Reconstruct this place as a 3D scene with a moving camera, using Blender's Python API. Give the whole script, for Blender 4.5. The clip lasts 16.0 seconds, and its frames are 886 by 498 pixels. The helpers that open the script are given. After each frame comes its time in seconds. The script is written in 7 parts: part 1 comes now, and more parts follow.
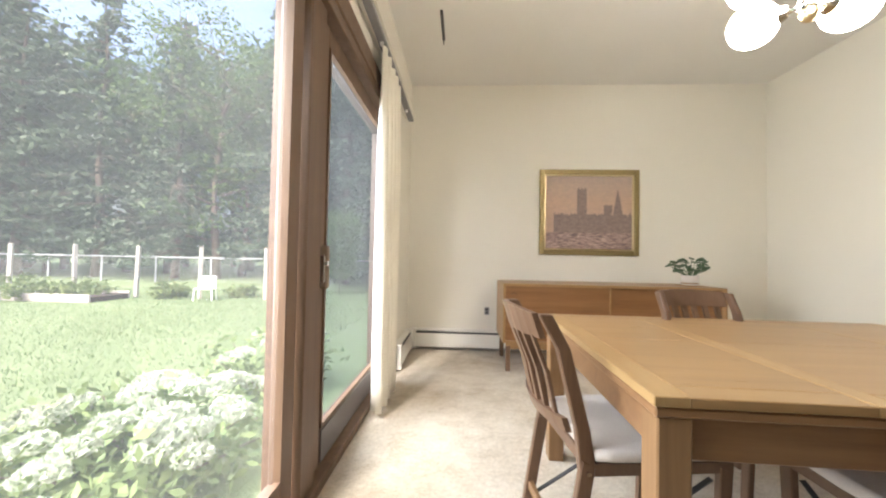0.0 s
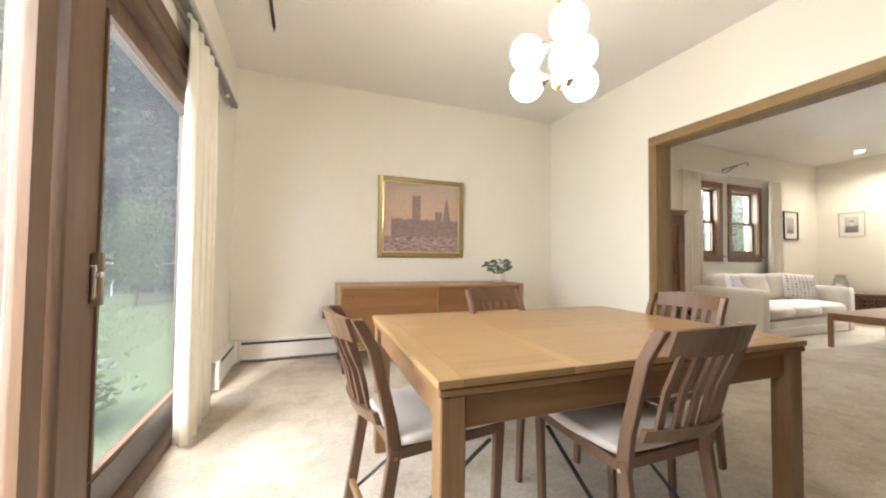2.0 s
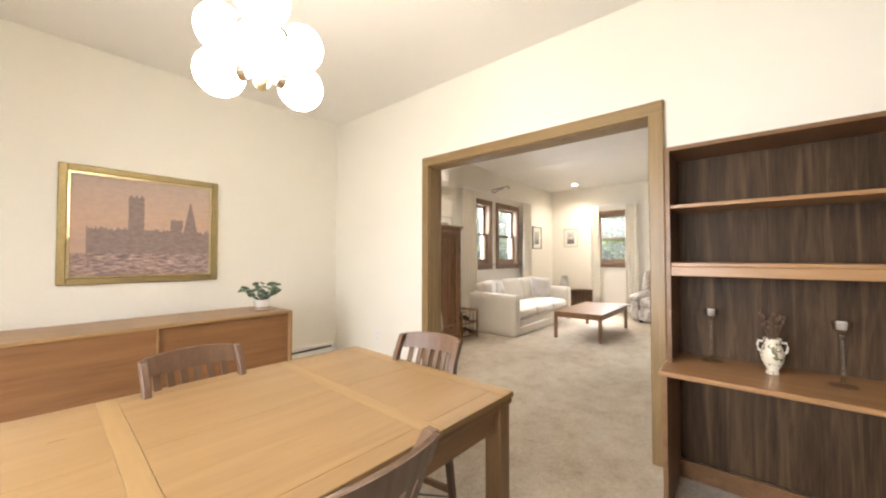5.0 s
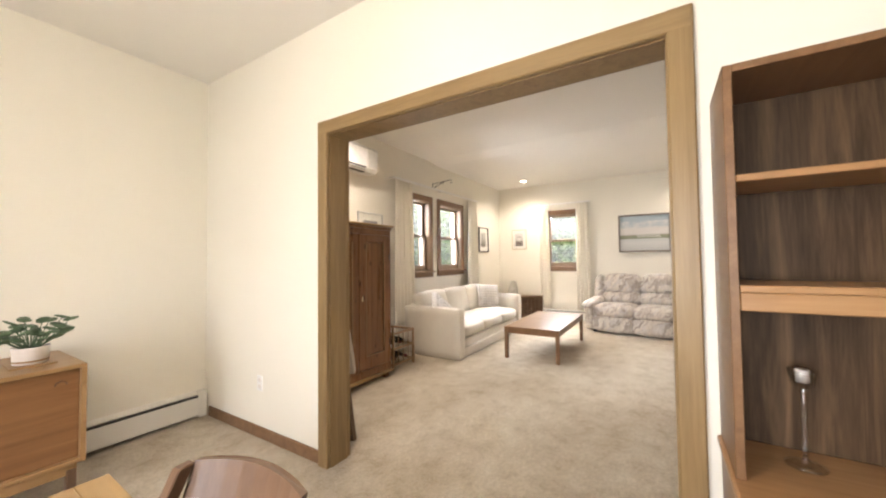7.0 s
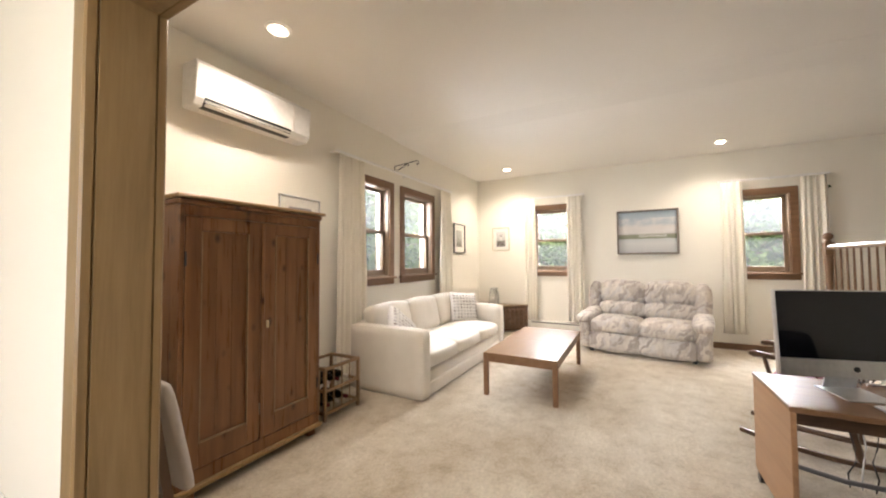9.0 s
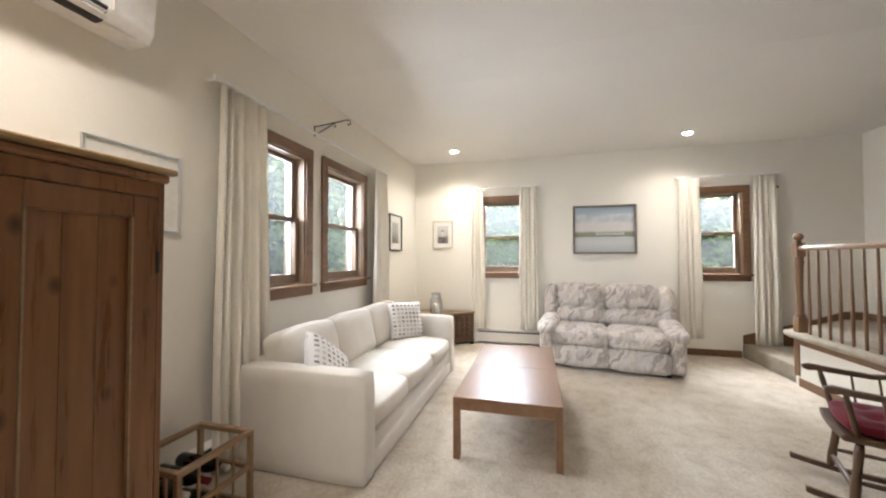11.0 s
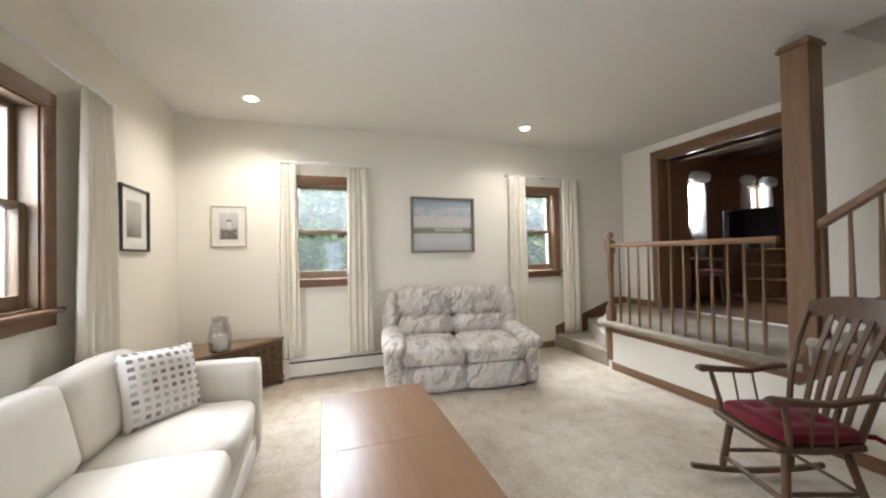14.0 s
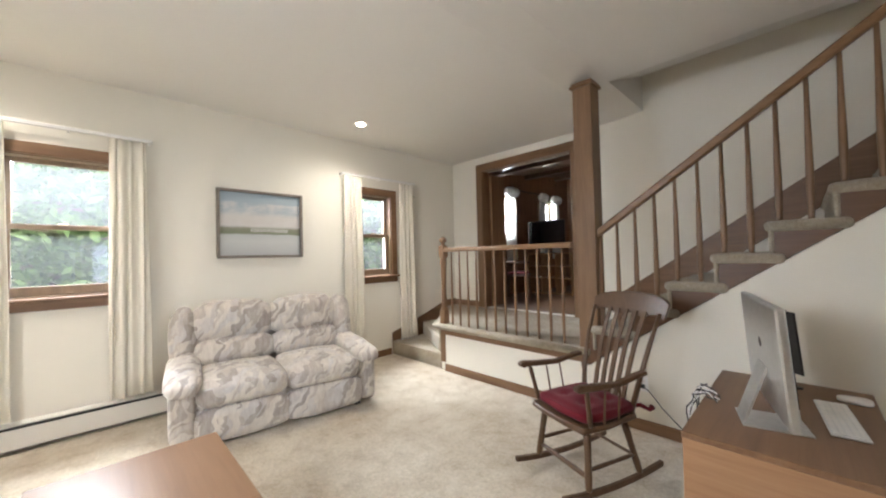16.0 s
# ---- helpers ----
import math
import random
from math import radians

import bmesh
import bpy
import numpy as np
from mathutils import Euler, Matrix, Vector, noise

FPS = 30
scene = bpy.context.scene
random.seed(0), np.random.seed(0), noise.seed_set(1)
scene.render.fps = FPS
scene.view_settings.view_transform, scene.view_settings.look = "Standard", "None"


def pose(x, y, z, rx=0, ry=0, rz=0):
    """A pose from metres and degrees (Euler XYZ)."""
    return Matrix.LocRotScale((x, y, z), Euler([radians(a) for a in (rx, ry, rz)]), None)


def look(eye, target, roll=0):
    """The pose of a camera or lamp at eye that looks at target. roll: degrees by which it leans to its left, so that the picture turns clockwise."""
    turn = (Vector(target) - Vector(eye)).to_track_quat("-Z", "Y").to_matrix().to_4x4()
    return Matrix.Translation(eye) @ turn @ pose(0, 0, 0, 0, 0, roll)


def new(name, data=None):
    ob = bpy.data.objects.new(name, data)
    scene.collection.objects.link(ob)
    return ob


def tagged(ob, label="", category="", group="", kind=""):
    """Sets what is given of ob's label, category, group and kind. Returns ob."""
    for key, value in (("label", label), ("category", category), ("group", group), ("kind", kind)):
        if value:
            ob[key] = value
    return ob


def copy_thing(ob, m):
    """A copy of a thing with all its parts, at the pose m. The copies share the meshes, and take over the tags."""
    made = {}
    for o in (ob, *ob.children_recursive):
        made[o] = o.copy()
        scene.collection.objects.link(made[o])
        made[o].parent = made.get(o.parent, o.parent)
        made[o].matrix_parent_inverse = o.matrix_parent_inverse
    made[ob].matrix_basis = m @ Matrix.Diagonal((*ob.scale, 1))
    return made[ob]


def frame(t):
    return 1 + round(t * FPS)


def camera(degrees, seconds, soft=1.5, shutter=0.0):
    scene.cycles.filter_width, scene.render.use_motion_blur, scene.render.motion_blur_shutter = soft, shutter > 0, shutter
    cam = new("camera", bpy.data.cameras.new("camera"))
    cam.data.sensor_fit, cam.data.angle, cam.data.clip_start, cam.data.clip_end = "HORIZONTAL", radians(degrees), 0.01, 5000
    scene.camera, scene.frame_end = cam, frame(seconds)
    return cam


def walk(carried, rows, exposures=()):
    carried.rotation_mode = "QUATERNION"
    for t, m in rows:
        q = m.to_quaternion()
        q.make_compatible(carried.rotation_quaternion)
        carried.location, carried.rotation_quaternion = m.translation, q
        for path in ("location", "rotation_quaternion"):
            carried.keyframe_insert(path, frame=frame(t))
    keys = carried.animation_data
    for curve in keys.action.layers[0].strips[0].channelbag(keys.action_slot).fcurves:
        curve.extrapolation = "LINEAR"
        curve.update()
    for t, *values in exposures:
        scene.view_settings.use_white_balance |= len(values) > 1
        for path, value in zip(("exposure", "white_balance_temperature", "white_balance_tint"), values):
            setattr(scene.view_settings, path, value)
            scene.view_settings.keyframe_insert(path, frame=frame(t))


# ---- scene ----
cam = camera(102.8, 16.0, soft=2.1)
EXPOSURES = [(0.0, 1.85, 6300, 11), (2.0, 2.06, 6400, 12), (4.5, 2.28, 6500, 14), (7.0, 2.36, 6600, 15), (8.5, 2.38, 6550, 15), (11.0, 2.12, 5950, 13), (12.5, 1.94, 5800, 12), (14.5, 1.88, 5900, 11), (16.0, 2.18, 6000, 11)]
PATH = [
    (0, (0.845, 0.375, 0.986), (0.741, 2.372, 1.035), 1.1),
    (0.5, (0.875, 0.361, 0.997), (0.966, 2.358, 1.049), 0.9),
    (1, (0.898, 0.353, 0.995), (1.191, 2.330, 1.051), 0.8),
    (1.5, (0.918, 0.334, 1.002), (1.423, 2.268, 1.058), 0.7),
    (2, (0.930, 0.292, 1.016), (1.656, 2.155, 1.076), 0.6),
    (2.5, (0.967, 0.257, 1.040), (1.900, 2.025, 1.098), 0.4),
    (3, (1.029, 0.247, 1.057), (2.144, 1.907, 1.113), 0.1),
    (3.5, (1.114, 0.239, 1.097), (2.375, 1.790, 1.151), 0.0),
    (4, (1.226, 0.234, 1.144), (2.596, 1.690, 1.202), -0.1),
    (4.5, (1.337, 0.273, 1.201), (2.797, 1.639, 1.253), -0.1),
    (4.7, (1.408, 0.311, 1.225), (2.897, 1.646, 1.274), -0.0),
    (7, (2.480, 0.841, 1.305), (4.181, 1.892, 1.365), -0.7),
    (7.5, (2.799, 0.931, 1.331), (4.512, 1.964, 1.376), -0.3),
    (8, (3.09, 1.067, 1.337), (4.814, 2.08, 1.381), -0.2),
    (8.5, (3.36, 1.172, 1.318), (5.096, 2.163, 1.376), -0.3),
    (11, (4.562, 2.087, 1.355), (6.495, 2.598, 1.404), -0.1),
    (11.5, (4.776, 2.241, 1.341), (6.747, 2.577, 1.394), -0.4),
    (12, (5.014, 2.356, 1.351), (7.007, 2.507, 1.401), -0.5),
    (12.5, (5.22, 2.476, 1.364), (7.219, 2.422, 1.414), -0.7),
    (13, (5.418, 2.552, 1.361), (7.402, 2.299, 1.408), -0.8),
    (13.5, (5.628, 2.604, 1.383), (7.576, 2.153, 1.418), -1.0),
    (14, (5.825, 2.615, 1.388), (7.719, 1.974, 1.416), -1.1),
    (14.5, (5.985, 2.561, 1.375), (7.807, 1.736, 1.403), -1.2),
    (15, (6.092, 2.465, 1.386), (7.816, 1.452, 1.413), -1.3),
    (15.5, (6.126, 2.431, 1.403), (7.71, 1.21, 1.433), -1.4),
    (16, (6.081, 2.409, 1.378), (7.511, 1.012, 1.417), -1.4),
]
walk(cam, [(t, look(eye, target, roll)) for t, eye, target, roll in PATH], EXPOSURES)

# ---- light ----
world = bpy.data.worlds.new("world")
scene.world = world
world.use_nodes = True
wn = world.node_tree
sky = wn.nodes.new("ShaderNodeTexSky")
sky.sky_type, sky.sun_disc = "NISHITA", False
sky.sun_elevation, sky.sun_rotation = radians(50), radians(200)
sky.air_density, sky.dust_density, sky.ozone_density = 1.0, 8.0, 1.0
wn.links.new(sky.outputs["Color"], wn.nodes["Background"].inputs["Color"])
wn.nodes["Background"].inputs["Strength"].default_value = 0.15
sun = new("sun", bpy.data.lights.new("sun", "SUN"))
sun.data.energy, sun.data.angle, sun.data.color = 1.5, radians(15), (1.0, 0.97, 0.92)
sun.matrix_world = look((0, 0, 30), (math.sin(radians(200)) * -16.8, math.cos(radians(200)) * -16.8, 10))


def area_light(name, m, sx, sy, watts, colour):
    ob = new(name, bpy.data.lights.new(name, "AREA"))
    ob.data.shape, ob.data.size, ob.data.size_y, ob.data.energy, ob.data.color = "RECTANGLE", sx, sy, watts, colour
    ob.matrix_world = m
    return ob


# daylight in the window openings, sent down into the rooms as from the sky
area_light("daylight_door", look((-0.95, 2.1, 1.65), (1.15, 2.1, 0.85)), 3.4, 2.3, 118, (0.93, 0.97, 1.0))
for x in (6.9, 7.97):
    area_light("daylight_pair", look((x, 4.6, 2.05), (x, 2.5, 1.0)), 0.8, 1.0, 22, (0.95, 0.98, 1.0))
for y in (2.61, -0.34):
    area_light("daylight_far", look((10.95, y, 2.65), (8.6, y, 0.9)), 0.9, 1.0, 112, (0.95, 0.98, 1.0))
for y in (-3.4, -5.15):
    area_light("daylight_den", look((10.75, y, 2.5), (8.7, y, 1.0)), 0.6, 0.9, 58, (0.95, 0.98, 1.0))
# recessed ceiling lamps
LAMPS = ((5.2, 3.45, 2.935), (9.6, 0.24, 2.92), (9.6, 3.25, 2.92))
for x, y, z in LAMPS:
    ob = new("recessed_lamp_light", bpy.data.lights.new("recessed_lamp_light", "SPOT"))
    ob.data.energy, ob.data.spot_size, ob.data.spot_blend, ob.data.shadow_soft_size, ob.data.color = 30 if x < 6 else 38 if y > 1 else 24, radians(150), 1.0, 0.08, (1.0, 0.89, 0.74)
    ob.location = (x, y, z - 0.03)

# ---- materials ----
def material(name, rough=0.6, metal=0.0, spec=0.5):
    m = bpy.data.materials.new(name)
    m.use_nodes = True
    b = m.node_tree.nodes["Principled BSDF"]
    b.inputs["Roughness"].default_value, b.inputs["Metallic"].default_value = rough, metal
    b.inputs["Specular IOR Level"].default_value = spec
    return m, m.node_tree, b


def coords(nt, scale=(1, 1, 1), rot=(0, 0, 0)):
    tc, mp = nt.nodes.new("ShaderNodeTexCoord"), nt.nodes.new("ShaderNodeMapping")
    mp.inputs["Scale"].default_value = scale
    mp.inputs["Rotation"].default_value = rot
    nt.links.new(tc.outputs["Object"], mp.inputs["Vector"])
    return mp.outputs["Vector"]


def noise_tex(nt, vec, scale, detail=4.0, rough=0.55, distort=0.0):
    n = nt.nodes.new("ShaderNodeTexNoise")
    n.inputs["Scale"].default_value, n.inputs["Detail"].default_value = scale, detail
    n.inputs["Roughness"].default_value, n.inputs["Distortion"].default_value = rough, distort
    nt.links.new(vec, n.inputs["Vector"])
    return n.outputs["Fac"]


def ramp(nt, fac, stops):
    r = nt.nodes.new("ShaderNodeValToRGB")
    while len(r.color_ramp.elements) < len(stops):
        r.color_ramp.elements.new(0.5)
    for e, (p, c) in zip(r.color_ramp.elements, stops):
        e.position, e.color = p, (*c, 1)
    nt.links.new(fac, r.inputs["Fac"])
    return r.outputs["Color"]


def mixc(nt, fac, a, b, blend="MIX"):
    x = nt.nodes.new("ShaderNodeMix")
    x.data_type, x.blend_type = "RGBA", blend
    for sock, v in ((x.inputs[0], fac), (x.inputs[6], a), (x.inputs[7], b)):
        if isinstance(v, (int, float)):
            sock.default_value = v
        elif isinstance(v, tuple):
            sock.default_value = (*v, 1)
        else:
            nt.links.new(v, sock)
    return x.outputs[2]


def bump(nt, bsdf, height, strength=0.2, dist=0.01):
    b = nt.nodes.new("ShaderNodeBump")
    b.inputs["Strength"].default_value, b.inputs["Distance"].default_value = strength, dist
    nt.links.new(height, b.inputs["Height"])
    nt.links.new(b.outputs["Normal"], bsdf.inputs["Normal"])


def shade(c, f):
    return tuple(min(1.0, v * f) for v in c)


def painted(name, c, rough=0.7, vary=0.04, grain=160, bs=0.08):
    m, nt, b = material(name, rough, spec=0.3)
    v = coords(nt)
    col = ramp(nt, noise_tex(nt, v, 0.9, 5), [(0.3, shade(c, 1 - vary)), (0.7, shade(c, 1 + vary * 0.5))])
    nt.links.new(col, b.inputs["Base Color"])
    bump(nt, b, noise_tex(nt, v, grain, 3), bs, 0.002)
    return m


def wooden(name, dark, mid, light, grain="x", rough=0.42, size=1.0, knots=False, spec=0.4):
    m, nt, b = material(name, rough, spec=spec)
    s = {"x": (0.9, 14, 14), "y": (14, 0.9, 14), "z": (14, 14, 0.9)}[grain]
    s = tuple(k * size for k in s)
    info = nt.nodes.new("ShaderNodeObjectInfo")
    add = nt.nodes.new("ShaderNodeVectorMath")
    nt.links.new(coords(nt, s), add.inputs[0])
    sc = nt.nodes.new("ShaderNodeVectorMath")
    sc.operation = "SCALE"
    cmb = nt.nodes.new("ShaderNodeCombineXYZ")
    for k in range(3):
        nt.links.new(info.outputs["Random"], cmb.inputs[k])
    nt.links.new(cmb.outputs[0], sc.inputs[0])
    sc.inputs["Scale"].default_value = 37.0
    nt.links.new(sc.outputs[0], add.inputs[1])
    v = add.outputs[0]
    f = noise_tex(nt, v, 1.3, 6, 0.6, 0.8)
    col = ramp(nt, f, [(0.25, dark), (0.5, mid), (0.78, light)])
    fine = noise_tex(nt, v, 7.0, 3, 0.6)
    col = mixc(nt, 0.2, col, ramp(nt, fine, [(0.3, shade(dark, 0.9)), (0.7, light)]))
    if knots:
        vo = nt.nodes.new("ShaderNodeTexVoronoi")
        vo.inputs["Scale"].default_value = 8.5
        k = {"x": (0.6, 1, 1), "y": (1, 0.6, 1), "z": (1, 1, 0.6)}[grain]
        nt.links.new(coords(nt, k), vo.inputs["Vector"])
        km = ramp(nt, vo.outputs["Distance"], [(0.07, (0.9, 0.9, 0.9)), (0.2, (0, 0, 0))])
        col = mixc(nt, km, col, shade(dark, 0.35))
    nt.links.new(col, b.inputs["Base Color"])
    rr = nt.nodes.new("ShaderNodeMapRange")
    rr.inputs["To Min"].default_value, rr.inputs["To Max"].default_value = rough - 0.03, rough + 0.06
    nt.links.new(fine, rr.inputs["Value"])
    nt.links.new(rr.outputs["Result"], b.inputs["Roughness"])
    bump(nt, b, fine, 0.025, 0.002)
    return m


def fabric(name, c, vary=0.06, weave=420, rough=0.95, bs=0.25, sheen=0.15):
    m, nt, b = material(name, rough, spec=0.15)
    v = coords(nt)
    col = ramp(nt, noise_tex(nt, v, 6, 5), [(0.3, shade(c, 1 - vary)), (0.7, shade(c, 1 + vary))])
    col = mixc(nt, 0.25, col, ramp(nt, noise_tex(nt, v, weave, 2), [(0.3, shade(c, 0.8)), (0.7, shade(c, 1.1))]))
    nt.links.new(col, b.inputs["Base Color"])
    b.inputs["Sheen Weight"].default_value = sheen
    bump(nt, b, noise_tex(nt, v, weave, 2), bs, 0.003)
    return m


def metal(name, c, rough=0.3):
    m, nt, b = material(name, rough, 1.0)
    col = ramp(nt, noise_tex(nt, coords(nt), 40, 3), [(0.3, shade(c, 0.88)), (0.7, c)])
    nt.links.new(col, b.inputs["Base Color"])
    return m


def plain(name, c, rough=0.5, spec=0.5):
    m, nt, b = material(name, rough, spec=spec)
    col = ramp(nt, noise_tex(nt, coords(nt), 25, 4), [(0.3, shade(c, 0.93)), (0.7, shade(c, 1.04))])
    nt.links.new(col, b.inputs["Base Color"])
    return m


def glowing(name, c, strength):
    m, nt, b = material(name, 0.3)
    b.inputs["Base Color"].default_value = (0.9, 0.88, 0.84, 1)
    b.inputs["Emission Color"].default_value = (*c, 1)
    b.inputs["Emission Strength"].default_value = strength
    return m


def clear_glass(name, tint=(1, 1, 1), gloss=1.0, haze=0.0, edge=0.55):
    m = bpy.data.materials.new(name)
    m.use_nodes = True
    nt = m.node_tree
    nt.nodes.remove(nt.nodes["Principled BSDF"])
    t, g, f, x, pw, ma = (nt.nodes.new("ShaderNode" + k) for k in ("BsdfTransparent", "BsdfGlossy", "LayerWeight", "MixShader", "Math", "Math"))
    t.inputs["Color"].default_value = (*tint, 1)
    g.inputs["Roughness"].default_value = 0.02
    f.inputs["Blend"].default_value = 0.5
    pw.operation, ma.operation = "POWER", "MULTIPLY_ADD"
    nt.links.new(f.outputs["Facing"], pw.inputs[0])
    pw.inputs[1].default_value = 5.0
    nt.links.new(pw.outputs[0], ma.inputs[0])
    ma.inputs[1].default_value, ma.inputs[2].default_value = edge, 0.025 * gloss
    nt.links.new(ma.outputs[0], x.inputs[0])
    # pale translucent layer: haze and glare over the view, put into the glass
    film, dm = nt.nodes.new("ShaderNodeBsdfTranslucent"), nt.nodes.new("ShaderNodeMixShader")
    film.inputs["Color"].default_value = (0.85, 0.87, 0.9, 1)
    haze_mix = ramp(nt, noise_tex(nt, coords(nt), 3.0, 4), [(0.3, (haze * 0.85,) * 3), (0.7, (haze * 1.15,) * 3)])
    nt.links.new(haze_mix, dm.inputs[0])
    nt.links.new(t.outputs[0], dm.inputs[1])
    nt.links.new(film.outputs[0], dm.inputs[2])
    nt.links.new(dm.outputs[0], x.inputs[1])
    nt.links.new(g.outputs[0], x.inputs[2])
    nt.links.new(x.outputs[0], nt.nodes["Material Output"].inputs["Surface"])
    return m


def carpet_material(name, a, b_, c):
    m, nt, b = material(name, 1.0, spec=0.05)
    v = coords(nt)
    broad = noise_tex(nt, v, 1.3, 3, 0.5, 0.2)
    mid = noise_tex(nt, v, 42, 3, 0.7)
    patch = noise_tex(nt, v, 6.5, 5, 0.62, 0.15)
    col = ramp(nt, patch, [(0.30, a), (0.48, b_), (0.68, c)])
    col = mixc(nt, 0.42, col, ramp(nt, broad, [(0.35, a), (0.65, c)]))
    col = mixc(nt, 0.40, col, ramp(nt, mid, [(0.34, (0.62, 0.58, 0.52)), (0.62, (1.12, 1.12, 1.12))]), "MULTIPLY")
    tuft = noise_tex(nt, v, 110, 4, 0.75)
    col = mixc(nt, 0.35, col, ramp(nt, tuft, [(0.28, (0.30, 0.28, 0.26)), (0.66, (1.08, 1.08, 1.08))]), "MULTIPLY")
    nt.links.new(col, b.inputs["Base Color"])
    b.inputs["Sheen Weight"].default_value = 0.2
    mx = nt.nodes.new("ShaderNodeMath")
    mx.operation = "MULTIPLY_ADD"
    nt.links.new(mid, mx.inputs[0])
    mx.inputs[1].default_value = 0.6
    nt.links.new(tuft, mx.inputs[2])
    bump(nt, b, mx.outputs[0], 0.8, 0.014)
    return m


def see_through(m, c, share):
    """Cloth thin enough for daylight to glow through."""
    nt = m.node_tree
    t, x = nt.nodes.new("ShaderNodeBsdfTranslucent"), nt.nodes.new("ShaderNodeMixShader")
    t.inputs["Color"].default_value, x.inputs[0].default_value = (*c, 1), share
    nt.links.new(nt.nodes["Principled BSDF"].outputs[0], x.inputs[1])
    nt.links.new(t.outputs[0], x.inputs[2])
    nt.links.new(x.outputs[0], nt.nodes["Material Output"].inputs["Surface"])
    return m


M_WALL = painted("wall_paint", (0.82, 0.785, 0.70), 0.75, 0.02)
M_CEIL = painted("ceiling_paint", (0.80, 0.78, 0.74), 0.85, 0.02, 90, 0.15)
M_WHITE = painted("white_enamel", (0.80, 0.78, 0.73), 0.45, 0.02, 60, 0.03)
M_CARPET = carpet_material("carpet_pile", (0.44, 0.35, 0.235), (0.64, 0.555, 0.43), (0.76, 0.69, 0.575))
M_CASING = wooden("stained_casing_wood", (0.18, 0.113, 0.05), (0.26, 0.17, 0.077), (0.325, 0.222, 0.108), "z", 0.35)
M_TRIM = wooden("brown_trim_wood", (0.13, 0.07, 0.035), (0.19, 0.105, 0.055), (0.25, 0.145, 0.08), "x", 0.4)
M_STAIRWOOD = wooden("stair_wood", (0.14, 0.075, 0.04), (0.20, 0.115, 0.06), (0.27, 0.16, 0.085), "z", 0.38)
M_SASH = wooden("sash_pine", (0.15, 0.10, 0.06), (0.20, 0.138, 0.086), (0.25, 0.178, 0.115), "z", 0.4)
M_DOORFRAME = wooden("door_frame_wood", (0.095, 0.058, 0.036), (0.135, 0.083, 0.052), (0.18, 0.113, 0.071), "z", 0.45)
M_OAK = wooden("teak_table_top", (0.225, 0.132, 0.055), (0.28, 0.17, 0.073), (0.335, 0.212, 0.097), "x", 0.28, 0.8)
M_OAKLIGHT = wooden("light_inlay_wood", (0.26, 0.16, 0.066), (0.315, 0.20, 0.085), (0.36, 0.235, 0.108), "y", 0.3)
M_OAKLEG = wooden("teak_frame", (0.15, 0.08, 0.036), (0.20, 0.112, 0.05), (0.25, 0.148, 0.07), "z", 0.35)
M_SIDEBOARD = wooden("teak_sideboard", (0.17, 0.075, 0.03), (0.23, 0.11, 0.045), (0.29, 0.15, 0.065), "x", 0.35, 0.9)
M_SIDEEDGE = wooden("teak_edge", (0.26, 0.145, 0.06), (0.33, 0.195, 0.085), (0.39, 0.24, 0.115), "x", 0.35)
M_CHAIRWOOD = wooden("chair_wood", (0.085, 0.047, 0.028), (0.122, 0.07, 0.042), (0.165, 0.098, 0.059), "z", 0.35)
M_BOOKCASE = wooden("bookcase_oak", (0.13, 0.062, 0.028), (0.18, 0.095, 0.044), (0.24, 0.135, 0.066), "y", 0.35)
# walnut grain, its tone also darkened for the shade inside the bookcase
M_WALNUT_SHADED = wooden("shaded_walnut_panel", (0.02, 0.011, 0.006), (0.055, 0.031, 0.016), (0.165, 0.10, 0.053), "z", 0.55, 1.0, False, 0.2)
M_PINE = wooden("antique_pine", (0.125, 0.05, 0.02), (0.21, 0.093, 0.037), (0.295, 0.145, 0.06), "z", 0.27, 0.45, True)
M_COFFEE = wooden("coffee_table_wood", (0.185, 0.10, 0.052), (0.215, 0.12, 0.064), (0.25, 0.147, 0.082), "x", 0.33, 0.8, False, 0.22)
M_DESK = wooden("desk_veneer", (0.15, 0.076, 0.038), (0.195, 0.105, 0.055), (0.24, 0.14, 0.075), "y", 0.38)
M_DARKWOOD = wooden("dark_carved_wood", (0.06, 0.032, 0.018), (0.10, 0.055, 0.03), (0.15, 0.085, 0.05), "y", 0.4)
M_ROCKER = wooden("maple_rocker", (0.06, 0.032, 0.017), (0.095, 0.052, 0.027), (0.14, 0.08, 0.042), "z", 0.36)
M_DENPANEL = wooden("den_panelling", (0.16, 0.08, 0.04), (0.24, 0.125, 0.062), (0.31, 0.17, 0.085), "z", 0.4, 0.7, True)
M_DENFLOOR = wooden("den_floor", (0.10, 0.05, 0.025), (0.15, 0.08, 0.04), (0.2, 0.11, 0.055), "x", 0.35)
M_RACK = wooden("rack_wood", (0.22, 0.13, 0.07), (0.30, 0.19, 0.10), (0.38, 0.25, 0.14), "x", 0.5)
M_GOLD = metal("gilt", (0.40, 0.32, 0.16), 0.5)
M_BRASS = metal("aged_brass", (0.72, 0.60, 0.36), 0.3)
M_CHROME = metal("chrome", (0.78, 0.77, 0.75), 0.15)
M_ALU = metal("brushed_aluminium", (0.74, 0.75, 0.76), 0.32)
M_BLACKMETAL = plain("black_metal", (0.03, 0.03, 0.032), 0.4)
M_BLACK = plain("black_plastic", (0.015, 0.015, 0.017), 0.35)
M_SCREEN = plain("dark_screen", (0.004, 0.004, 0.005), 0.06)
M_GREYMETAL = plain("grey_metal", (0.22, 0.21, 0.21), 0.4)
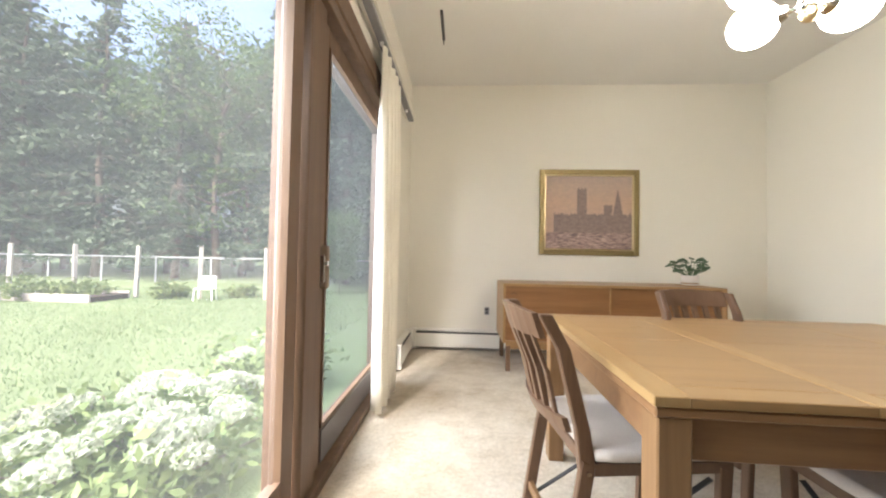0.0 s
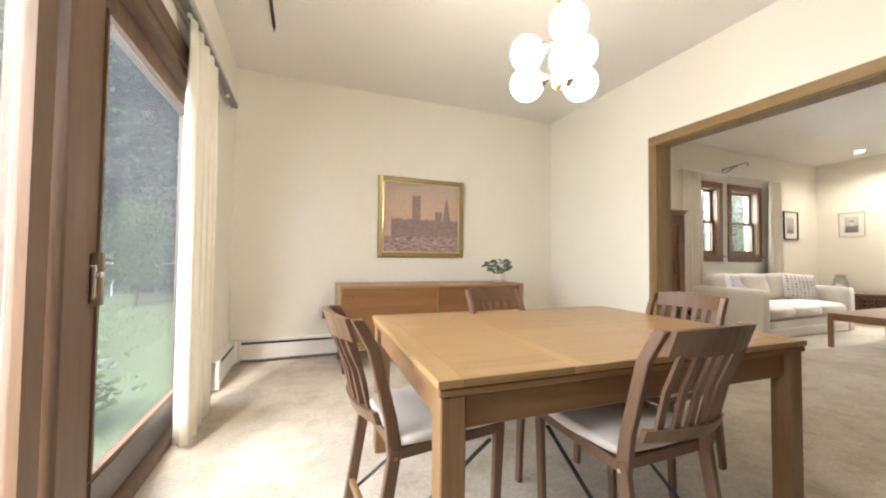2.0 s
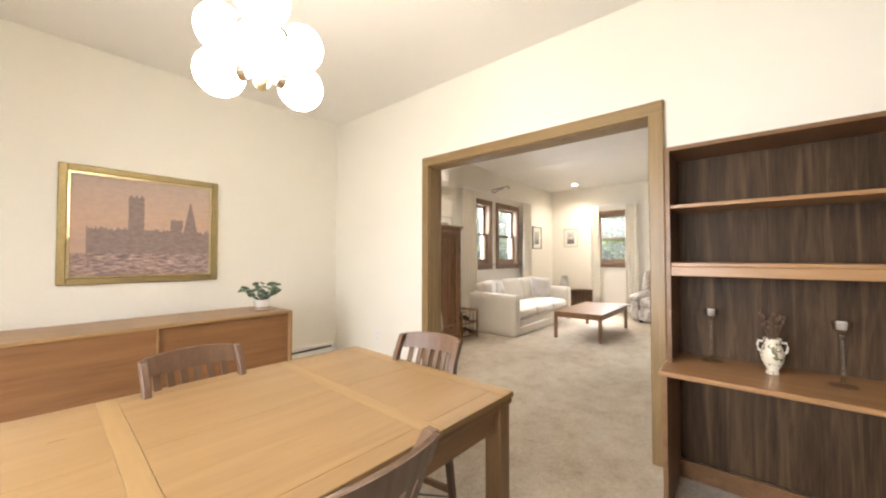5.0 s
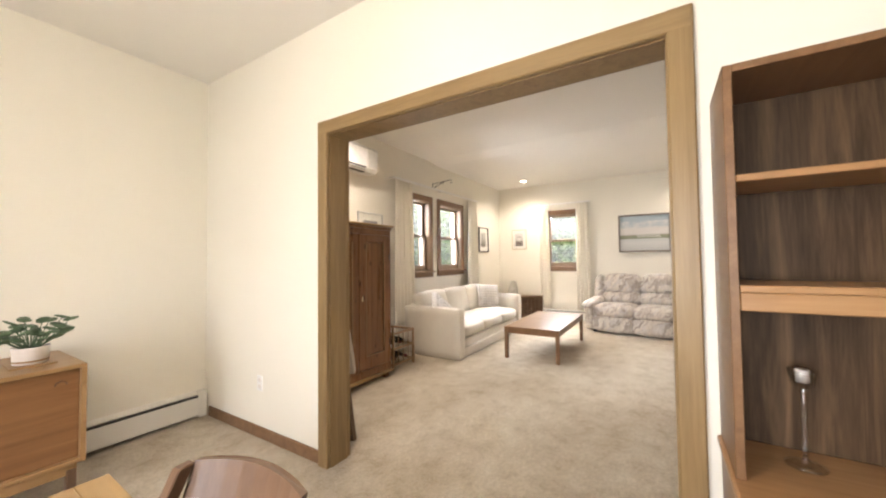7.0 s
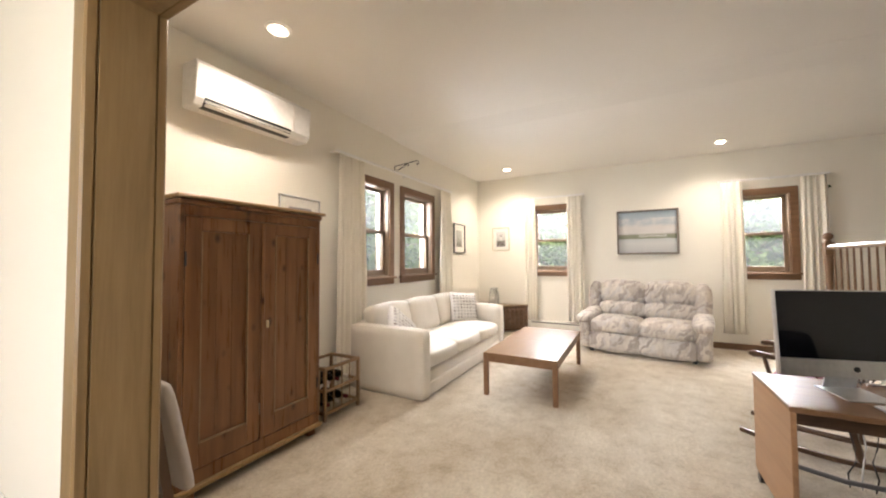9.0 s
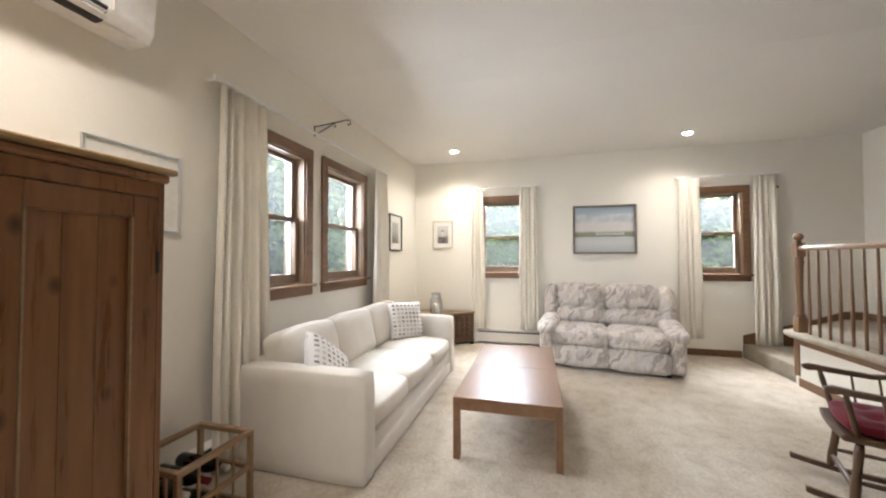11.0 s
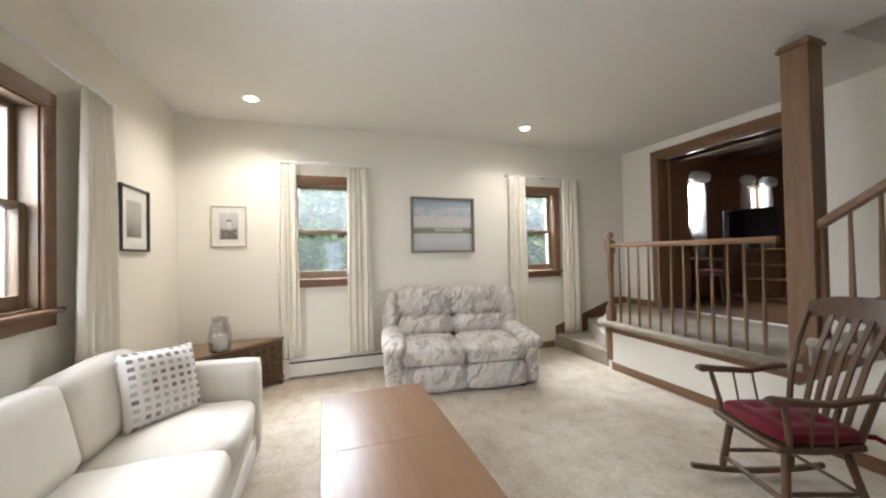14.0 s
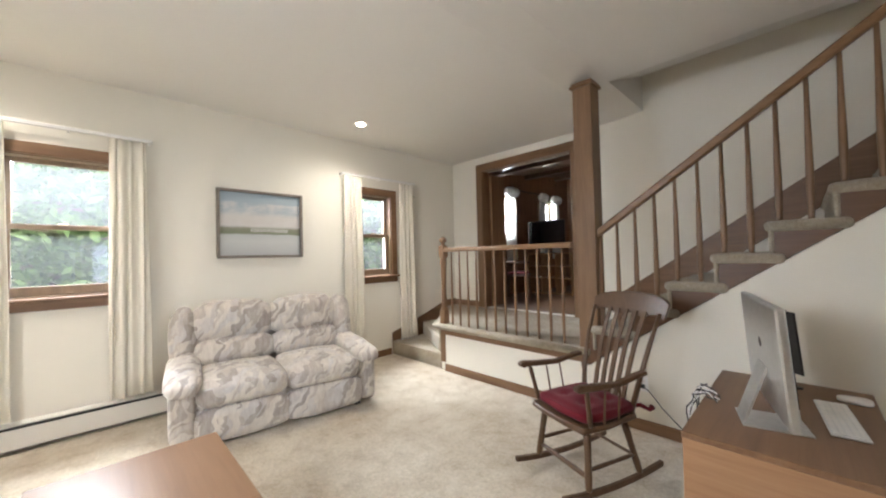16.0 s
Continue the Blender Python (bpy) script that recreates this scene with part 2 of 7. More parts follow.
M_SOFA = fabric("cream_linen", (0.68, 0.63, 0.55), 0.04, 300)
M_SEAT = fabric("seat_vinyl", (0.56, 0.51, 0.46), 0.05, 250, 0.75, 0.12, 0.05)
M_CURTAIN = see_through(fabric("curtain_cloth", (0.87, 0.825, 0.72), 0.03, 350), (0.87, 0.825, 0.72), 0.08)
M_RED = fabric("red_cushion_cloth", (0.13, 0.010, 0.018), 0.15, 300, 0.85, 0.2, 0.1)
M_PLASTICWHITE = plain("white_plastic", (0.82, 0.81, 0.79), 0.35)
M_CERAMIC = plain("white_ceramic", (0.75, 0.70, 0.66), 0.3)
M_OPAL = glowing("opal_globe", (1.0, 0.90, 0.75), 11.0)
M_SPOT = glowing("recessed_bulb", (1.0, 0.85, 0.62), 8.0)
# window panes carry a share of milky glare in their material
M_GLASS = clear_glass("window_glass", haze=0.014)
M_SASHGLASS = clear_glass("sash_glass", haze=0.016)
M_SCREENGLASS = clear_glass("screened_glass", (0.66, 0.69, 0.73), 0.3, 0.012, 0.06)
M_PICGLASS = clear_glass("picture_glass")
M_CRYSTAL = clear_glass("crystal", (0.93, 0.94, 0.94), 7)
M_PAPER = plain("mat_board", (0.78, 0.76, 0.70), 0.8)
M_LEAF = plain("houseplant_leaf", (0.09, 0.15, 0.08), 0.5)
M_SOIL = plain("soil", (0.05, 0.035, 0.025), 0.9)
M_SHEER = see_through(fabric("sheer_white", (0.8, 0.8, 0.78), 0.03, 300), (0.8, 0.8, 0.78), 0.5)

# ---- mesh helpers ----
def box(bm, x0, x1, y0, y1, z0, z1, bevel=0.0, seg=1):
    r = bmesh.ops.create_cube(bm, size=1.0, matrix=Matrix.Translation(((x0 + x1) / 2, (y0 + y1) / 2, (z0 + z1) / 2)) @ Matrix.Diagonal((abs(x1 - x0), abs(y1 - y0), abs(z1 - z0), 1)))
    if bevel > 0:
        es = list({e for v in r["verts"] for e in v.link_edges})
        bmesh.ops.bevel(bm, geom=es, offset=bevel, segments=seg, affect="EDGES", profile=0.5)
    return r


def boxes(*args, bevel=0.0, seg=1):
    bm = bmesh.new()
    for a in args:
        box(bm, *a, bevel=bevel, seg=seg)
    return bm


def rod(bm, a, b, r0, r1=None, n=10):
    a, b = Vector(a), Vector(b)
    q = (b - a).to_track_quat("Z", "Y").to_matrix().to_4x4()
    bmesh.ops.create_cone(bm, cap_ends=True, segments=n, radius1=r0, radius2=r0 if r1 is None else r1, depth=(b - a).length,
                          matrix=Matrix.Translation((a + b) / 2) @ q)


def rods(*args, n=10):
    bm = bmesh.new()
    for a in args:
        rod(bm, *a, n=n)
    return bm


def bar(bm, a, b, w, d, up=(0, 0, 1), bevel=0.0):
    """A square bar of section w by d from a to b."""
    a, b = Vector(a), Vector(b)
    z = (b - a).normalized()
    x = Vector(up).cross(z)
    x = x.normalized() if x.length > 1e-4 else Vector((1, 0, 0))
    y = z.cross(x)
    m = Matrix((x, y, z)).transposed().to_4x4()
    m.translation = (a + b) / 2
    r = bmesh.ops.create_cube(bm, size=1.0, matrix=m @ Matrix.Diagonal((w, d, (b - a).length, 1)))
    if bevel:
        bmesh.ops.bevel(bm, geom=list({e for v in r["verts"] for e in v.link_edges}), offset=bevel, segments=1, affect="EDGES")


def one_bar(a, b, w, d, up=(0, 0, 1), bevel=0.0):
    bm = bmesh.new()
    bar(bm, a, b, w, d, up, bevel)
    return bm


def lathe(profile, n=20, centre=(0, 0, 0)):
    """A turned body from (radius, height) pairs."""
    bm = bmesh.new()
    rings = []
    for r, z in profile:
        rings.append([bm.verts.new((centre[0] + max(r, 1e-4) * math.cos(2 * math.pi * k / n), centre[1] + max(r, 1e-4) * math.sin(2 * math.pi * k / n), centre[2] + z)) for k in range(n)])
    for p, q in zip(rings, rings[1:]):
        for k in range(n):
            bm.faces.new((p[k], p[(k + 1) % n], q[(k + 1) % n], q[k]))
    bm.faces.new(rings[0][::-1])
    bm.faces.new(rings[-1])
    for f in bm.faces:
        f.smooth = True
    return bm


def tube(points, r, n=8):
    """A round tube along points."""
    bm = bmesh.new()
    pts = [Vector(p) for p in points]
    rings = []
    for i, p in enumerate(pts):
        d = (pts[min(i + 1, len(pts) - 1)] - pts[max(i - 1, 0)]).normalized()
        x = d.cross(Vector((0, 0, 1)))
        x = x.normalized() if x.length > 1e-3 else Vector((1, 0, 0))
        y = d.cross(x)
        rr = r[i] if isinstance(r, (list, tuple)) else r
        rings.append([bm.verts.new(p + rr * (math.cos(2 * math.pi * k / n) * x + math.sin(2 * math.pi * k / n) * y)) for k in range(n)])
    for p, q in zip(rings, rings[1:]):
        for k in range(n):
            bm.faces.new((p[k], p[(k + 1) % n], q[(k + 1) % n], q[k]))
    bm.faces.new(rings[0][::-1])
    bm.faces.new(rings[-1])
    for f in bm.faces:
        f.smooth = True
    return bm


def prism(outline, h0, h1, axis="z", bevel=0.0):
    """A flat outline pushed from h0 to h1 along an axis."""
    bm = bmesh.new()
    put = {"z": lambda a, b, h: (a, b, h), "y": lambda a, b, h: (a, h, b), "x": lambda a, b, h: (h, a, b)}[axis]
    lo = [bm.verts.new(put(a, b, h0)) for a, b in outline]
    hi = [bm.verts.new(put(a, b, h1)) for a, b in outline]
    n = len(outline)
    bm.faces.new(lo)
    bm.faces.new(hi)
    for k in range(n):
        bm.faces.new((lo[k], lo[(k + 1) % n], hi[(k + 1) % n], hi[k]))
    bmesh.ops.recalc_face_normals(bm, faces=bm.faces)
    if bevel:
        bmesh.ops.bevel(bm, geom=list(bm.edges), offset=bevel, segments=1, affect="EDGES")
    return bm


def pad(x0, x1, y0, y1, z0, z1, r=0.05, puff=0.02, seed=0, cuts=7):
    """A soft rounded block: bevelled, subdivided and slightly uneven."""
    bm = bmesh.new()
    box(bm, x0, x1, y0, y1, z0, z1)
    bmesh.ops.subdivide_edges(bm, edges=list(bm.edges), cuts=cuts, use_grid_fill=True)
    c = Vector(((x0 + x1) / 2, (y0 + y1) / 2, (z0 + z1) / 2))
    h = Vector(((x1 - x0) / 2, (y1 - y0) / 2, (z1 - z0) / 2))
    r = min(r, h.x * 0.98, h.y * 0.98, h.z * 0.98)
    for v in bm.verts:
        p = v.co - c
        core = Vector([max(-(h[k] - r), min(h[k] - r, p[k])) for k in range(3)])
        d = p - core
        n = d.normalized() if d.length > 1e-6 else Vector((0, 0, 0))
        q = core + n * r if d.length > 1e-6 else p
        u = [1 - min(1, abs(p[k]) / h[k]) ** 2 for k in range(3)]
        grow = puff * (u[0] * u[1] + u[1] * u[2] + u[0] * u[2])
        wob = 0.006 * noise.noise((v.co + Vector((seed * 3.1, 0, 0))) * 7)
        v.co = c + q + n * (grow + wob)
    for f in bm.faces:
        f.smooth = True
    return bm


def moved(bm, m):
    bmesh.ops.transform(bm, matrix=m, verts=bm.verts)
    return bm


def part(name, bm, mat, parent=None, label="", smooth=False):
    me = bpy.data.meshes.new(name)
    if smooth:
        for f in bm.faces:
            f.smooth = True
    bm.to_mesh(me)
    bm.free()
    me.materials.append(mat)
    ob = new(name, me)
    if parent is not None:
        ob.parent = parent
    if label:
        ob["label"] = label
    return ob


def thing(name, label, category, group="", m=None, kind=""):
    ob = new(name)
    ob.empty_display_size = 0.1
    if m is not None:
        ob.matrix_world = m
    return tagged(ob, label, category, group, kind)


def structure(name, bm, mat, label="", category=""):
    return tagged(part(name, bm, mat), label, category, kind="structure")


def wall_with_holes(name, axis, at, thick, u0, u1, z0, z1, holes, mat, label):
    """A wall of the given thickness along x or y, cut by rectangular openings (u0, u1, z0, z1) that lie side by side."""
    bm = bmesh.new()

    def slab(a, b, c, d):
        if b - a > 1e-4 and d - c > 1e-4:
            if axis == "x":
                box(bm, at, at + thick, a, b, c, d)
            else:
                box(bm, a, b, at, at + thick, c, d)
    u = u0
    for a, b, c, d in sorted(holes):
        slab(u, a, z0, z1)
        slab(a, b, z0, c)
        slab(a, b, d, z1)
        u = b
    slab(u, u1, z0, z1)
    return structure(name, bm, mat, label, "wall")

# ---- the rooms ----
XL, XO, XO2, XF = 0.27, 4.03, 4.17, 10.24      # glass wall, opening wall (two faces), far wall
YD, YL, YS = 4.23, 4.07, -1.93                 # dining end wall, living window wall, stair wall
HD, HL, HF = 2.885, 2.935, 2.90                # ceilings: dining, living, living far part
PY, PZ = -0.58, 0.56                           # raised landing: edge and height
YB = -5.2                                      # unseen wall behind the walker, set far back so little light bounces off it


structure("floor", boxes((XL - 0.2, XF + 0.2, YB - 0.2, YD + 0.2, -0.2, 0.0)), M_CARPET, "mottled beige wall-to-wall carpet with a soft pile", "carpet")
structure("ceiling", boxes((XL - 0.2, XO + 0.07, YB - 0.2, YD + 0.2, HD, HD + 0.15)), M_CEIL, "plain off-white painted ceiling over the dining room", "ceiling")
bm = boxes((XO + 0.074, 7.29, -0.95, YL + 0.2, HL, HL + 0.15))
bm2 = prism([(-0.95, HL), (YS - 0.02, 3.33), (YS - 0.02, 3.5), (-0.95, 3.5)], XO + 0.074, 7.29, "x")
me = bpy.data.meshes.new("tmp")
bm2.to_mesh(me)
bm.from_mesh(me)
bm2.free()
structure("ceiling", bm, M_CEIL, "off-white living room ceiling that slopes up over the stairs", "ceiling")
structure("ceiling", prism([(7.2905, HL - 0.0005), (7.60, HF + 0.005), (XF + 0.2, HF + 0.02), (XF + 0.2, 3.6), (7.2905, 3.6)], YS, YL + 0.2, "y"), M_CEIL, "off-white ceiling with a shallow sloped edge", "ceiling")

wall_with_holes("wall_west", "x", XL - 0.2, 0.2, YB, YD + 0.2, 0, HD, [(0.43, 3.36, 0.0, 2.12)], M_WALL, "cream painted wall round the sliding glass door")
structure("wall_north", boxes((XL, XO + 0.07, YD, YD + 0.2, 0, HD)), M_WALL, "cream painted dining room end wall", "wall")
# never in view; its distance keeps bounced light off the dining table
structure("wall_south", boxes((XL - 0.2, XO + 0.07, YB - 0.2, YB, 0, HD)), M_WALL, "plain cream painted wall out of view, set far back", "wall")
wall_with_holes("wall_opening", "x", XO, XO2 - XO, YB, YD, 0, HL, [(0.795, 2.664, 0, 2.135)], M_WALL, "cream painted wall with a wide cased opening")
W1, W2 = (6.53, 7.28, 1.12, 2.25), (7.595, 8.345, 1.12, 2.25)
W3, W4 = (2.27, 2.95, 1.12, 2.25), (-0.62, -0.06, 1.12, 2.25)
wall_with_holes("wall_windows", "y", YL, 0.2, XO2, XF + 0.2, 0, HL, [W1, W2], M_WALL, "cream painted living room wall with a pair of windows")
wall_with_holes("wall_far", "x", XF, 0.2, YS, YL, 0, HL, [W3, W4], M_WALL, "cream painted living room wall with two narrow windows")
DEN = (8.13, 9.60, PZ, 2.70)
wall_with_holes("wall_stair", "y", YS - 0.14, 0.14, XO2, XF + 0.2, 0, 3.5, [DEN], M_WALL, "off-white wall behind the stairs and landing")
structure("wall_under_stairs", prism([(XO2, 0), (9.2, 0), (9.2, PZ - 0.12), (7.5, PZ - 0.12), (7.42, 0.40), (6.79, 0.86), (4.4, 2.55), (XO2, 2.55)], PY - 0.1, PY, "y"), M_WALL, "off-white wall below the stairs and landing", "wall")
structure("wall_stair_end", boxes((XO2, XO2 + 0.02, YS, PY, 0, 3.3)), M_WALL, "off-white wall at the head of the stairs", "wall")


def outlet_plate(m, label, dark=False):
    o = thing("wall_outlet", label, "outlet", "", m)
    part("plate", boxes((-0.035, 0.035, -0.006, 0, -0.057, 0.057), bevel=0.004), M_GREYMETAL if dark else M_PLASTICWHITE, o)
    for s in (-1, 1):
        part("socket", boxes((-0.017, 0.017, -0.009, -0.004, s * 0.024 - 0.014, s * 0.024 + 0.014), bevel=0.003), M_BLACK if dark else M_CERAMIC, o)
    return o


# cased opening between the rooms
op = tagged(part("door_1", boxes((XO + 0.001, XO2 - 0.001, 0.795, 0.81, 0, 2.135), (XO + 0.001, XO2 - 0.001, 2.649, 2.664, 0, 2.135), (XO + 0.001, XO2 - 0.001, 0.81, 2.649, 2.12, 2.135)), M_CASING), "stained wooden lining of the wide cased opening", "door frame", kind="structure")
M_CASEHEAD = wooden("stained_head_wood", (0.18, 0.113, 0.05), (0.26, 0.17, 0.077), (0.325, 0.222, 0.108), "y", 0.35)
for sx, s in ((XO, -1), (XO2, 1)):
    a, b = sorted((sx, sx + s * 0.032))
    part("casing", boxes((a, b, 2.652, 2.736, 0, 2.212), bevel=0.006), M_CASING, op)
    part("casing", boxes((a, b, 0.723, 0.807, 0, 2.212), bevel=0.006), M_CASING, op)
    part("head_casing", boxes((a - 0.001, b + 0.001, 0.727, 2.732, 2.123, 2.210), bevel=0.006), M_CASEHEAD, op)

# skirting boards
structure("baseboard", boxes((XO - 0.014, XO, 2.738, YD - 0.07, 0, 0.085), bevel=0.004), M_TRIM, "brown wooden skirting board", "skirting")
structure("baseboard", boxes((6.52, 9.14, PY, PY + 0.014, 0, 0.09), bevel=0.004), M_TRIM, "brown wooden skirting board below the landing", "skirting")
structure("baseboard", boxes((XO2 + 0.03, 6.515, PY, PY + 0.014, 0, 0.09), bevel=0.004), M_TRIM, "brown wooden skirting board below the stairs", "skirting")
structure("baseboard", boxes((XF - 0.014, XF, -0.58, 0.30, 0, 0.09), bevel=0.004), M_TRIM, "brown wooden skirting board", "skirting")
structure("baseboard", boxes((9.722, XF, YS, YS + 0.014, PZ, PZ + 0.09), bevel=0.004), M_TRIM, "brown wooden skirting board on the landing", "skirting")


def heater(name, length, m, label):
    """A white hot-water baseboard heater along +x, its back at y 0."""
    h = thing(name, label, "heater", "baseboard heaters", m)
    part("back_panel", boxes((0, length, -0.02, -0.002, 0.03, 0.215)), M_WHITE, h)
    part("front_cover", prism([(-0.068, 0.035), (-0.062, 0.03), (-0.058, 0.17), (-0.064, 0.178)], 0.01, length - 0.01, "x"), M_WHITE, h)
    part("top_lip", prism([(-0.002, 0.222), (-0.002, 0.212), (-0.05, 0.196), (-0.055, 0.204)], 0.0, length, "x"), M_WHITE, h)
    # black bar fills the open slot, its inner shade put into the colour
    part("damper_slot", boxes((0.02, length - 0.02, -0.055, -0.022, 0.172, 0.19)), M_BLACK, h, "black filler for the slot's shade")
    part("fin_tube", boxes((0.02, length - 0.02, -0.05, -0.024, 0.02, 0.06)), M_BLACKMETAL, h)
    for x in (0.0, length - 0.06):
        part("end_cap", boxes((x, x + 0.06, -0.072, -0.001, 0.012, 0.225), bevel=0.004), M_WHITE, h)
    return h


heater("baseboard_heater", 3.69, pose(XL + 0.045, YD, 0), "white metal baseboard heater along the end wall")
heater("baseboard_heater", 0.74, pose(XL, 3.42, 0, 0, 0, 90), "white metal baseboard heater beside the glass door")
heater("baseboard_heater", 2.75, pose(XF, 3.06, 0, 0, 0, -90), "white metal baseboard heater below the far windows")
heater("baseboard_heater", 4.2, pose(4.5, YL, 0), "white metal baseboard heater below the paired windows")


# ---- windows ----
def sash_window(name, m, w, z0, z1, depth, label):
    """A double-hung window; local x along the wall, y into the wall, the opening from 0 to w."""
    o = thing(name, label, "window", "", m, "structure")
    c, hw = M_TRIM, 0.085
    part("window_frame", boxes((0.0, 0.02, 0.0, depth, z0, z1), (w - 0.02, w, 0.0, depth, z0, z1), (0.02, w - 0.02, 0, depth, z1 - 0.02, z1), (0.02, w - 0.02, 0, depth, z0, z0 + 0.02)), M_SASH, o)
    for x in ((-hw, 0.008), (w - 0.008, w + hw)):
        part("side_casing", boxes((*x, -0.024, 0, z0 - 0.02, z1 + hw), bevel=0.006), c, o)
    part("head_casing", boxes((-hw + 0.002, w + hw - 0.002, -0.027, 0, z1 - 0.008, z1 + hw), bevel=0.006), c, o)
    part("window_sill", boxes((-hw - 0.02, w + hw + 0.02, -0.055, 0.0, z0 - 0.02, z0 + 0.006), bevel=0.006), c, o)
    part("apron", boxes((-hw, w + hw, -0.022, 0, z0 - 0.092, z0 - 0.021), bevel=0.004), c, o)
    zm = (z0 + z1) / 2
    for n, a, b, y in (("lower_sash", z0 + 0.02, zm + 0.02, 0.05), ("upper_sash", zm - 0.02, z1 - 0.02, 0.092)):
        s = part(n, boxes((0.02, 0.065, y, y + 0.035, a, b), (w - 0.065, w - 0.02, y, y + 0.035, a, b), (0.065, w - 0.065, y + 0.001, y + 0.034, b - 0.038, b), (0.065, w - 0.065, y + 0.001, y + 0.034, a, a + (0.075 if n[0] == "l" else 0.038)), bevel=0.003), M_SASH, o)
        p = part("pane", boxes((0.06, w - 0.06, y + 0.015, y + 0.019, a + 0.03, b - 0.03)), M_SASHGLASS, s)
        p.visible_shadow = False
    part("sash_lock", boxes((w / 2 - 0.03, w / 2 + 0.03, 0.035, 0.052, zm + 0.018, zm + 0.03), bevel=0.003), M_BRASS, o)
    part("screen_track", boxes((0.021, 0.034, 0.128, 0.16, z0 + 0.02, z1 - 0.02), (w - 0.034, w - 0.021, 0.128, 0.16, z0 + 0.02, z1 - 0.02)), M_PLASTICWHITE, o)
    return o


sash_window("window_1", pose(W1[0], YL, 0), W1[1] - W1[0], W1[2], W1[3], 0.2, "double-hung wooden window with brown casing above the sofa")
sash_window("window_2", pose(W2[0], YL, 0), W2[1] - W2[0], W2[2], W2[3], 0.2, "double-hung wooden window with brown casing above the sofa")
sash_window("window_3", pose(XF, W3[1], 0, 0, 0, -90), W3[1] - W3[0], W3[2], W3[3], 0.2, "narrow double-hung window between cream curtains")
sash_window("window_4", pose(XF, W4[1], 0, 0, 0, -90), W4[1] - W4[0], W4[2], W4[3], 0.2, "narrow double-hung window between cream curtains")


# sliding glass door
sd = thing("door_2", "wood-framed sliding glass patio door with a fixed pane", "glass door", kind="structure")
x0 = XL - 0.2
part("jamb", boxes((x0, XL - 0.002, 3.32, 3.36, 0, 2.12), (x0, XL - 0.002, 0.43, 0.47, 0, 2.12)), M_DOORFRAME, sd)
part("door_head", boxes((x0, XL + 0.012, 0.47, 3.32, 2.03, 2.12), bevel=0.004), M_DOORFRAME, sd)
part("head_casing", boxes((XL, XL + 0.022, 0.38, 3.41, 2.085, 2.20), bevel=0.006), M_DOORFRAME, sd)
part("side_casing", boxes((XL, XL + 0.022, 3.33, 3.41, 0, 2.084), bevel=0.006), M_DOORFRAME, sd)
part("threshold", boxes((x0, XL + 0.01, 0.47, 3.32, 0.0, 0.045), bevel=0.006), M_DOORFRAME, sd)
part("mullion", boxes((XL - 0.13, XL - 0.012, 1.687, 1.828, 0.045, 2.03), bevel=0.006), M_DOORFRAME, sd)
# recessed strip in a darker wood than the frame
part("mullion_rebate", boxes((XL - 0.13, XL - 0.075, 1.632, 1.6865, 0.045, 2.03)), M_DARKWOOD, sd, "dark recessed strip")
part("edge_strip", boxes((XL - 0.035, XL - 0.024, 1.8285, 1.838, 0.05, 2.025), bevel=0.002), M_ALU, sd, "pale metal strip")


def glazed_panel(name, y0, y1, xa, parent, label, rail, glass, st=0.075):
    p = part(name, boxes((xa, xa + 0.045, y0, y0 + st, 0.05, 2.025), (xa, xa + 0.045, y1 - st, y1, 0.05, 2.025), (xa + 0.001, xa + 0.044, y0 + st, y1 - st, 1.93, 2.025), (xa + 0.001, xa + 0.044, y0 + st, y1 - st, 0.05, 0.05 + rail), bevel=0.005), M_DOORFRAME, parent, label)
    part("bead", boxes((xa + 0.03, xa + 0.052, y0 + st, y0 + st + 0.014, 0.05 + rail, 1.93), (xa + 0.03, xa + 0.052, y1 - st - 0.014, y1 - st, 0.05 + rail, 1.93), (xa + 0.03, xa + 0.052, y0 + st, y1 - st, 0.05 + rail, 0.064 + rail), (xa + 0.03, xa + 0.052, y0 + st, y1 - st, 1.916, 1.93)), M_DOORFRAME, p, "wooden glazing bead")
    g = part("pane", boxes((xa + 0.018, xa + 0.024, y0 + st - 0.005, y1 - st + 0.005, 0.045 + rail, 1.935)), glass, p)
    g.visible_shadow = False
    return p


glazed_panel("fixed_panel", 0.475, 1.63, XL - 0.06, sd, "", 0.17, M_GLASS, 0.085)
sp = glazed_panel("sliding_panel", 1.839, 3.315, XL - 0.085, sd, "", 0.17, M_SCREENGLASS, 0.095)
part("kick_panel", boxes((XL - 0.0395, XL - 0.034, 1.94, 3.21, 0.062, 0.205), bevel=0.002), plain("grey_brown_panel", (0.10, 0.085, 0.085), 0.35), sp, "dark grey lower rail")
part("door_handle", boxes((XL - 0.04, XL - 0.005, 1.885, 1.915, 0.84, 1.03), bevel=0.008), M_SASH, sp, "wooden pull with a metal latch")
part("latch", boxes((XL - 0.04, XL - 0.004, 1.842, 1.858, 0.87, 0.985), (XL - 0.02, XL + 0.004, 1.8585, 1.884, 0.94, 0.96), bevel=0.003), M_CHROME, sp)

# ---- stairs and landing ----
M_STEP = carpet_material("stair_carpet", (0.30, 0.25, 0.175), (0.41, 0.355, 0.265), (0.51, 0.45, 0.355))
land = structure("floor_landing", prism([(XF, YS), (XF, -1.72), (9.30, PY + 0.02), (9.2, PY + 0.03), (7.38, PY + 0.03), (7.38, YS)], PZ - 0.05, PZ), M_STEP, "raised carpeted landing beside the living room", "landing")
structure("landing_core", boxes((7.5, 9.2, YS, PY - 0.1, 0, PZ - 0.051)), M_WALL, "solid base below the landing", "landing")
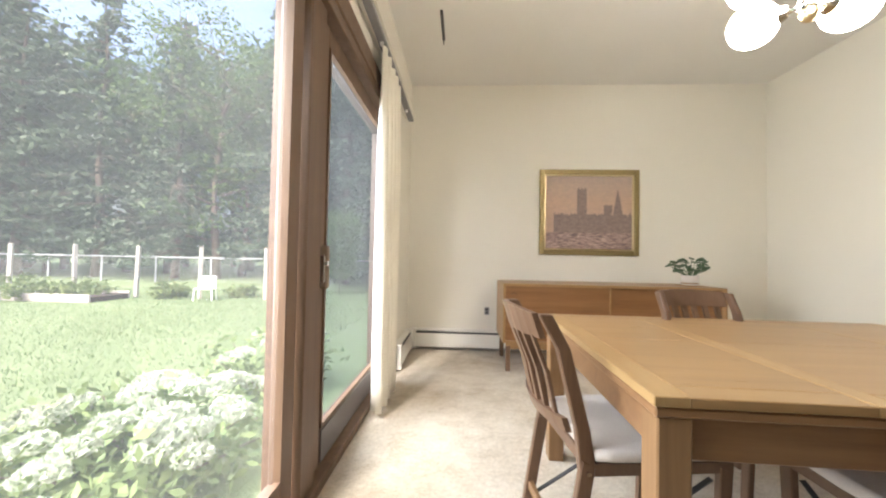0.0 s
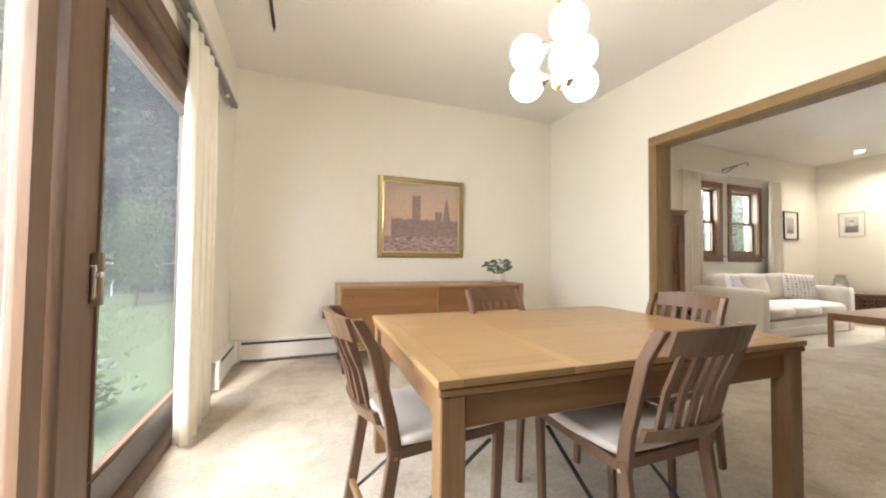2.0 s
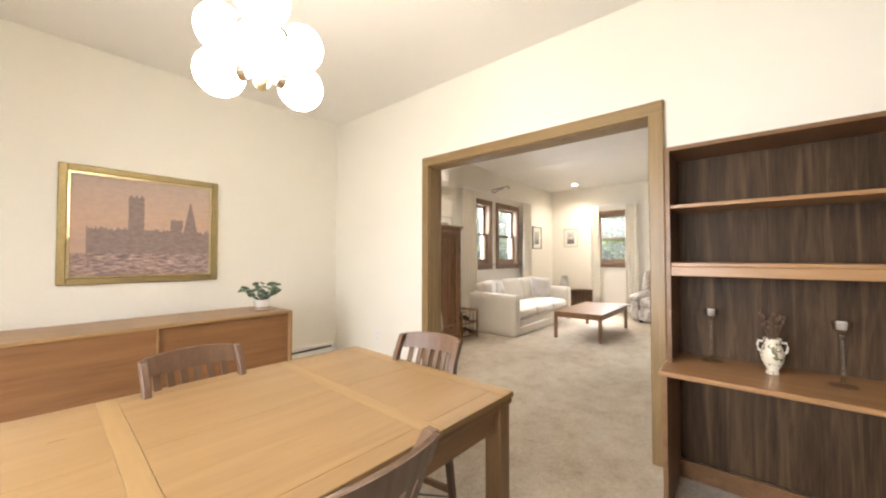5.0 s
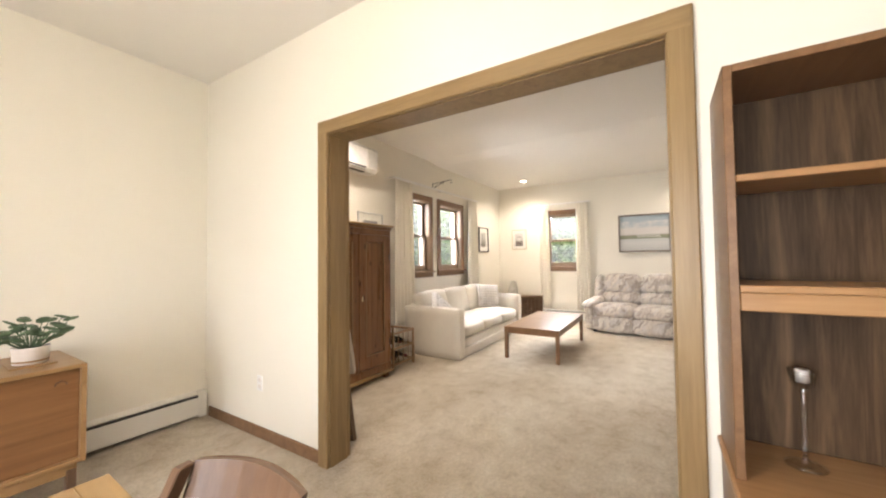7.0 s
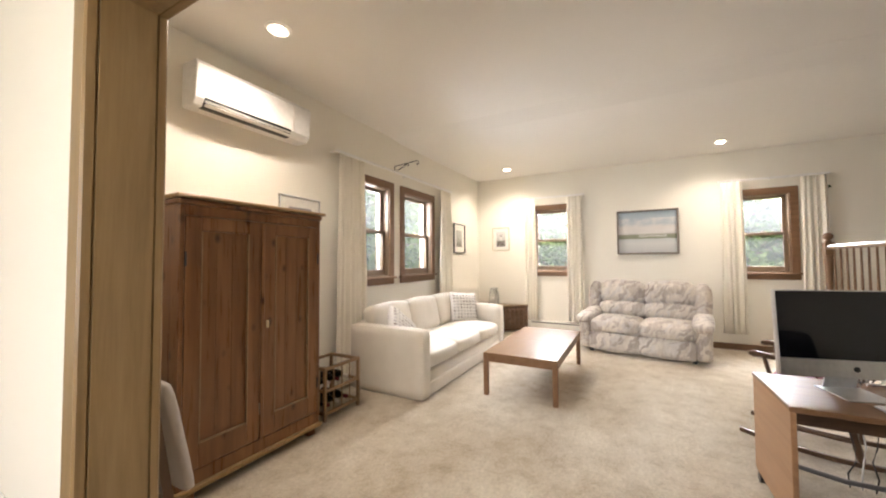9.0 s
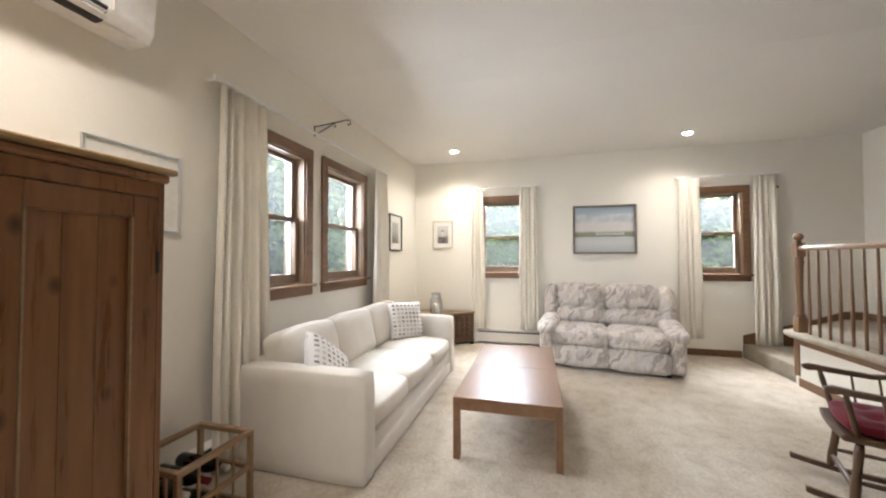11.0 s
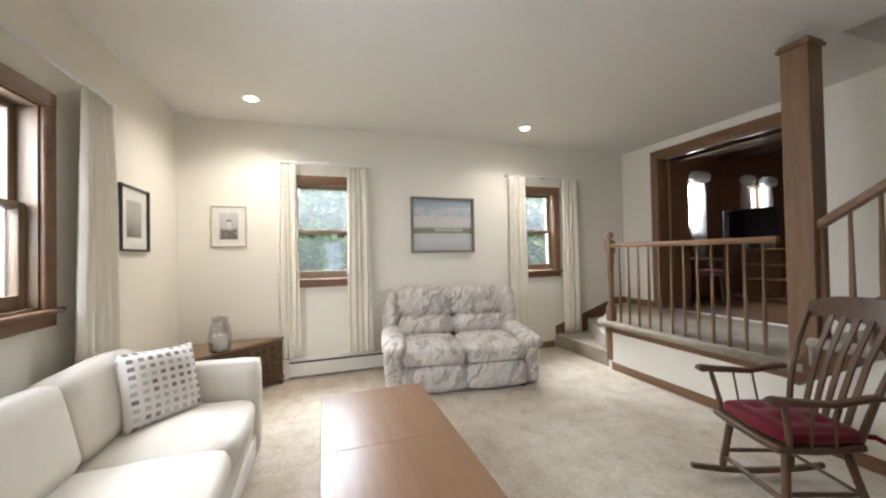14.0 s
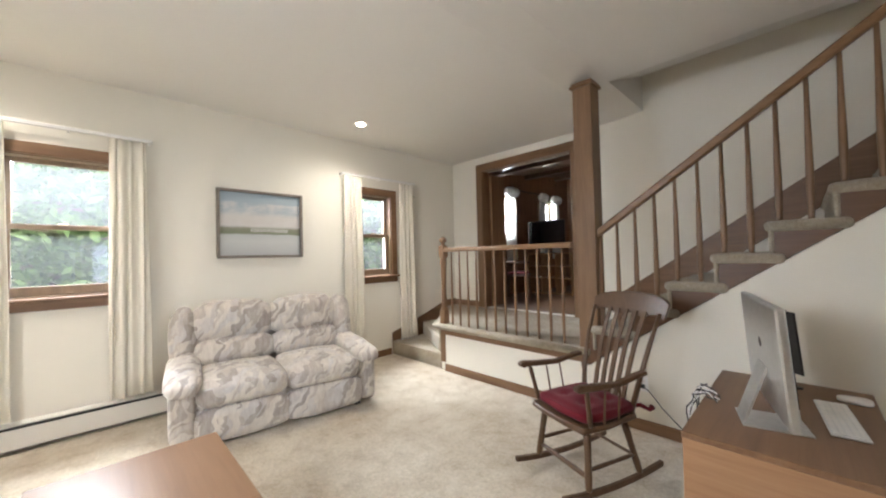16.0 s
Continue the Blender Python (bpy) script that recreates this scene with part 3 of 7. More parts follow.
structure("landing_fascia", boxes((7.45, 9.18, PY - 0.02, PY + 0.012, PZ - 0.125, PZ - 0.052), bevel=0.004), M_TRIM, "brown wooden fascia under the carpeted landing edge", "trim")
structure("step_lower", prism([(XF, YS + 0.004), (XF, PY - 0.02), (9.24, PY - 0.02), (9.24, YS + 0.004)], 0, 0.187, bevel=0.012), M_STEP, "carpeted lower step up to the landing", "step")
structure("step_upper", prism([(XF - 0.004, YS + 0.008), (XF - 0.004, -1.18), (9.30, PY - 0.04), (9.245, PY - 0.04), (9.245, YS + 0.008)], 0.188, 0.373, bevel=0.012), M_STEP, "carpeted winding step up to the landing", "step")
structure("step_top", prism([(XF - 0.008, YS + 0.012), (XF - 0.008, -1.68), (9.30, PY - 0.05), (9.25, PY - 0.05), (9.25, YS + 0.012)], 0.374, PZ - 0.051), M_STEP, "carpeted riser under the landing", "step")
nos = tube([(9.31, PY - 0.12, PZ - 0.03), (9.30, PY + 0.02, PZ - 0.03), (9.22, PY + 0.035, PZ - 0.032), (8.4, PY + 0.037, PZ - 0.03), (7.47, PY + 0.035, PZ - 0.032)], 0.032, 10)
for v in nos.verts:
    v.co += Vector((0, 0.004, 0.006)) * noise.noise(v.co * 25)
structure("landing_nosing", nos, M_STEP, "rounded shaggy carpet edge of the landing", "carpet")
structure("skirting_winder", prism([(-0.60, 0), (-0.60, 0.30), (-1.25, 0.50), (-1.70, PZ + 0.10), (YS, PZ + 0.10), (YS, 0)], XF - 0.014, XF - 0.001, "x"), M_TRIM, "brown wooden skirting that climbs beside the steps", "skirting")

# stair flight
st = thing("staircase", "carpeted open stair flight with dark wooden stringer", "stairs", kind="structure")
RUN, RISE, NX = 0.278, 0.197, 7.37
for k in range(1, 12):
    nx, z = NX - RUN * (k - 1), PZ + RISE * k
    t = boxes((nx - RUN - 0.095, nx + 0.0, YS + 0.02, PY + 0.03, z - 0.068, z), bevel=0.030, seg=3)
    bmesh.ops.subdivide_edges(t, edges=[e for e in t.edges if e.calc_length() > 0.2], cuts=8, use_grid_fill=True)
    for v in t.verts:
        v.co += Vector((0.3, 0.6, 1)) * 0.006 * noise.noise(v.co * 22)
    part("tread", t, M_STEP, st, smooth=True)
    part("riser", boxes((nx - 0.045, nx - 0.02, YS + 0.025, PY + 0.022, z - RISE, z - 0.05), bevel=0.008), M_STEP, st)


def zs(x):
    return 0.85 + (6.81 - x) * RISE / RUN


saw = [(7.46, zs(7.46)), (4.2, zs(4.2))]
k = 11
while k >= 1:
    nx, z = NX - RUN * (k - 1), PZ + RISE * k
    saw.append((nx - RUN - 0.04, z - 0.030))
    saw.append((nx - 0.04, z - 0.030))
    k -= 1
saw.append((7.46, PZ - 0.06))
part("stringer", prism(saw, PY - 0.03, PY + 0.008, "y"), wooden("stringer_wood", (0.08, 0.037, 0.019), (0.12, 0.06, 0.03), (0.165, 0.086, 0.043), "x", 0.35), st, "dark reddish-brown stringer")
part("wall_skirt", prism([(7.6, PZ), (4.2, PZ + (7.6 - 4.2) * RISE / RUN), (4.2, PZ + 0.33 + (7.6 - 4.2) * RISE / RUN), (7.6, PZ + 0.33)], YS + 0.002, YS + 0.016, "y"), M_TRIM, st, "brown wooden skirt along the wall")


def square_post(name, x, y, half, z0, z1, label):
    p = thing(name, label, "post", "", pose(x, y, z0))
    part("shaft", boxes((-half, half, -half, half, 0, z1 - z0 - 0.05), bevel=0.004), M_STAIRWOOD, p)
    h = half + 0.018
    part("cap", boxes((-h, h, -h, h, z1 - z0 - 0.05, z1 - z0 - 0.025), (-half - 0.006, half + 0.006, -half - 0.006, half + 0.006, z1 - z0 - 0.025, z1 - z0), bevel=0.004), M_STAIRWOOD, p)
    return p


square_post("column", 7.395, PY - 0.095, 0.082, PZ - 0.14, 2.862, "square stained wooden column from landing to ceiling")


rail = thing("landing_railing", "turned wooden balustrade along the carpeted landing edge", "railing", kind="structure")
nx, ny = 9.175, PY - 0.035
nw = part("newel_post", boxes((nx - 0.042, nx + 0.042, ny - 0.042, ny + 0.042, 0.10, 0.72), bevel=0.005), M_STAIRWOOD, rail)
part("newel_shaft", lathe([(0.042, 0.72), (0.046, 0.735), (0.03, 0.76), (0.033, 0.80), (0.028, 0.95), (0.036, 1.25), (0.044, 1.31), (0.034, 1.33), (0.042, 1.345), (0.042, 1.36)], 16, (nx, ny, 0)), M_STAIRWOOD, nw)
part("newel_block", boxes((nx - 0.042, nx + 0.042, ny - 0.042, ny + 0.042, 1.36, 1.505), bevel=0.005), M_STAIRWOOD, nw)
part("newel_ball", lathe([(0.02, 1.49), (0.032, 1.495), (0.02, 1.51), (0.022, 1.518), (0.04, 1.535), (0.046, 1.556), (0.04, 1.578), (0.02, 1.595), (0.004, 1.6)], 16, (nx, ny, 0.015)), M_STAIRWOOD, nw, "round wooden ball finial")
part("handrail", prism([(ny - 0.03, 1.425), (ny + 0.03, 1.425), (ny + 0.033, 1.452), (ny + 0.018, 1.474), (ny - 0.018, 1.474), (ny - 0.033, 1.452)], 7.53, nx - 0.04, "x"), wooden("rail_wood", (0.16, 0.09, 0.045), (0.23, 0.135, 0.07), (0.30, 0.18, 0.10), "x", 0.32), rail)


def baluster_mesh(h):
    bm = lathe([(0.011, 0), (0.012, h * 0.04), (0.015, h * 0.25), (0.014, h * 0.4), (0.010, h * 0.75), (0.009, h)], 8)
    me = bpy.data.meshes.new("baluster")
    bm.to_mesh(me)
    bm.free()
    me.materials.append(M_STAIRWOOD)
    return me


bme = baluster_mesh(1.43 - PZ)
for k in range(12):
    b = new("baluster", bme)
    b.parent, b.location = rail, (nx - 0.137 - k * 0.128, ny, PZ - 0.002)
hr = thing("stair_railing", "sloping wooden handrail with slim turned balusters", "railing", kind="structure")


def hz(x):
    return 1.50 + (7.38 - x) * RISE / RUN


hy = PY - 0.075
part("handrail", one_bar((7.38, hy, hz(7.38) - 0.01), (4.25, hy, hz(4.25) - 0.01), 0.055, 0.06, bevel=0.012), wooden("stair_rail_wood", (0.15, 0.08, 0.04), (0.21, 0.12, 0.06), (0.28, 0.17, 0.09), "x", 0.32), hr)
for k in range(1, 12):
    for d in (0.07, 0.21):
        x = NX - RUN * (k - 1) - d
        z = PZ + RISE * k
        if x > 7.36 or x < 4.3:
            continue
        b = new("baluster", bme)
        b.parent, b.location = hr, (x, hy, z - 0.002)
        b.scale = (1.3, 1.3, (hz(x) - 0.04 - z) / (1.43 - PZ))

# ---- den beyond the landing ----
DX, DY = 10.3, -6.2
structure("den_floor", boxes((5.5, DX + 0.2, DY, YS - 0.14, PZ - 0.1, PZ - 0.004)), M_DENFLOOR, "dark wooden floor of the den", "floor")
structure("den_ceiling", prism([(YS - 0.14, 2.86), (DY - 0.2, 3.3), (DY - 0.2, 3.4), (YS - 0.14, 3.4)], 5.3, DX + 0.2, "x"), wooden("den_ceiling_wood", (0.09, 0.045, 0.025), (0.14, 0.075, 0.04), (0.2, 0.11, 0.06), "x", 0.5), "dark wooden ceiling of the den", "ceiling")
DW = ((-3.72, -3.08, 1.70, 2.60), (-5.45, -4.85, 1.70, 2.60))
wall_with_holes("wall_den_east", "x", DX, 0.2, DY, YS - 0.14, 0, 3.3, list(DW), M_DENPANEL, "brown wood-panelled den wall with two windows")
structure("wall_den_south", boxes((5.5, DX + 0.2, DY - 0.2, DY, 0, 3.3)), M_DENPANEL, "brown wood-panelled den wall", "wall")
structure("wall_den_west", boxes((5.3, 5.5, DY - 0.2, YS - 0.14, 0, 3.3)), M_DENPANEL, "brown wood-panelled den wall", "wall")
for y in (-3.0, -4.3, -5.6):
    structure("ceiling_beam", one_bar((5.5, y, 2.93 - (y + 2) * 0.107 - 0.1), (DX, y, 2.93 - (y + 2) * 0.107 - 0.1), 0.12, 0.16), M_DARKWOOD, "dark wooden beam under the den ceiling", "beam")
dd = tagged(part("door_3", boxes((DEN[1] - 0.015, DEN[1], YS - 0.14, YS, PZ, DEN[3]), (DEN[0], DEN[0] + 0.015, YS - 0.14, YS, PZ, DEN[3]), (DEN[0] + 0.015, DEN[1] - 0.015, YS - 0.14, YS, DEN[3] - 0.015, DEN[3])), M_STAIRWOOD), "dark stained lining of the opening to the den", "door frame", kind="structure")
part("casing", boxes((DEN[1] - 0.012, DEN[1] + 0.11, YS, YS + 0.03, PZ, DEN[3] + 0.10), bevel=0.006), M_STAIRWOOD, dd)
part("casing", boxes((DEN[0] - 0.11, DEN[0] + 0.012, YS, YS + 0.03, PZ, DEN[3] + 0.10), bevel=0.006), M_STAIRWOOD, dd)
part("head_casing", boxes((DEN[0] - 0.108, DEN[1] + 0.108, YS, YS + 0.033, DEN[3] - 0.012, DEN[3] + 0.10), bevel=0.006), M_TRIM, dd)
part("folding_door_track", boxes((DEN[0] + 0.02, DEN[1] - 0.02, YS - 0.09, YS - 0.05, DEN[3] - 0.04, DEN[3] - 0.016)), M_CHROME, dd, "pale metal track")
part("folded_door_panel", boxes((DEN[1] - 0.06, DEN[1] - 0.02, YS - 0.5, YS - 0.145, PZ + 0.01, DEN[3] - 0.05), bevel=0.004), M_STAIRWOOD, dd)
for nm, w in (("window_5", DW[0]), ("window_6", DW[1])):
    sash_window(nm, pose(DX, w[1], 0, 0, 0, -90), w[1] - w[0], w[2], w[3], 0.2, "den window with white ruffled curtains")

# ---- dining room ----
M_APRON = wooden("teak_apron", (0.15, 0.075, 0.033), (0.195, 0.102, 0.045), (0.24, 0.132, 0.06), "x", 0.35)
T = thing("dining_table", "teak draw-leaf dining table with light inlaid bands", "table", m=pose(2.05, 1.668, 0, 0, 0, -1.6))
tl, tw, th = 0.785, 0.553, 0.707
for a, b in ((-tl + 0.0732, -0.3582), (-0.3018, 0.3018), (0.3582, tl - 0.0732)):
    for c, d in ((-tw + 0.0732, -0.0003), (0.0003, tw - 0.0732)):
        part("top_panel", boxes((a, b, c, d, th - 0.022, th), bevel=0.001), M_OAK, T)
for a, b in ((-tl, -tl + 0.073), (tl - 0.073, tl), (-0.358, -0.302), (0.302, 0.358)):
    part("cross_band", boxes((a, b, -tw, tw, th - 0.022, th + 0.0004), bevel=0.002), M_OAKLIGHT, T, "lighter wooden band")
for c, d in ((-tw, -tw + 0.073), (tw - 0.073, tw)):
    for a, b in ((-tl + 0.0732, -0.3582), (-0.3018, 0.3018), (0.3582, tl - 0.0732)):
        part("edge_band", boxes((a, b, c, d, th - 0.022, th), bevel=0.002), M_OAK, T)
part("leaf", boxes((-tl + 0.004, tl - 0.004, -tw + 0.004, tw - 0.004, th - 0.046, th - 0.025), bevel=0.004), M_APRON, T, "draw leaf stored under the top")
for s in (-1, 1):
    part("apron", boxes((-tl + 0.085, tl - 0.085, s * (tw - 0.045) - 0.011, s * (tw - 0.045) + 0.011, th - 0.145, th - 0.047), bevel=0.003), M_APRON, T)
    part("apron", boxes((s * (tl - 0.045) - 0.011, s * (tl - 0.045) + 0.011, -tw + 0.085, tw - 0.085, th - 0.145, th - 0.047), bevel=0.003), M_APRON, T)
    for r in (-1, 1):
        cx, cy = s * (tl - 0.048), r * (tw - 0.048)
        part("leg", boxes((cx - 0.036, cx + 0.036, cy - 0.036, cy + 0.036, 0, th - 0.047), bevel=0.004), M_OAKLEG, T)


def folding_chair(m):
    """A slat-backed folding chair that faces +y."""
    c = thing("dining_chair", "brown wooden folding dining chair with a beige padded seat", "chair", "chairs round the table", m)
    w = 0.18
    for s in (-1, 1):
        x = s * w
        lower = [(-0.30, 0), (-0.262, 0), (-0.19, 0.42), (-0.228, 0.44)]
        part("rear_leg", prism(lower, x - 0.012, x + 0.012, "x", 0.003), M_CHAIRWOOD, c)
        up = [(-0.232, 0.40), (-0.185, 0.40), (-0.205, 0.52), (-0.262, 0.74), (-0.315, 0.835), (-0.352, 0.835), (-0.30, 0.74), (-0.245, 0.52)]
        part("back_post", prism(up, x - 0.013 - s * 0.004, x + 0.013 - s * 0.004, "x", 0.003), M_CHAIRWOOD, c)
        part("front_leg", prism([(0.15, 0), (0.18, 0), (0.205, 0.40), (0.165, 0.42)], x - 0.011, x + 0.011, "x", 0.003), M_CHAIRWOOD, c)
        part("seat_rail", prism([(-0.20, 0.395), (0.205, 0.40), (0.205, 0.43), (-0.20, 0.428)], x - 0.009, x + 0.009, "x"), M_CHAIRWOOD, c)
        part("folding_strut", one_bar((x - s * 0.016, -0.235, 0.13), (x - s * 0.016, 0.16, 0.37), 0.016, 0.004), M_BLACKMETAL, c, "black metal folding strut")
        part("bolt", rods(((x + s * 0.010, -0.212, 0.405), (x + s * 0.018, -0.212, 0.405), 0.007)), M_CHROME, c)
    nseg = 8
    for z0, z1 in ((0.765, 0.835), (0.505, 0.545)):
        yb = -0.222 - (z0 - 0.42) * 0.30
        prof = []
        for k in range(nseg + 1):
            u = -1 + 2 * k / nseg
            prof.append((u * (w - 0.012), yb - 0.035 * (1 - u * u)))
        pts = prof + [(px, py - 0.018) for px, py in reversed(prof)]
        b2 = prism(pts, z0, z1)
        for v in b2.verts:
            v.co.y -= (v.co.z - z0) * 0.36
            if z0 > 0.7 and v.co.z > z0 + 0.01:
                v.co.z += 0.012 * (1 - (v.co.x / w) ** 2)
        part("crest_rail" if z0 > 0.7 else "lower_rail", b2, M_CHAIRWOOD, c)
    for k in range(6):
        u = -0.74 + 1.48 * k / 5
        x = u * (w - 0.012)
        y0 = -0.222 - 0.085 * 0.3 - 0.035 * (1 - u * u) - 0.016
        y1 = -0.222 - 0.345 * 0.30 - 0.035 * (1 - u * u) - 0.012
        b = bmesh.new()
        bar(b, (x, y0, 0.54), (x * 1.02, (y0 + y1) / 2 + 0.006, 0.67), 0.026, 0.010, (0, 1, 0))
        bar(b, (x * 1.02, (y0 + y1) / 2 + 0.006, 0.665), (x * 1.03, y1, 0.772), 0.026, 0.010, (0, 1, 0))
        part("slat", b, M_CHAIRWOOD, c)
    part("seat", pad(-0.195, 0.195, -0.195, 0.235, 0.428, 0.475, 0.024, 0.012, 3), M_SEAT, c, "beige vinyl seat pad")
    part("front_rail", boxes((-0.175, 0.175, 0.19, 0.212, 0.392, 0.432), bevel=0.003), M_CHAIRWOOD, c)
    part("rear_rail", boxes((-0.17, 0.17, -0.205, -0.185, 0.392, 0.43), bevel=0.003), M_CHAIRWOOD, c)
    part("stretcher", boxes((-0.17, 0.17, -0.268, -0.248, 0.135, 0.165), bevel=0.003), M_OAKLEG, c)
    return c


CHA = folding_chair(pose(1.392, 1.585, 0, 0, 0, -84))
copy_thing(CHA, pose(1.993, 1.293, 0, 0, 0, 0))
copy_thing(CHA, pose(2.035, 1.885, 0, 0, 0, 184))
copy_thing(CHA, pose(2.568, 1.58, 0, 0, 0, 98))

# sideboard
S = thing("sideboard", "long teak sideboard with sliding doors on short legs", "sideboard", m=pose(1.22, 3.505, 0))
L, D, Z0, Z1 = 1.89, 0.56, 0.25, 0.77
part("top", boxes((0, L, 0, D, Z1 - 0.022, Z1), bevel=0.003), M_SIDEEDGE, S)
part("bottom_board", boxes((0.022, L - 0.022, 0.004, D, Z0, Z0 + 0.022), bevel=0.002), M_SIDEEDGE, S)
for x in (0, L - 0.022):
    part("side_panel", boxes((x, x + 0.022, 0, D, Z0, Z1 - 0.0225), bevel=0.002), M_SIDEEDGE, S)
part("back_panel", boxes((0.022, L - 0.022, D - 0.012, D - 0.002, Z0 + 0.022, Z1 - 0.023)), M_SIDEBOARD, S)
for a, b, y in ((0.023, 0.925, 0.014), (0.905, L - 0.023, 0.034)):
    d = part("sliding_door", boxes((a, b, y, y + 0.016, Z0 + 0.023, Z1 - 0.023), bevel=0.002), M_SIDEBOARD, S)
    hx = b - 0.07 if a > 0.1 else a + 0.07
    part("finger_pull", tube([(hx + 0.022 * math.cos(q), y - 0.003, Z1 - 0.10 + 0.022 * math.sin(q)) for q in [math.pi * i / 8 for i in range(9)]], 0.003, 6), M_DARKWOOD, d)
part("divider", boxes((0.915, 0.927, 0.008, 0.0135, Z0 + 0.022, Z1 - 0.023)), M_SIDEEDGE, S)
for x in (0.03, L - 0.07):
    for y in (0.02, D - 0.06):
        part("leg", prism([(x, y), (x + 0.04, y), (x + 0.04, y + 0.04), (x, y + 0.04)], 0, Z0 - 0.03, bevel=0.004), M_CHAIRWOOD, S)
part("plinth_rail", boxes((0.03, L - 0.03, 0.025, 0.045, Z0 - 0.055, Z0 - 0.001), (0.03, L - 0.03, D - 0.05, D - 0.03, Z0 - 0.055, Z0 - 0.001)), M_SIDEEDGE, S)


# houseplant on its saucer
def houseplant(x, y, z):
    p = thing("potted_plant", "small green succulent in a pale round pot", "plant", m=pose(x, y, z))
    part("saucer", boxes((-0.085, 0.085, -0.085, 0.085, 0, 0.008), bevel=0.003), M_SIDEEDGE, p, "square wooden saucer")
    part("pot", lathe([(0.058, 0.009), (0.066, 0.012), (0.071, 0.09), (0.073, 0.098), (0.066, 0.098), (0.062, 0.082)], 22), M_CERAMIC, p, "pale ceramic pot")
    part("band", lathe([(0.0685, 0.022), (0.0695, 0.030), (0.0693, 0.031), (0.0683, 0.022)], 22), M_SIDEEDGE, p)
    part("soil", lathe([(0.062, 0.083), (0.02, 0.088), (0.001, 0.088)], 14), M_SOIL, p)
    rnd = random.Random(4)
    for k in range(34):
        a = k * 2.4
        rr = 0.02 + 0.12 * math.sqrt(rnd.random())
        h = 0.15 + 0.12 * rnd.random() - rr * 0.25
        tip = Vector((rr * math.cos(a) * 1.25, rr * math.sin(a), h))
        b = bmesh.new()
        bmesh.ops.create_uvsphere(b, u_segments=8, v_segments=5, radius=1, matrix=Matrix.Translation(tip) @ Euler((rnd.uniform(-0.5, 0.5), rnd.uniform(-0.5, 0.5), a)).to_matrix().to_4x4() @ Matrix.Diagonal((0.040, 0.027, 0.007, 1)))
        rod(b, (tip.x * 0.2, tip.y * 0.2, 0.085), tip, 0.003, 0.002, 5)
        part("leaf", b, M_LEAF, p, smooth=True)
    return p


houseplant(2.94, 3.73, 0.77)


# framed pictures: a local frame in x and z, the wall behind at y 0
def picture(m, w, h, label, frame_mat, fw, depth, art, mat_w=0.0, glazed=False, inner=None):
    p = thing("framed_picture", label, "picture", "", m)
    for a in ((-w / 2, -w / 2 + fw, -h / 2, h / 2), (w / 2 - fw, w / 2, -h / 2, h / 2), (-w / 2 + fw, w / 2 - fw, h / 2 - fw, h / 2), (-w / 2 + fw, w / 2 - fw, -h / 2, -h / 2 + fw)):
        part("frame_bar", boxes((a[0], a[1], -depth, -0.001, a[2], a[3]), bevel=min(0.006, fw * 0.3)), frame_mat, p)
    iw, ih = w - 2 * fw, h - 2 * fw
    if inner:
        s = 0.018
        part("inner_frame", boxes((-iw / 2, -iw / 2 + s, -depth * 0.7, -0.008, -ih / 2, ih / 2), (iw / 2 - s, iw / 2, -depth * 0.7, -0.008, -ih / 2, ih / 2), (-iw / 2 + s, iw / 2 - s, -depth * 0.7, -0.008, ih / 2 - s, ih / 2), (-iw / 2 + s, iw / 2 - s, -depth * 0.7, -0.008, -ih / 2, -ih / 2 + s), bevel=0.003), inner, p)
    if mat_w:
        part("mat_board", boxes((-iw / 2, iw / 2, -0.008, -0.003, -ih / 2, ih / 2)), M_PAPER, p, "cream mount")
    aw, ah = iw - 2 * mat_w, ih - 2 * mat_w
    part("canvas", boxes((-aw / 2, aw / 2, -0.0105, -0.0085, -ah / 2, ah / 2)), art(aw, ah), p, "painted image")
    if glazed:
        g = part("glass", boxes((-iw / 2, iw / 2, -0.0145, -0.0135, -ih / 2, ih / 2)), M_PICGLASS, p)
        g.visible_shadow = False
    return p


def math_node(nt, op, a, b=0.0, c=0.0):
    n = nt.nodes.new("ShaderNodeMath")
    n.operation = op
    for k, v in enumerate((a, b, c)):
        if isinstance(v, (int, float)):
            n.inputs[k].default_value = v
        else:
            nt.links.new(v, n.inputs[k])
    return n.outputs[0]


def uv01(nt, w, h):
    """x from 0 to 1 across and z from 0 to 1 up a picture of that size."""
    sp = nt.nodes.new("ShaderNodeSeparateXYZ")
    nt.links.new(coords(nt), sp.inputs[0])
    return math_node(nt, "MULTIPLY_ADD", sp.outputs[0], 1 / w, 0.5), math_node(nt, "MULTIPLY_ADD", sp.outputs[2], 1 / h, 0.5)


def window_of(nt, u, a, b):
    return math_node(nt, "MULTIPLY", math_node(nt, "GREATER_THAN", u, a), math_node(nt, "LESS_THAN", u, b))


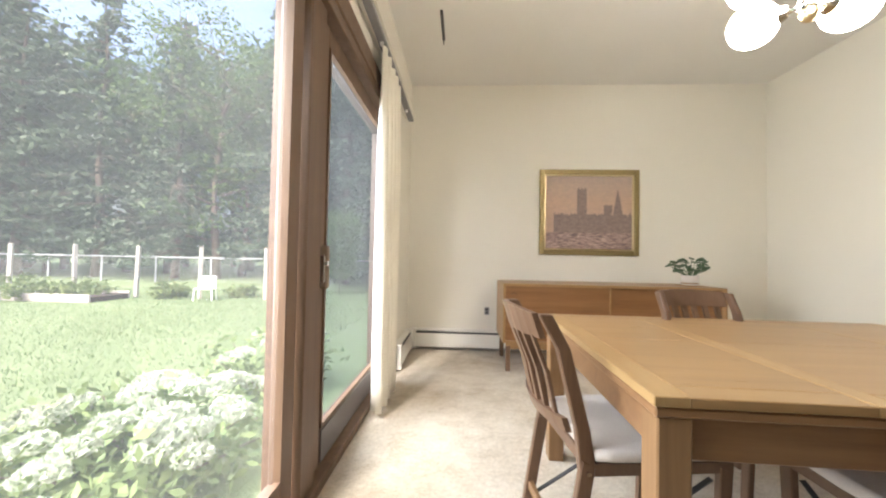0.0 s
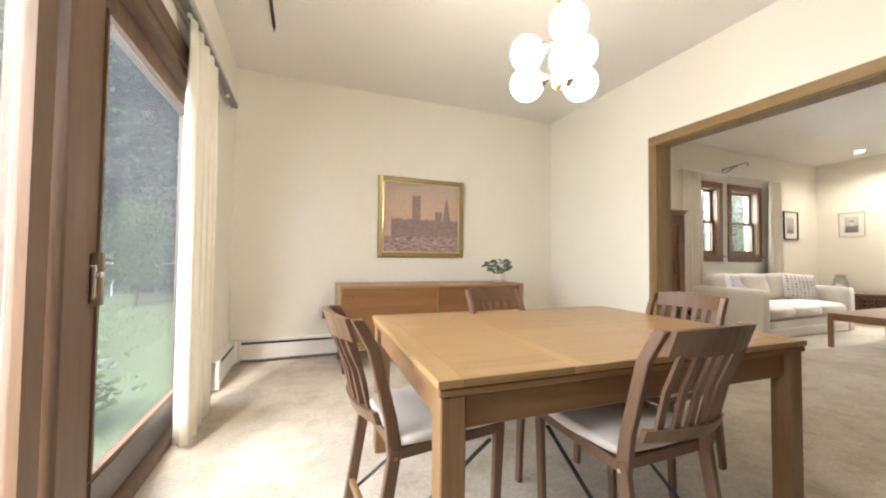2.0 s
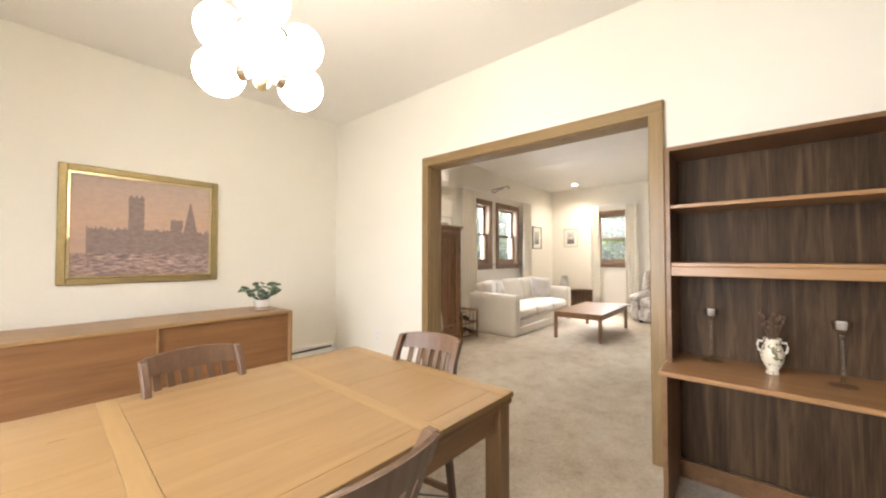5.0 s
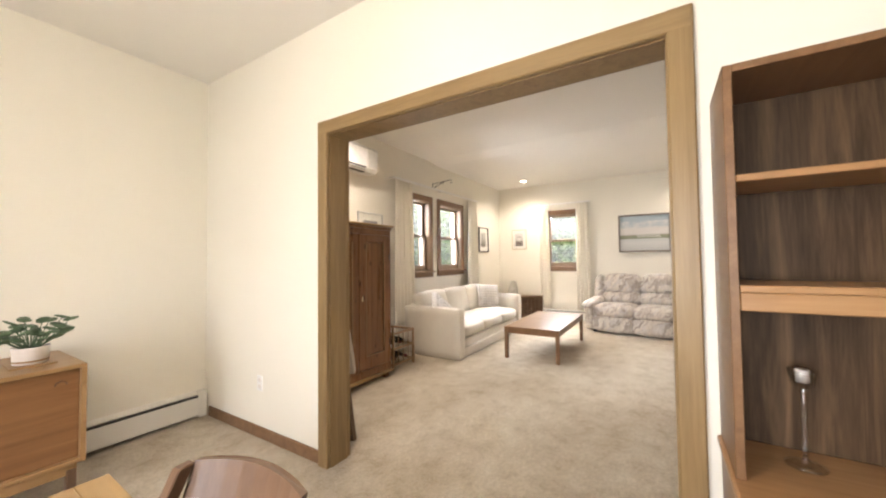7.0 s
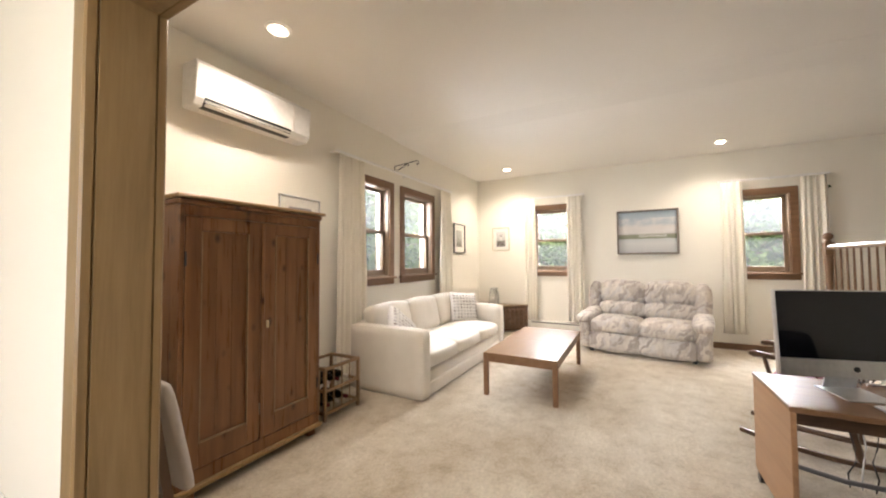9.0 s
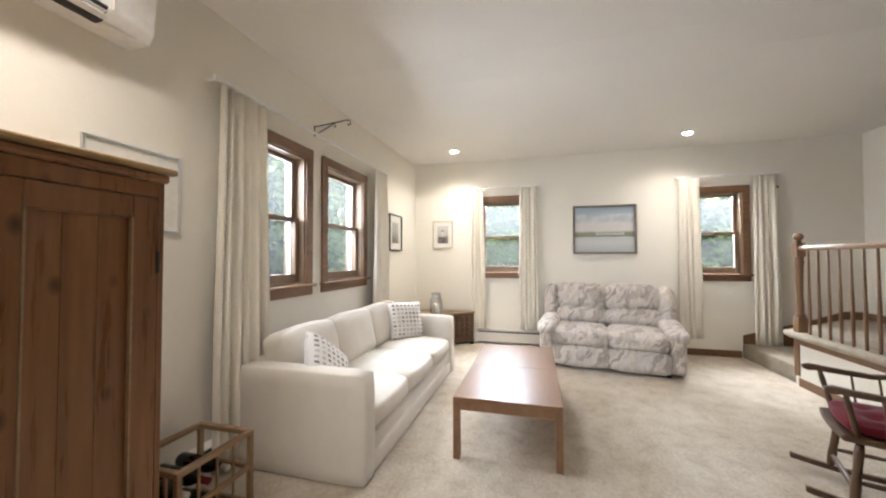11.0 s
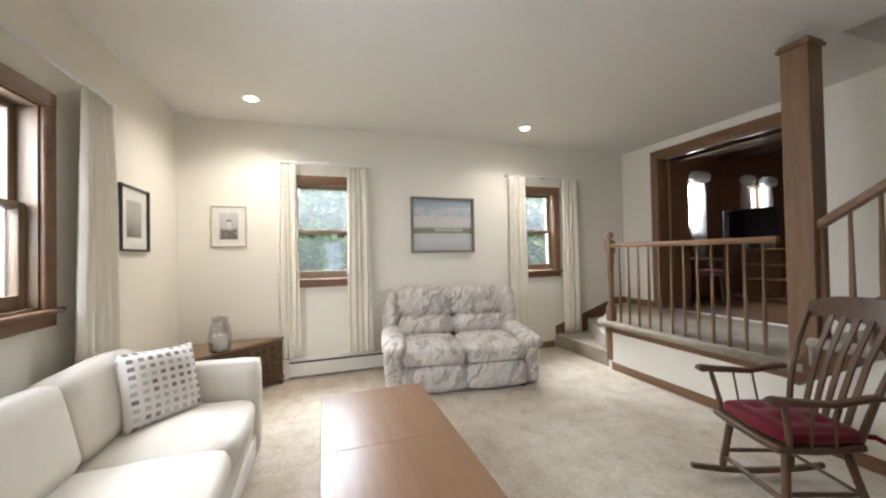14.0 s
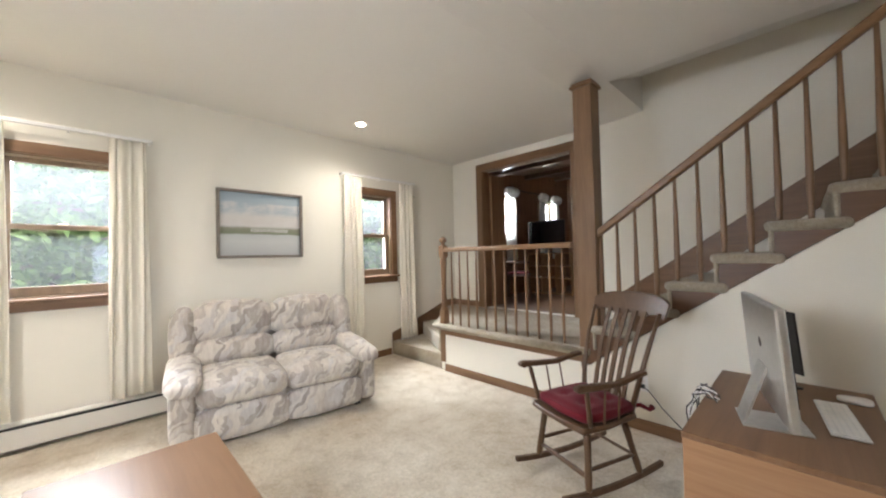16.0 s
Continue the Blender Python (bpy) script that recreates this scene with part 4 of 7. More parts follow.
def art_river_dusk(w, h):
    """Hazy towers and a long roofline over water under a pink evening sky."""
    m, nt, b = material("painting_river_dusk", 0.7)
    u, v = uv01(nt, w, h)
    br = noise_tex(nt, coords(nt, (1, 1, 1.6)), 22, 5, 0.6, 0.5)
    wob = math_node(nt, "MULTIPLY_ADD", br, 0.022, -0.011)
    u2, v2 = math_node(nt, "ADD", u, wob), math_node(nt, "ADD", v, wob)
    skyc = ramp(nt, v2, [(0.35, (0.56, 0.39, 0.29)), (0.62, (0.58, 0.41, 0.30)), (0.85, (0.50, 0.39, 0.32)), (1.0, (0.42, 0.35, 0.31))])
    skyc = mixc(nt, 0.25, skyc, ramp(nt, br, [(0.35, (0.42, 0.30, 0.27)), (0.65, (0.70, 0.46, 0.34))]))
    jag = math_node(nt, "MULTIPLY_ADD", noise_tex(nt, coords(nt, (1, 0, 0)), 26, 3, 0.8), 0.20, 0.38)
    mass = math_node(nt, "MULTIPLY", math_node(nt, "LESS_THAN", v2, jag), window_of(nt, u2, 0.11, 1.1))
    crown = math_node(nt, "MULTIPLY_ADD", math_node(nt, "PINGPONG", math_node(nt, "SUBTRACT", u2, 0.37), 0.018), 2.2, 0.795)
    tower = math_node(nt, "MULTIPLY", window_of(nt, u2, 0.37, 0.478), math_node(nt, "LESS_THAN", v2, crown))
    block = math_node(nt, "MULTIPLY", window_of(nt, u2, 0.67, 0.76), math_node(nt, "LESS_THAN", v2, 0.60))
    spire = math_node(nt, "MULTIPLY", math_node(nt, "LESS_THAN", math_node(nt, "ABSOLUTE", math_node(nt, "SUBTRACT", u2, 0.825)), math_node(nt, "MULTIPLY_ADD", v2, -0.15, 0.125)), math_node(nt, "LESS_THAN", v2, 0.80))
    dark = math_node(nt, "MAXIMUM", math_node(nt, "MAXIMUM", mass, tower), math_node(nt, "MAXIMUM", spire, block))
    col = mixc(nt, math_node(nt, "MULTIPLY", dark, 0.82), skyc, ramp(nt, br, [(0.3, (0.17, 0.135, 0.13)), (0.7, (0.27, 0.21, 0.20))]))
    rip = noise_tex(nt, coords(nt, (1, 1, 4)), 16, 4, 0.7)
    wat = ramp(nt, rip, [(0.35, (0.16, 0.12, 0.125)), (0.5, (0.33, 0.23, 0.21)), (0.66, (0.60, 0.44, 0.36))])
    col = mixc(nt, math_node(nt, "LESS_THAN", v2, 0.235), col, wat)
    nt.links.new(col, b.inputs["Base Color"])
    bump(nt, b, br, 0.3, 0.003)
    return m


def art_shore(w, h):
    """White houses on a low green shore between pale water and clouds."""
    m, nt, b = material("painting_shore", 0.6)
    u, v = uv01(nt, w, h)
    br = noise_tex(nt, coords(nt, (1, 1, 2.5)), 9, 5, 0.6, 0.3)
    v2 = math_node(nt, "MULTIPLY_ADD", math_node(nt, "SUBTRACT", br, 0.5), 0.06, v)
    col = ramp(nt, v2, [(0.0, (0.44, 0.45, 0.45)), (0.22, (0.55, 0.56, 0.55)), (0.325, (0.50, 0.52, 0.52)), (0.35, (0.20, 0.22, 0.14)), (0.43, (0.25, 0.26, 0.19)), (0.47, (0.60, 0.57, 0.55)), (0.62, (0.62, 0.59, 0.56)), (0.72, (0.42, 0.48, 0.52)), (1.0, (0.36, 0.44, 0.50))])
    cl = noise_tex(nt, coords(nt, (1, 1, 2)), 6, 5, 0.6)
    band = window_of(nt, v2, 0.47, 0.85)
    col = mixc(nt, math_node(nt, "MULTIPLY", band, ramp(nt, cl, [(0.42, (0, 0, 0)), (0.62, (0.8, 0.8, 0.8))])), col, (0.64, 0.62, 0.60))
    hs = noise_tex(nt, coords(nt, (1, 0, 2)), 60, 4, 0.7)
    hb = math_node(nt, "MULTIPLY", math_node(nt, "MULTIPLY", window_of(nt, v2, 0.375, 0.43), window_of(nt, u, 0.36, 0.84)), math_node(nt, "GREATER_THAN", hs, 0.47))
    col = mixc(nt, math_node(nt, "MULTIPLY", hb, 0.6), col, (0.72, 0.70, 0.68))
    nt.links.new(col, b.inputs["Base Color"])
    bump(nt, b, br, 0.15, 0.002)
    return m


def art_print(name, sky_c, mid, dark):
    def make(w, h):
        m, nt, b = material(name, 0.7)
        u, v = uv01(nt, w, h)
        br = noise_tex(nt, coords(nt), 30, 5, 0.65)
        v2 = math_node(nt, "MULTIPLY_ADD", math_node(nt, "SUBTRACT", br, 0.5), 0.5, v)
        col = ramp(nt, v2, [(0.1, dark), (0.35, mid), (0.55, shade(mid, 1.3)), (0.62, sky_c), (1.0, shade(sky_c, 1.1))])
        nt.links.new(col, b.inputs["Base Color"])
        return m
    return make


def art_harbour(w, h):
    """A pale house above dark rocks under a light sky."""
    m, nt, b = material("print_harbour", 0.7)
    u, v = uv01(nt, w, h)
    br = noise_tex(nt, coords(nt), 40, 5, 0.65)
    wob = math_node(nt, "MULTIPLY_ADD", br, 0.12, -0.06)
    u2, v2 = math_node(nt, "ADD", u, wob), math_node(nt, "ADD", v, wob)
    col = ramp(nt, v2, [(0.0, (0.30, 0.29, 0.28)), (0.2, (0.40, 0.38, 0.36)), (0.3, (0.44, 0.42, 0.38)), (0.6, (0.52, 0.51, 0.49)), (1.0, (0.60, 0.59, 0.58))])
    rocks = math_node(nt, "LESS_THAN", v2, math_node(nt, "MULTIPLY_ADD", noise_tex(nt, coords(nt, (1, 0, 0)), 18, 3), 0.55, 0.10))
    col = mixc(nt, math_node(nt, "MULTIPLY", rocks, window_of(nt, u2, 0.08, 0.92)), col, ramp(nt, br, [(0.35, (0.07, 0.06, 0.055)), (0.65, (0.27, 0.23, 0.20))]))
    house = math_node(nt, "MULTIPLY", window_of(nt, u2, 0.40, 0.62), window_of(nt, v2, 0.42, 0.68))
    col = mixc(nt, house, col, (0.62, 0.60, 0.58))
    roof = math_node(nt, "MULTIPLY", window_of(nt, u2, 0.37, 0.65), window_of(nt, v2, 0.68, 0.75))
    col = mixc(nt, roof, col, (0.16, 0.14, 0.14))
    nt.links.new(col, b.inputs["Base Color"])
    return m


picture(pose(2.195, YD, 1.497), 1.04, 0.915, "gilt-framed hazy river painting with towers at dusk", M_GOLD, 0.05, 0.035, art_river_dusk, inner=M_BRASS)
outlet_plate(pose(1.13, YD, 0.42) @ Matrix.Scale(0.7, 4), "dark metal outlet plate on the end wall", True)
outlet_plate(pose(XO, 3.42, 0.40, 0, 0, -90), "cream outlet plate on the wall by the opening")

# chandelier of opal globes
CX, CY = 2.055, 1.666
C = thing("chandelier", "brass chandelier with a cluster of glowing opal globes", "chandelier", m=pose(CX, CY, HD))
part("canopy", lathe([(0.005, -0.045), (0.02, -0.04), (0.055, -0.012), (0.06, -0.001)], 20), M_BRASS, C)
zt = -0.60
for k in range(15):
    a = k * math.pi / 2
    z = -0.045 - k * 0.037
    part("chain_link", tube([(0.009 * math.cos(q) * math.cos(a), 0.009 * math.cos(q) * math.sin(a), z - 0.02 + 0.024 * math.sin(q)) for q in [i * math.pi / 5 for i in range(11)]], 0.0022, 5), M_BRASS, C)
part("stem", lathe([(0.004, -1.045), (0.02, -1.035), (0.03, -1.01), (0.012, -0.98), (0.014, -0.88), (0.026, -0.865), (0.012, -0.85), (0.012, -0.72), (0.028, -0.70), (0.008, zt)], 14), M_BRASS, C)
for z in (2.070 - HD, 1.910 - HD):
    part("hub", lathe([(0.008, z - 0.03), (0.03, z - 0.022), (0.034, z), (0.03, z + 0.022), (0.008, z + 0.03)], 16), M_CHROME, C, "polished metal hub")
    for k in range(3):
        a = radians(127 + 120 * k)
        u = Vector((math.cos(a), math.sin(a), 0))
        zz = Vector((0, 0, z))
        arm = part("arm", rods((tuple(u * 0.025 + zz), tuple(u * 0.07 + zz), 0.009), n=8), M_CHROME, C)
        part("cup", rods((tuple(u * 0.052 + zz), tuple(u * 0.078 + zz), 0.022, 0.034), n=16), M_CHROME, arm)
        b = bmesh.new()
        bmesh.ops.create_uvsphere(b, u_segments=24, v_segments=14, radius=0.082, matrix=Matrix.Translation(u * 0.155 + zz))
        part("globe", b, M_OPAL, arm, "glowing opal glass globe", smooth=True)

# curtain headrail and stacked vertical drape beside the glass door
V = thing("curtain_headrail", "cream cornice with a grey drapery track over the door", "curtain rail")
part("cornice", prism([(XL + 0.003, 2.34), (XL + 0.003, 2.52), (XL + 0.012, 2.52), (XL + 0.10, 2.36), (XL + 0.10, 2.34)], 0.0, 3.80, "y"), M_WALL, V)
part("track", boxes((XL + 0.035, XL + 0.085, 0.0, 3.79, 2.312, 2.338), bevel=0.003), M_GREYMETAL, V, "grey metal track")
for y in (2.5, 3.0, 3.5):
    part("carrier", boxes((XL + 0.05, XL + 0.07, y, y + 0.02, 2.29, 2.313)), M_PLASTICWHITE, V)


def drape(name, label, m, w, z0, z1, depth, waves, mat=None, seed=1, pinch=0.75, group=""):
    """A hanging curtain along x, pleated; gathered at the head."""
    o = thing(name, label, "curtain", group, m)
    bm = bmesh.new()
    n, rows = waves * 10, 14
    rnd = random.Random(seed)
    ph = [rnd.uniform(-0.5, 0.5) for _ in range(waves + 2)]
    amp = [rnd.uniform(0.65, 1.0) for _ in range(waves + 2)]
    grid = []
    for j in range(rows + 1):
        t = j / rows
        z = z1 + (z0 - z1) * t
        row = []
        for i in range(n + 1):
            u = i / n
            k = min(int(u * waves), waves - 1)
            a = amp[k] * (0.55 + 0.45 * min(1, t * 4))
            x = w * (0.5 + (u - 0.5) * (pinch + (1 - pinch) * min(1, t * 1.6)))
            x += 0.012 * math.sin(u * 17 + ph[k] + t * 2)
            y = -depth * (0.5 + 0.5 * a * math.sin(u * waves * 2 * math.pi + ph[k] * t))
            row.append((x, y, z))
        grid.append(row)
    def sheet(dy):
        return [[bm.verts.new((x, y + dy, z)) for x, y, z in row] for row in grid]
    A, B = sheet(0.0), sheet(0.004)
    for j in range(rows):
        for i in range(n):
            bm.faces.new((A[j][i], A[j][i + 1], A[j + 1][i + 1], A[j + 1][i]))
            bm.faces.new((B[j][i], B[j + 1][i], B[j + 1][i + 1], B[j][i + 1]))
    for i in range(n):
        bm.faces.new((A[0][i], B[0][i], B[0][i + 1], A[0][i + 1]))
        bm.faces.new((A[rows][i], A[rows][i + 1], B[rows][i + 1], B[rows][i]))
    for j in range(rows):
        bm.faces.new((A[j][0], A[j + 1][0], B[j + 1][0], B[j][0]))
        bm.faces.new((A[j][n], B[j][n], B[j + 1][n], A[j + 1][n]))
    part("cloth", bm, mat or M_CURTAIN, o, smooth=True)
    for k in range(waves):
        x = w * (0.5 + ((k + 0.5) / waves - 0.5) * pinch)
        part("hook", boxes((x - 0.004, x + 0.004, -depth * 0.5 - 0.003, -depth * 0.5 + 0.003, z1 - 0.01, z1 + 0.02)), M_PLASTICWHITE, o)
    return o


drape("stacked_drape", "stacked cream vertical drape beside the glass door", pose(XL + 0.02, 2.50, 0, 0, 0, 90), 0.62, 0.03, 2.29, 0.10, 5, M_CURTAIN, 5, 1.0)
K = thing("ceiling_hook_rod", "short dark metal rod hanging from the ceiling", "rod", m=pose(0.66, 3.33, HD))
part("plate", boxes((-0.012, 0.012, -0.30, 0.07, -0.012, -0.001), bevel=0.002), M_BLACKMETAL, K)
part("hook", tube([(0, 0.06, -0.01), (0, 0.07, -0.035), (0, 0.06, -0.05)], 0.006, 6), M_BLACKMETAL, K)

# bookcase with a fold-out desk shelf
B = thing("bookcase", "tall open oak bookcase with walnut back and desk shelf", "bookcase", m=pose(XO, 0.684, 0, 0, 0, -90))
bw, bd, bh = 1.75, 0.30, 1.84
for x in (0.0, bw - 0.022):
    part("side_panel", boxes((x, x + 0.022, -bd, -0.002, 0.0, bh), bevel=0.002), M_BOOKCASE, B)
    part("lower_side", boxes((x + 0.0005, x + 0.0215, -0.47, -bd, 0.0, 0.674), bevel=0.002), M_BOOKCASE, B)
part("top", boxes((0.022, bw - 0.022, -bd, -0.002, bh - 0.022, bh), bevel=0.002), M_BOOKCASE, B)
M_SHELF = wooden("shelf_oak", (0.24, 0.12, 0.05), (0.33, 0.18, 0.08), (0.40, 0.24, 0.12), "x", 0.3)
part("back_board", boxes((0.022, bw - 0.024, -0.014, -0.003, 0.09, bh - 0.022)), M_WALNUT_SHADED, B)
for z, d, t in ((1.53, bd, 0.02), (1.225, bd, 0.02), (0.70, 0.50, 0.025)):
    part("shelf", boxes((0.0225, bw - 0.0225, -d + 0.003, -0.015, z - t, z), bevel=0.003) if z > 1 else boxes((-0.012, bw, -d, -0.015, z - t, z), bevel=0.008, seg=2), M_SHELF, B)
part("shelf_apron", boxes((0.0225, bw - 0.0225, -bd + 0.004, -bd + 0.022, 1.155, 1.2045), bevel=0.003), M_SHELF, B)
part("kick_board", boxes((0.0225, bw - 0.0225, -0.06, -0.04, 0.0, 0.10), bevel=0.003), M_BOOKCASE, B)


def candlestick(x, y, z, label):
    o = thing("candle_holder", label, "candle holder", "glass candle holders", pose(x, y, z))
    part("base", lathe([(0.045, 0), (0.047, 0.004), (0.03, 0.009), (0.008, 0.014), (0.006, 0.03)], 20), M_CRYSTAL, o)
    part("stem", lathe([(0.006, 0.03), (0.009, 0.06), (0.006, 0.11), (0.008, 0.17), (0.006, 0.21), (0.014, 0.222)], 12), M_CRYSTAL, o)
    part("cup", lathe([(0.014, 0.222), (0.026, 0.235), (0.031, 0.265), (0.034, 0.275), (0.032, 0.275), (0.027, 0.248), (0.012, 0.235)], 18), M_CRYSTAL, o)
    part("candle", lathe([(0.015, 0.24), (0.017, 0.272), (0.015, 0.276), (0.002, 0.274)], 14), M_CERAMIC, o, "white candle")


candlestick(XO - 0.13, 0.505, 0.70, "slender clear glass candle holder with white candle")
candlestick(XO - 0.23, 0.05, 0.70, "slender clear glass candle holder with white candle")
vs = thing("vase", "cream two-handled ceramic vase painted with leaves, holding dried sprigs", "vase", m=pose(XO - 0.2, 0.27, 0.70) @ Matrix.Diagonal((0.8, 0.8, 1.0, 1)))
mv, ntv, bv = material("painted_ceramic", 0.25)
pat = noise_tex(ntv, coords(ntv), 34, 2, 0.5, 1.5)
ntv.links.new(ramp(ntv, pat, [(0.40, (0.66, 0.60, 0.48)), (0.56, (0.66, 0.60, 0.48)), (0.60, (0.22, 0.22, 0.14)), (0.72, (0.16, 0.13, 0.08))]), bv.inputs["Base Color"])
part("body", lathe([(0.03, 0), (0.034, 0.006), (0.026, 0.018), (0.05, 0.06), (0.056, 0.09), (0.046, 0.125), (0.036, 0.145), (0.044, 0.168), (0.040, 0.168), (0.03, 0.148)], 22), mv, vs)
for q in (-1, 1):
    part("handle", tube([(0, q * 0.04, 0.15), (0, q * 0.062, 0.15), (0, q * 0.067, 0.13), (0, q * 0.062, 0.108), (0, q * 0.05, 0.10)], 0.006, 7), M_CERAMIC, vs)
rnd = random.Random(9)
for k in range(16):
    a, l = rnd.uniform(0, 6.28), rnd.uniform(0.06, 0.14)
    tip = (0.5 * l * math.cos(a), 0.5 * l * math.sin(a), 0.15 + l)
    b = rods(((0.01 * math.cos(a), 0.01 * math.sin(a), 0.14), tip, 0.0016, 0.001), n=5)
    bmesh.ops.create_icosphere(b, subdivisions=1, radius=0.008, matrix=Matrix.Translation(tip) @ Matrix.Diagonal((1, 1, 1.8, 1)))
    part("sprig", b, M_DARKWOOD, vs)

# ---- living room ----
for x, y, z in LAMPS:
    o = thing("recessed_light", "round recessed ceiling light with a white trim ring", "ceiling light", "recessed lights", pose(x, y, z))
    part("trim_ring", lathe([(0.062, -0.001), (0.062, -0.01), (0.075, -0.012), (0.085, -0.006), (0.086, -0.001)], 24), M_PLASTICWHITE, o)
    part("bulb", lathe([(0.045, -0.002), (0.048, -0.012), (0.03, -0.022), (0.001, -0.026)], 18), M_SPOT, o, "lit lamp")

# wall air conditioner
A = thing("air_conditioner", "white wall-mounted split air conditioner with open louvre", "air conditioner", m=pose(4.90, YL, 2.40))
part("housing", prism([(0, 0.0), (-0.14, 0.0), (-0.175, 0.05), (-0.19, 0.28), (-0.17, 0.31), (0, 0.315)], 0, 0.96, "x", 0.006), M_PLASTICWHITE, A)
# no opening is cut; black on the housing stands for the outlet's inner shade
part("outlet_slot", prism([(-0.145, -0.003), (-0.17, 0.037), (-0.178, 0.058), (-0.15, 0.03), (-0.10, -0.004)], 0.06, 0.76, "x"), M_BLACK, A, "black face for the outlet's shade")
for z in (0.0, 0.022):
    part("louvre", one_bar((0.065, -0.168 + z * 0.2, 0.008 + z), (0.755, -0.168 + z * 0.2, 0.008 + z), 0.03, 0.004, (0, 0.5, 1)), M_PLASTICWHITE, A)
part("side_seam", boxes((0.775, 0.778, -0.191, -0.01, 0.055, 0.30)), M_CERAMIC, A)

# pine armoire
R = thing("armoire", "antique knotty pine armoire with two panelled doors", "wardrobe", m=pose(4.635, 3.49, 0))
aw, ad, ah = 0.98, 0.54, 1.70
part("cornice", prism([(-0.03, -0.035), (aw + 0.03, -0.035), (aw + 0.03, ad), (-0.03, ad)], ah - 0.022, ah, bevel=0.006), M_OAKLIGHT, R, "lighter worn top moulding")
part("cornice_cove", boxes((-0.012, aw + 0.012, -0.016, ad, ah - 0.055, ah - 0.0225), bevel=0.008), M_PINE, R)
for x in (0.0, aw - 0.024):
    part("side_panel", boxes((x, x + 0.024, 0.0, ad, 0.07, ah - 0.056), bevel=0.002), M_PINE, R)
part("back_panel", boxes((0.024, aw - 0.024, ad - 0.015, ad, 0.08, ah - 0.056)), M_PINE, R)
part("frieze", boxes((0.0245, aw - 0.0245, 0.0, 0.024, ah - 0.115, ah - 0.0565), bevel=0.002), M_PINE, R)
part("bottom_rail", boxes((0.0245, aw - 0.0245, 0.0, 0.024, 0.07, 0.16), bevel=0.002), M_PINE, R)
part("base_moulding", boxes((-0.018, aw + 0.018, -0.024, ad, 0.05, 0.082), bevel=0.007), M_OAKLIGHT, R)
for x in (0.03, aw - 0.10):
    for y in (0.0, ad - 0.08):
        part("foot", prism([(x, y), (x + 0.07, y), (x + 0.062, y + 0.07), (x + 0.008, y + 0.07)], 0, 0.05, bevel=0.006), M_PINE, R)
for k, (a, b) in enumerate(((0.027, aw / 2 - 0.012), (aw / 2 + 0.012, aw - 0.027))):
    d = part("door", boxes((a, a + 0.085, -0.004, 0.020, 0.165, ah - 0.118), (b - 0.085, b, -0.004, 0.020, 0.165, ah - 0.118), (a + 0.085, b - 0.085, -0.0035, 0.0195, ah - 0.20, ah - 0.118), (a + 0.085, b - 0.085, -0.0035, 0.0195, 0.165, 0.30), bevel=0.003), M_PINE, R)
    n = 3
    for i in range(n):
        p0 = a + 0.085 + i * (b - a - 0.17) / n
        part("door_board", boxes((p0, p0 + (b - a - 0.17) / n - 0.0015, 0.014, 0.019, 0.295, ah - 0.195)), M_PINE, d)
    part("panel_bead", boxes((a + 0.083, b - 0.083, -0.006, 0.010, 0.298, 0.306), (a + 0.083, a + 0.090, -0.0055, 0.010, 0.306, ah - 0.20), (b - 0.090, b - 0.083, -0.0055, 0.010, 0.306, ah - 0.20)), M_RACK, d, "pale worn bead")
    hx = a if k == 0 else b
    for z in (0.35, 1.30):
        part("hinge", rods(((hx, -0.007, z), (hx, -0.007, z + 0.08), 0.006)), M_BLACKMETAL, d)
part("centre_strip", boxes((aw / 2 - 0.013, aw / 2 + 0.013, -0.012, -0.0045, 0.165, ah - 0.118), bevel=0.003), M_PINE, R)
part("keyhole", boxes((aw / 2 + 0.03, aw / 2 + 0.05, -0.007, -0.0035, 0.88, 0.93), bevel=0.002), M_BRASS, R)

# folded chair leaning against the opening wall
F = thing("folded_chair", "folded wooden chair with a cream padded seat", "chair", m=pose(4.325, 2.95, 0, 0, 0, 90))
for s in (-1, 1):
    part("leg", one_bar((s * 0.17, -0.03, 0), (s * 0.17, 0.10, 0.86), 0.022, 0.03), M_CHAIRWOOD, F)
    part("cross_leg", one_bar((s * 0.15, 0.0, 0), (s * 0.15, 0.07, 0.50), 0.02, 0.026), M_CHAIRWOOD, F)
part("seat", moved(pad(-0.19, 0.19, -0.02, 0.025, 0.0, 0.42, 0.02, 0.008, 4), pose(0, -0.03, 0.48, -12)), M_SEAT, F, "cream padded seat, folded up")
part("crest_rail", boxes((-0.16, 0.16, 0.075, 0.095, 0.78, 0.84), bevel=0.004), M_CHAIRWOOD, F)
part("stretcher", boxes((-0.16, 0.16, -0.025, -0.005, 0.12, 0.15), bevel=0.003), M_CHAIRWOOD, F)

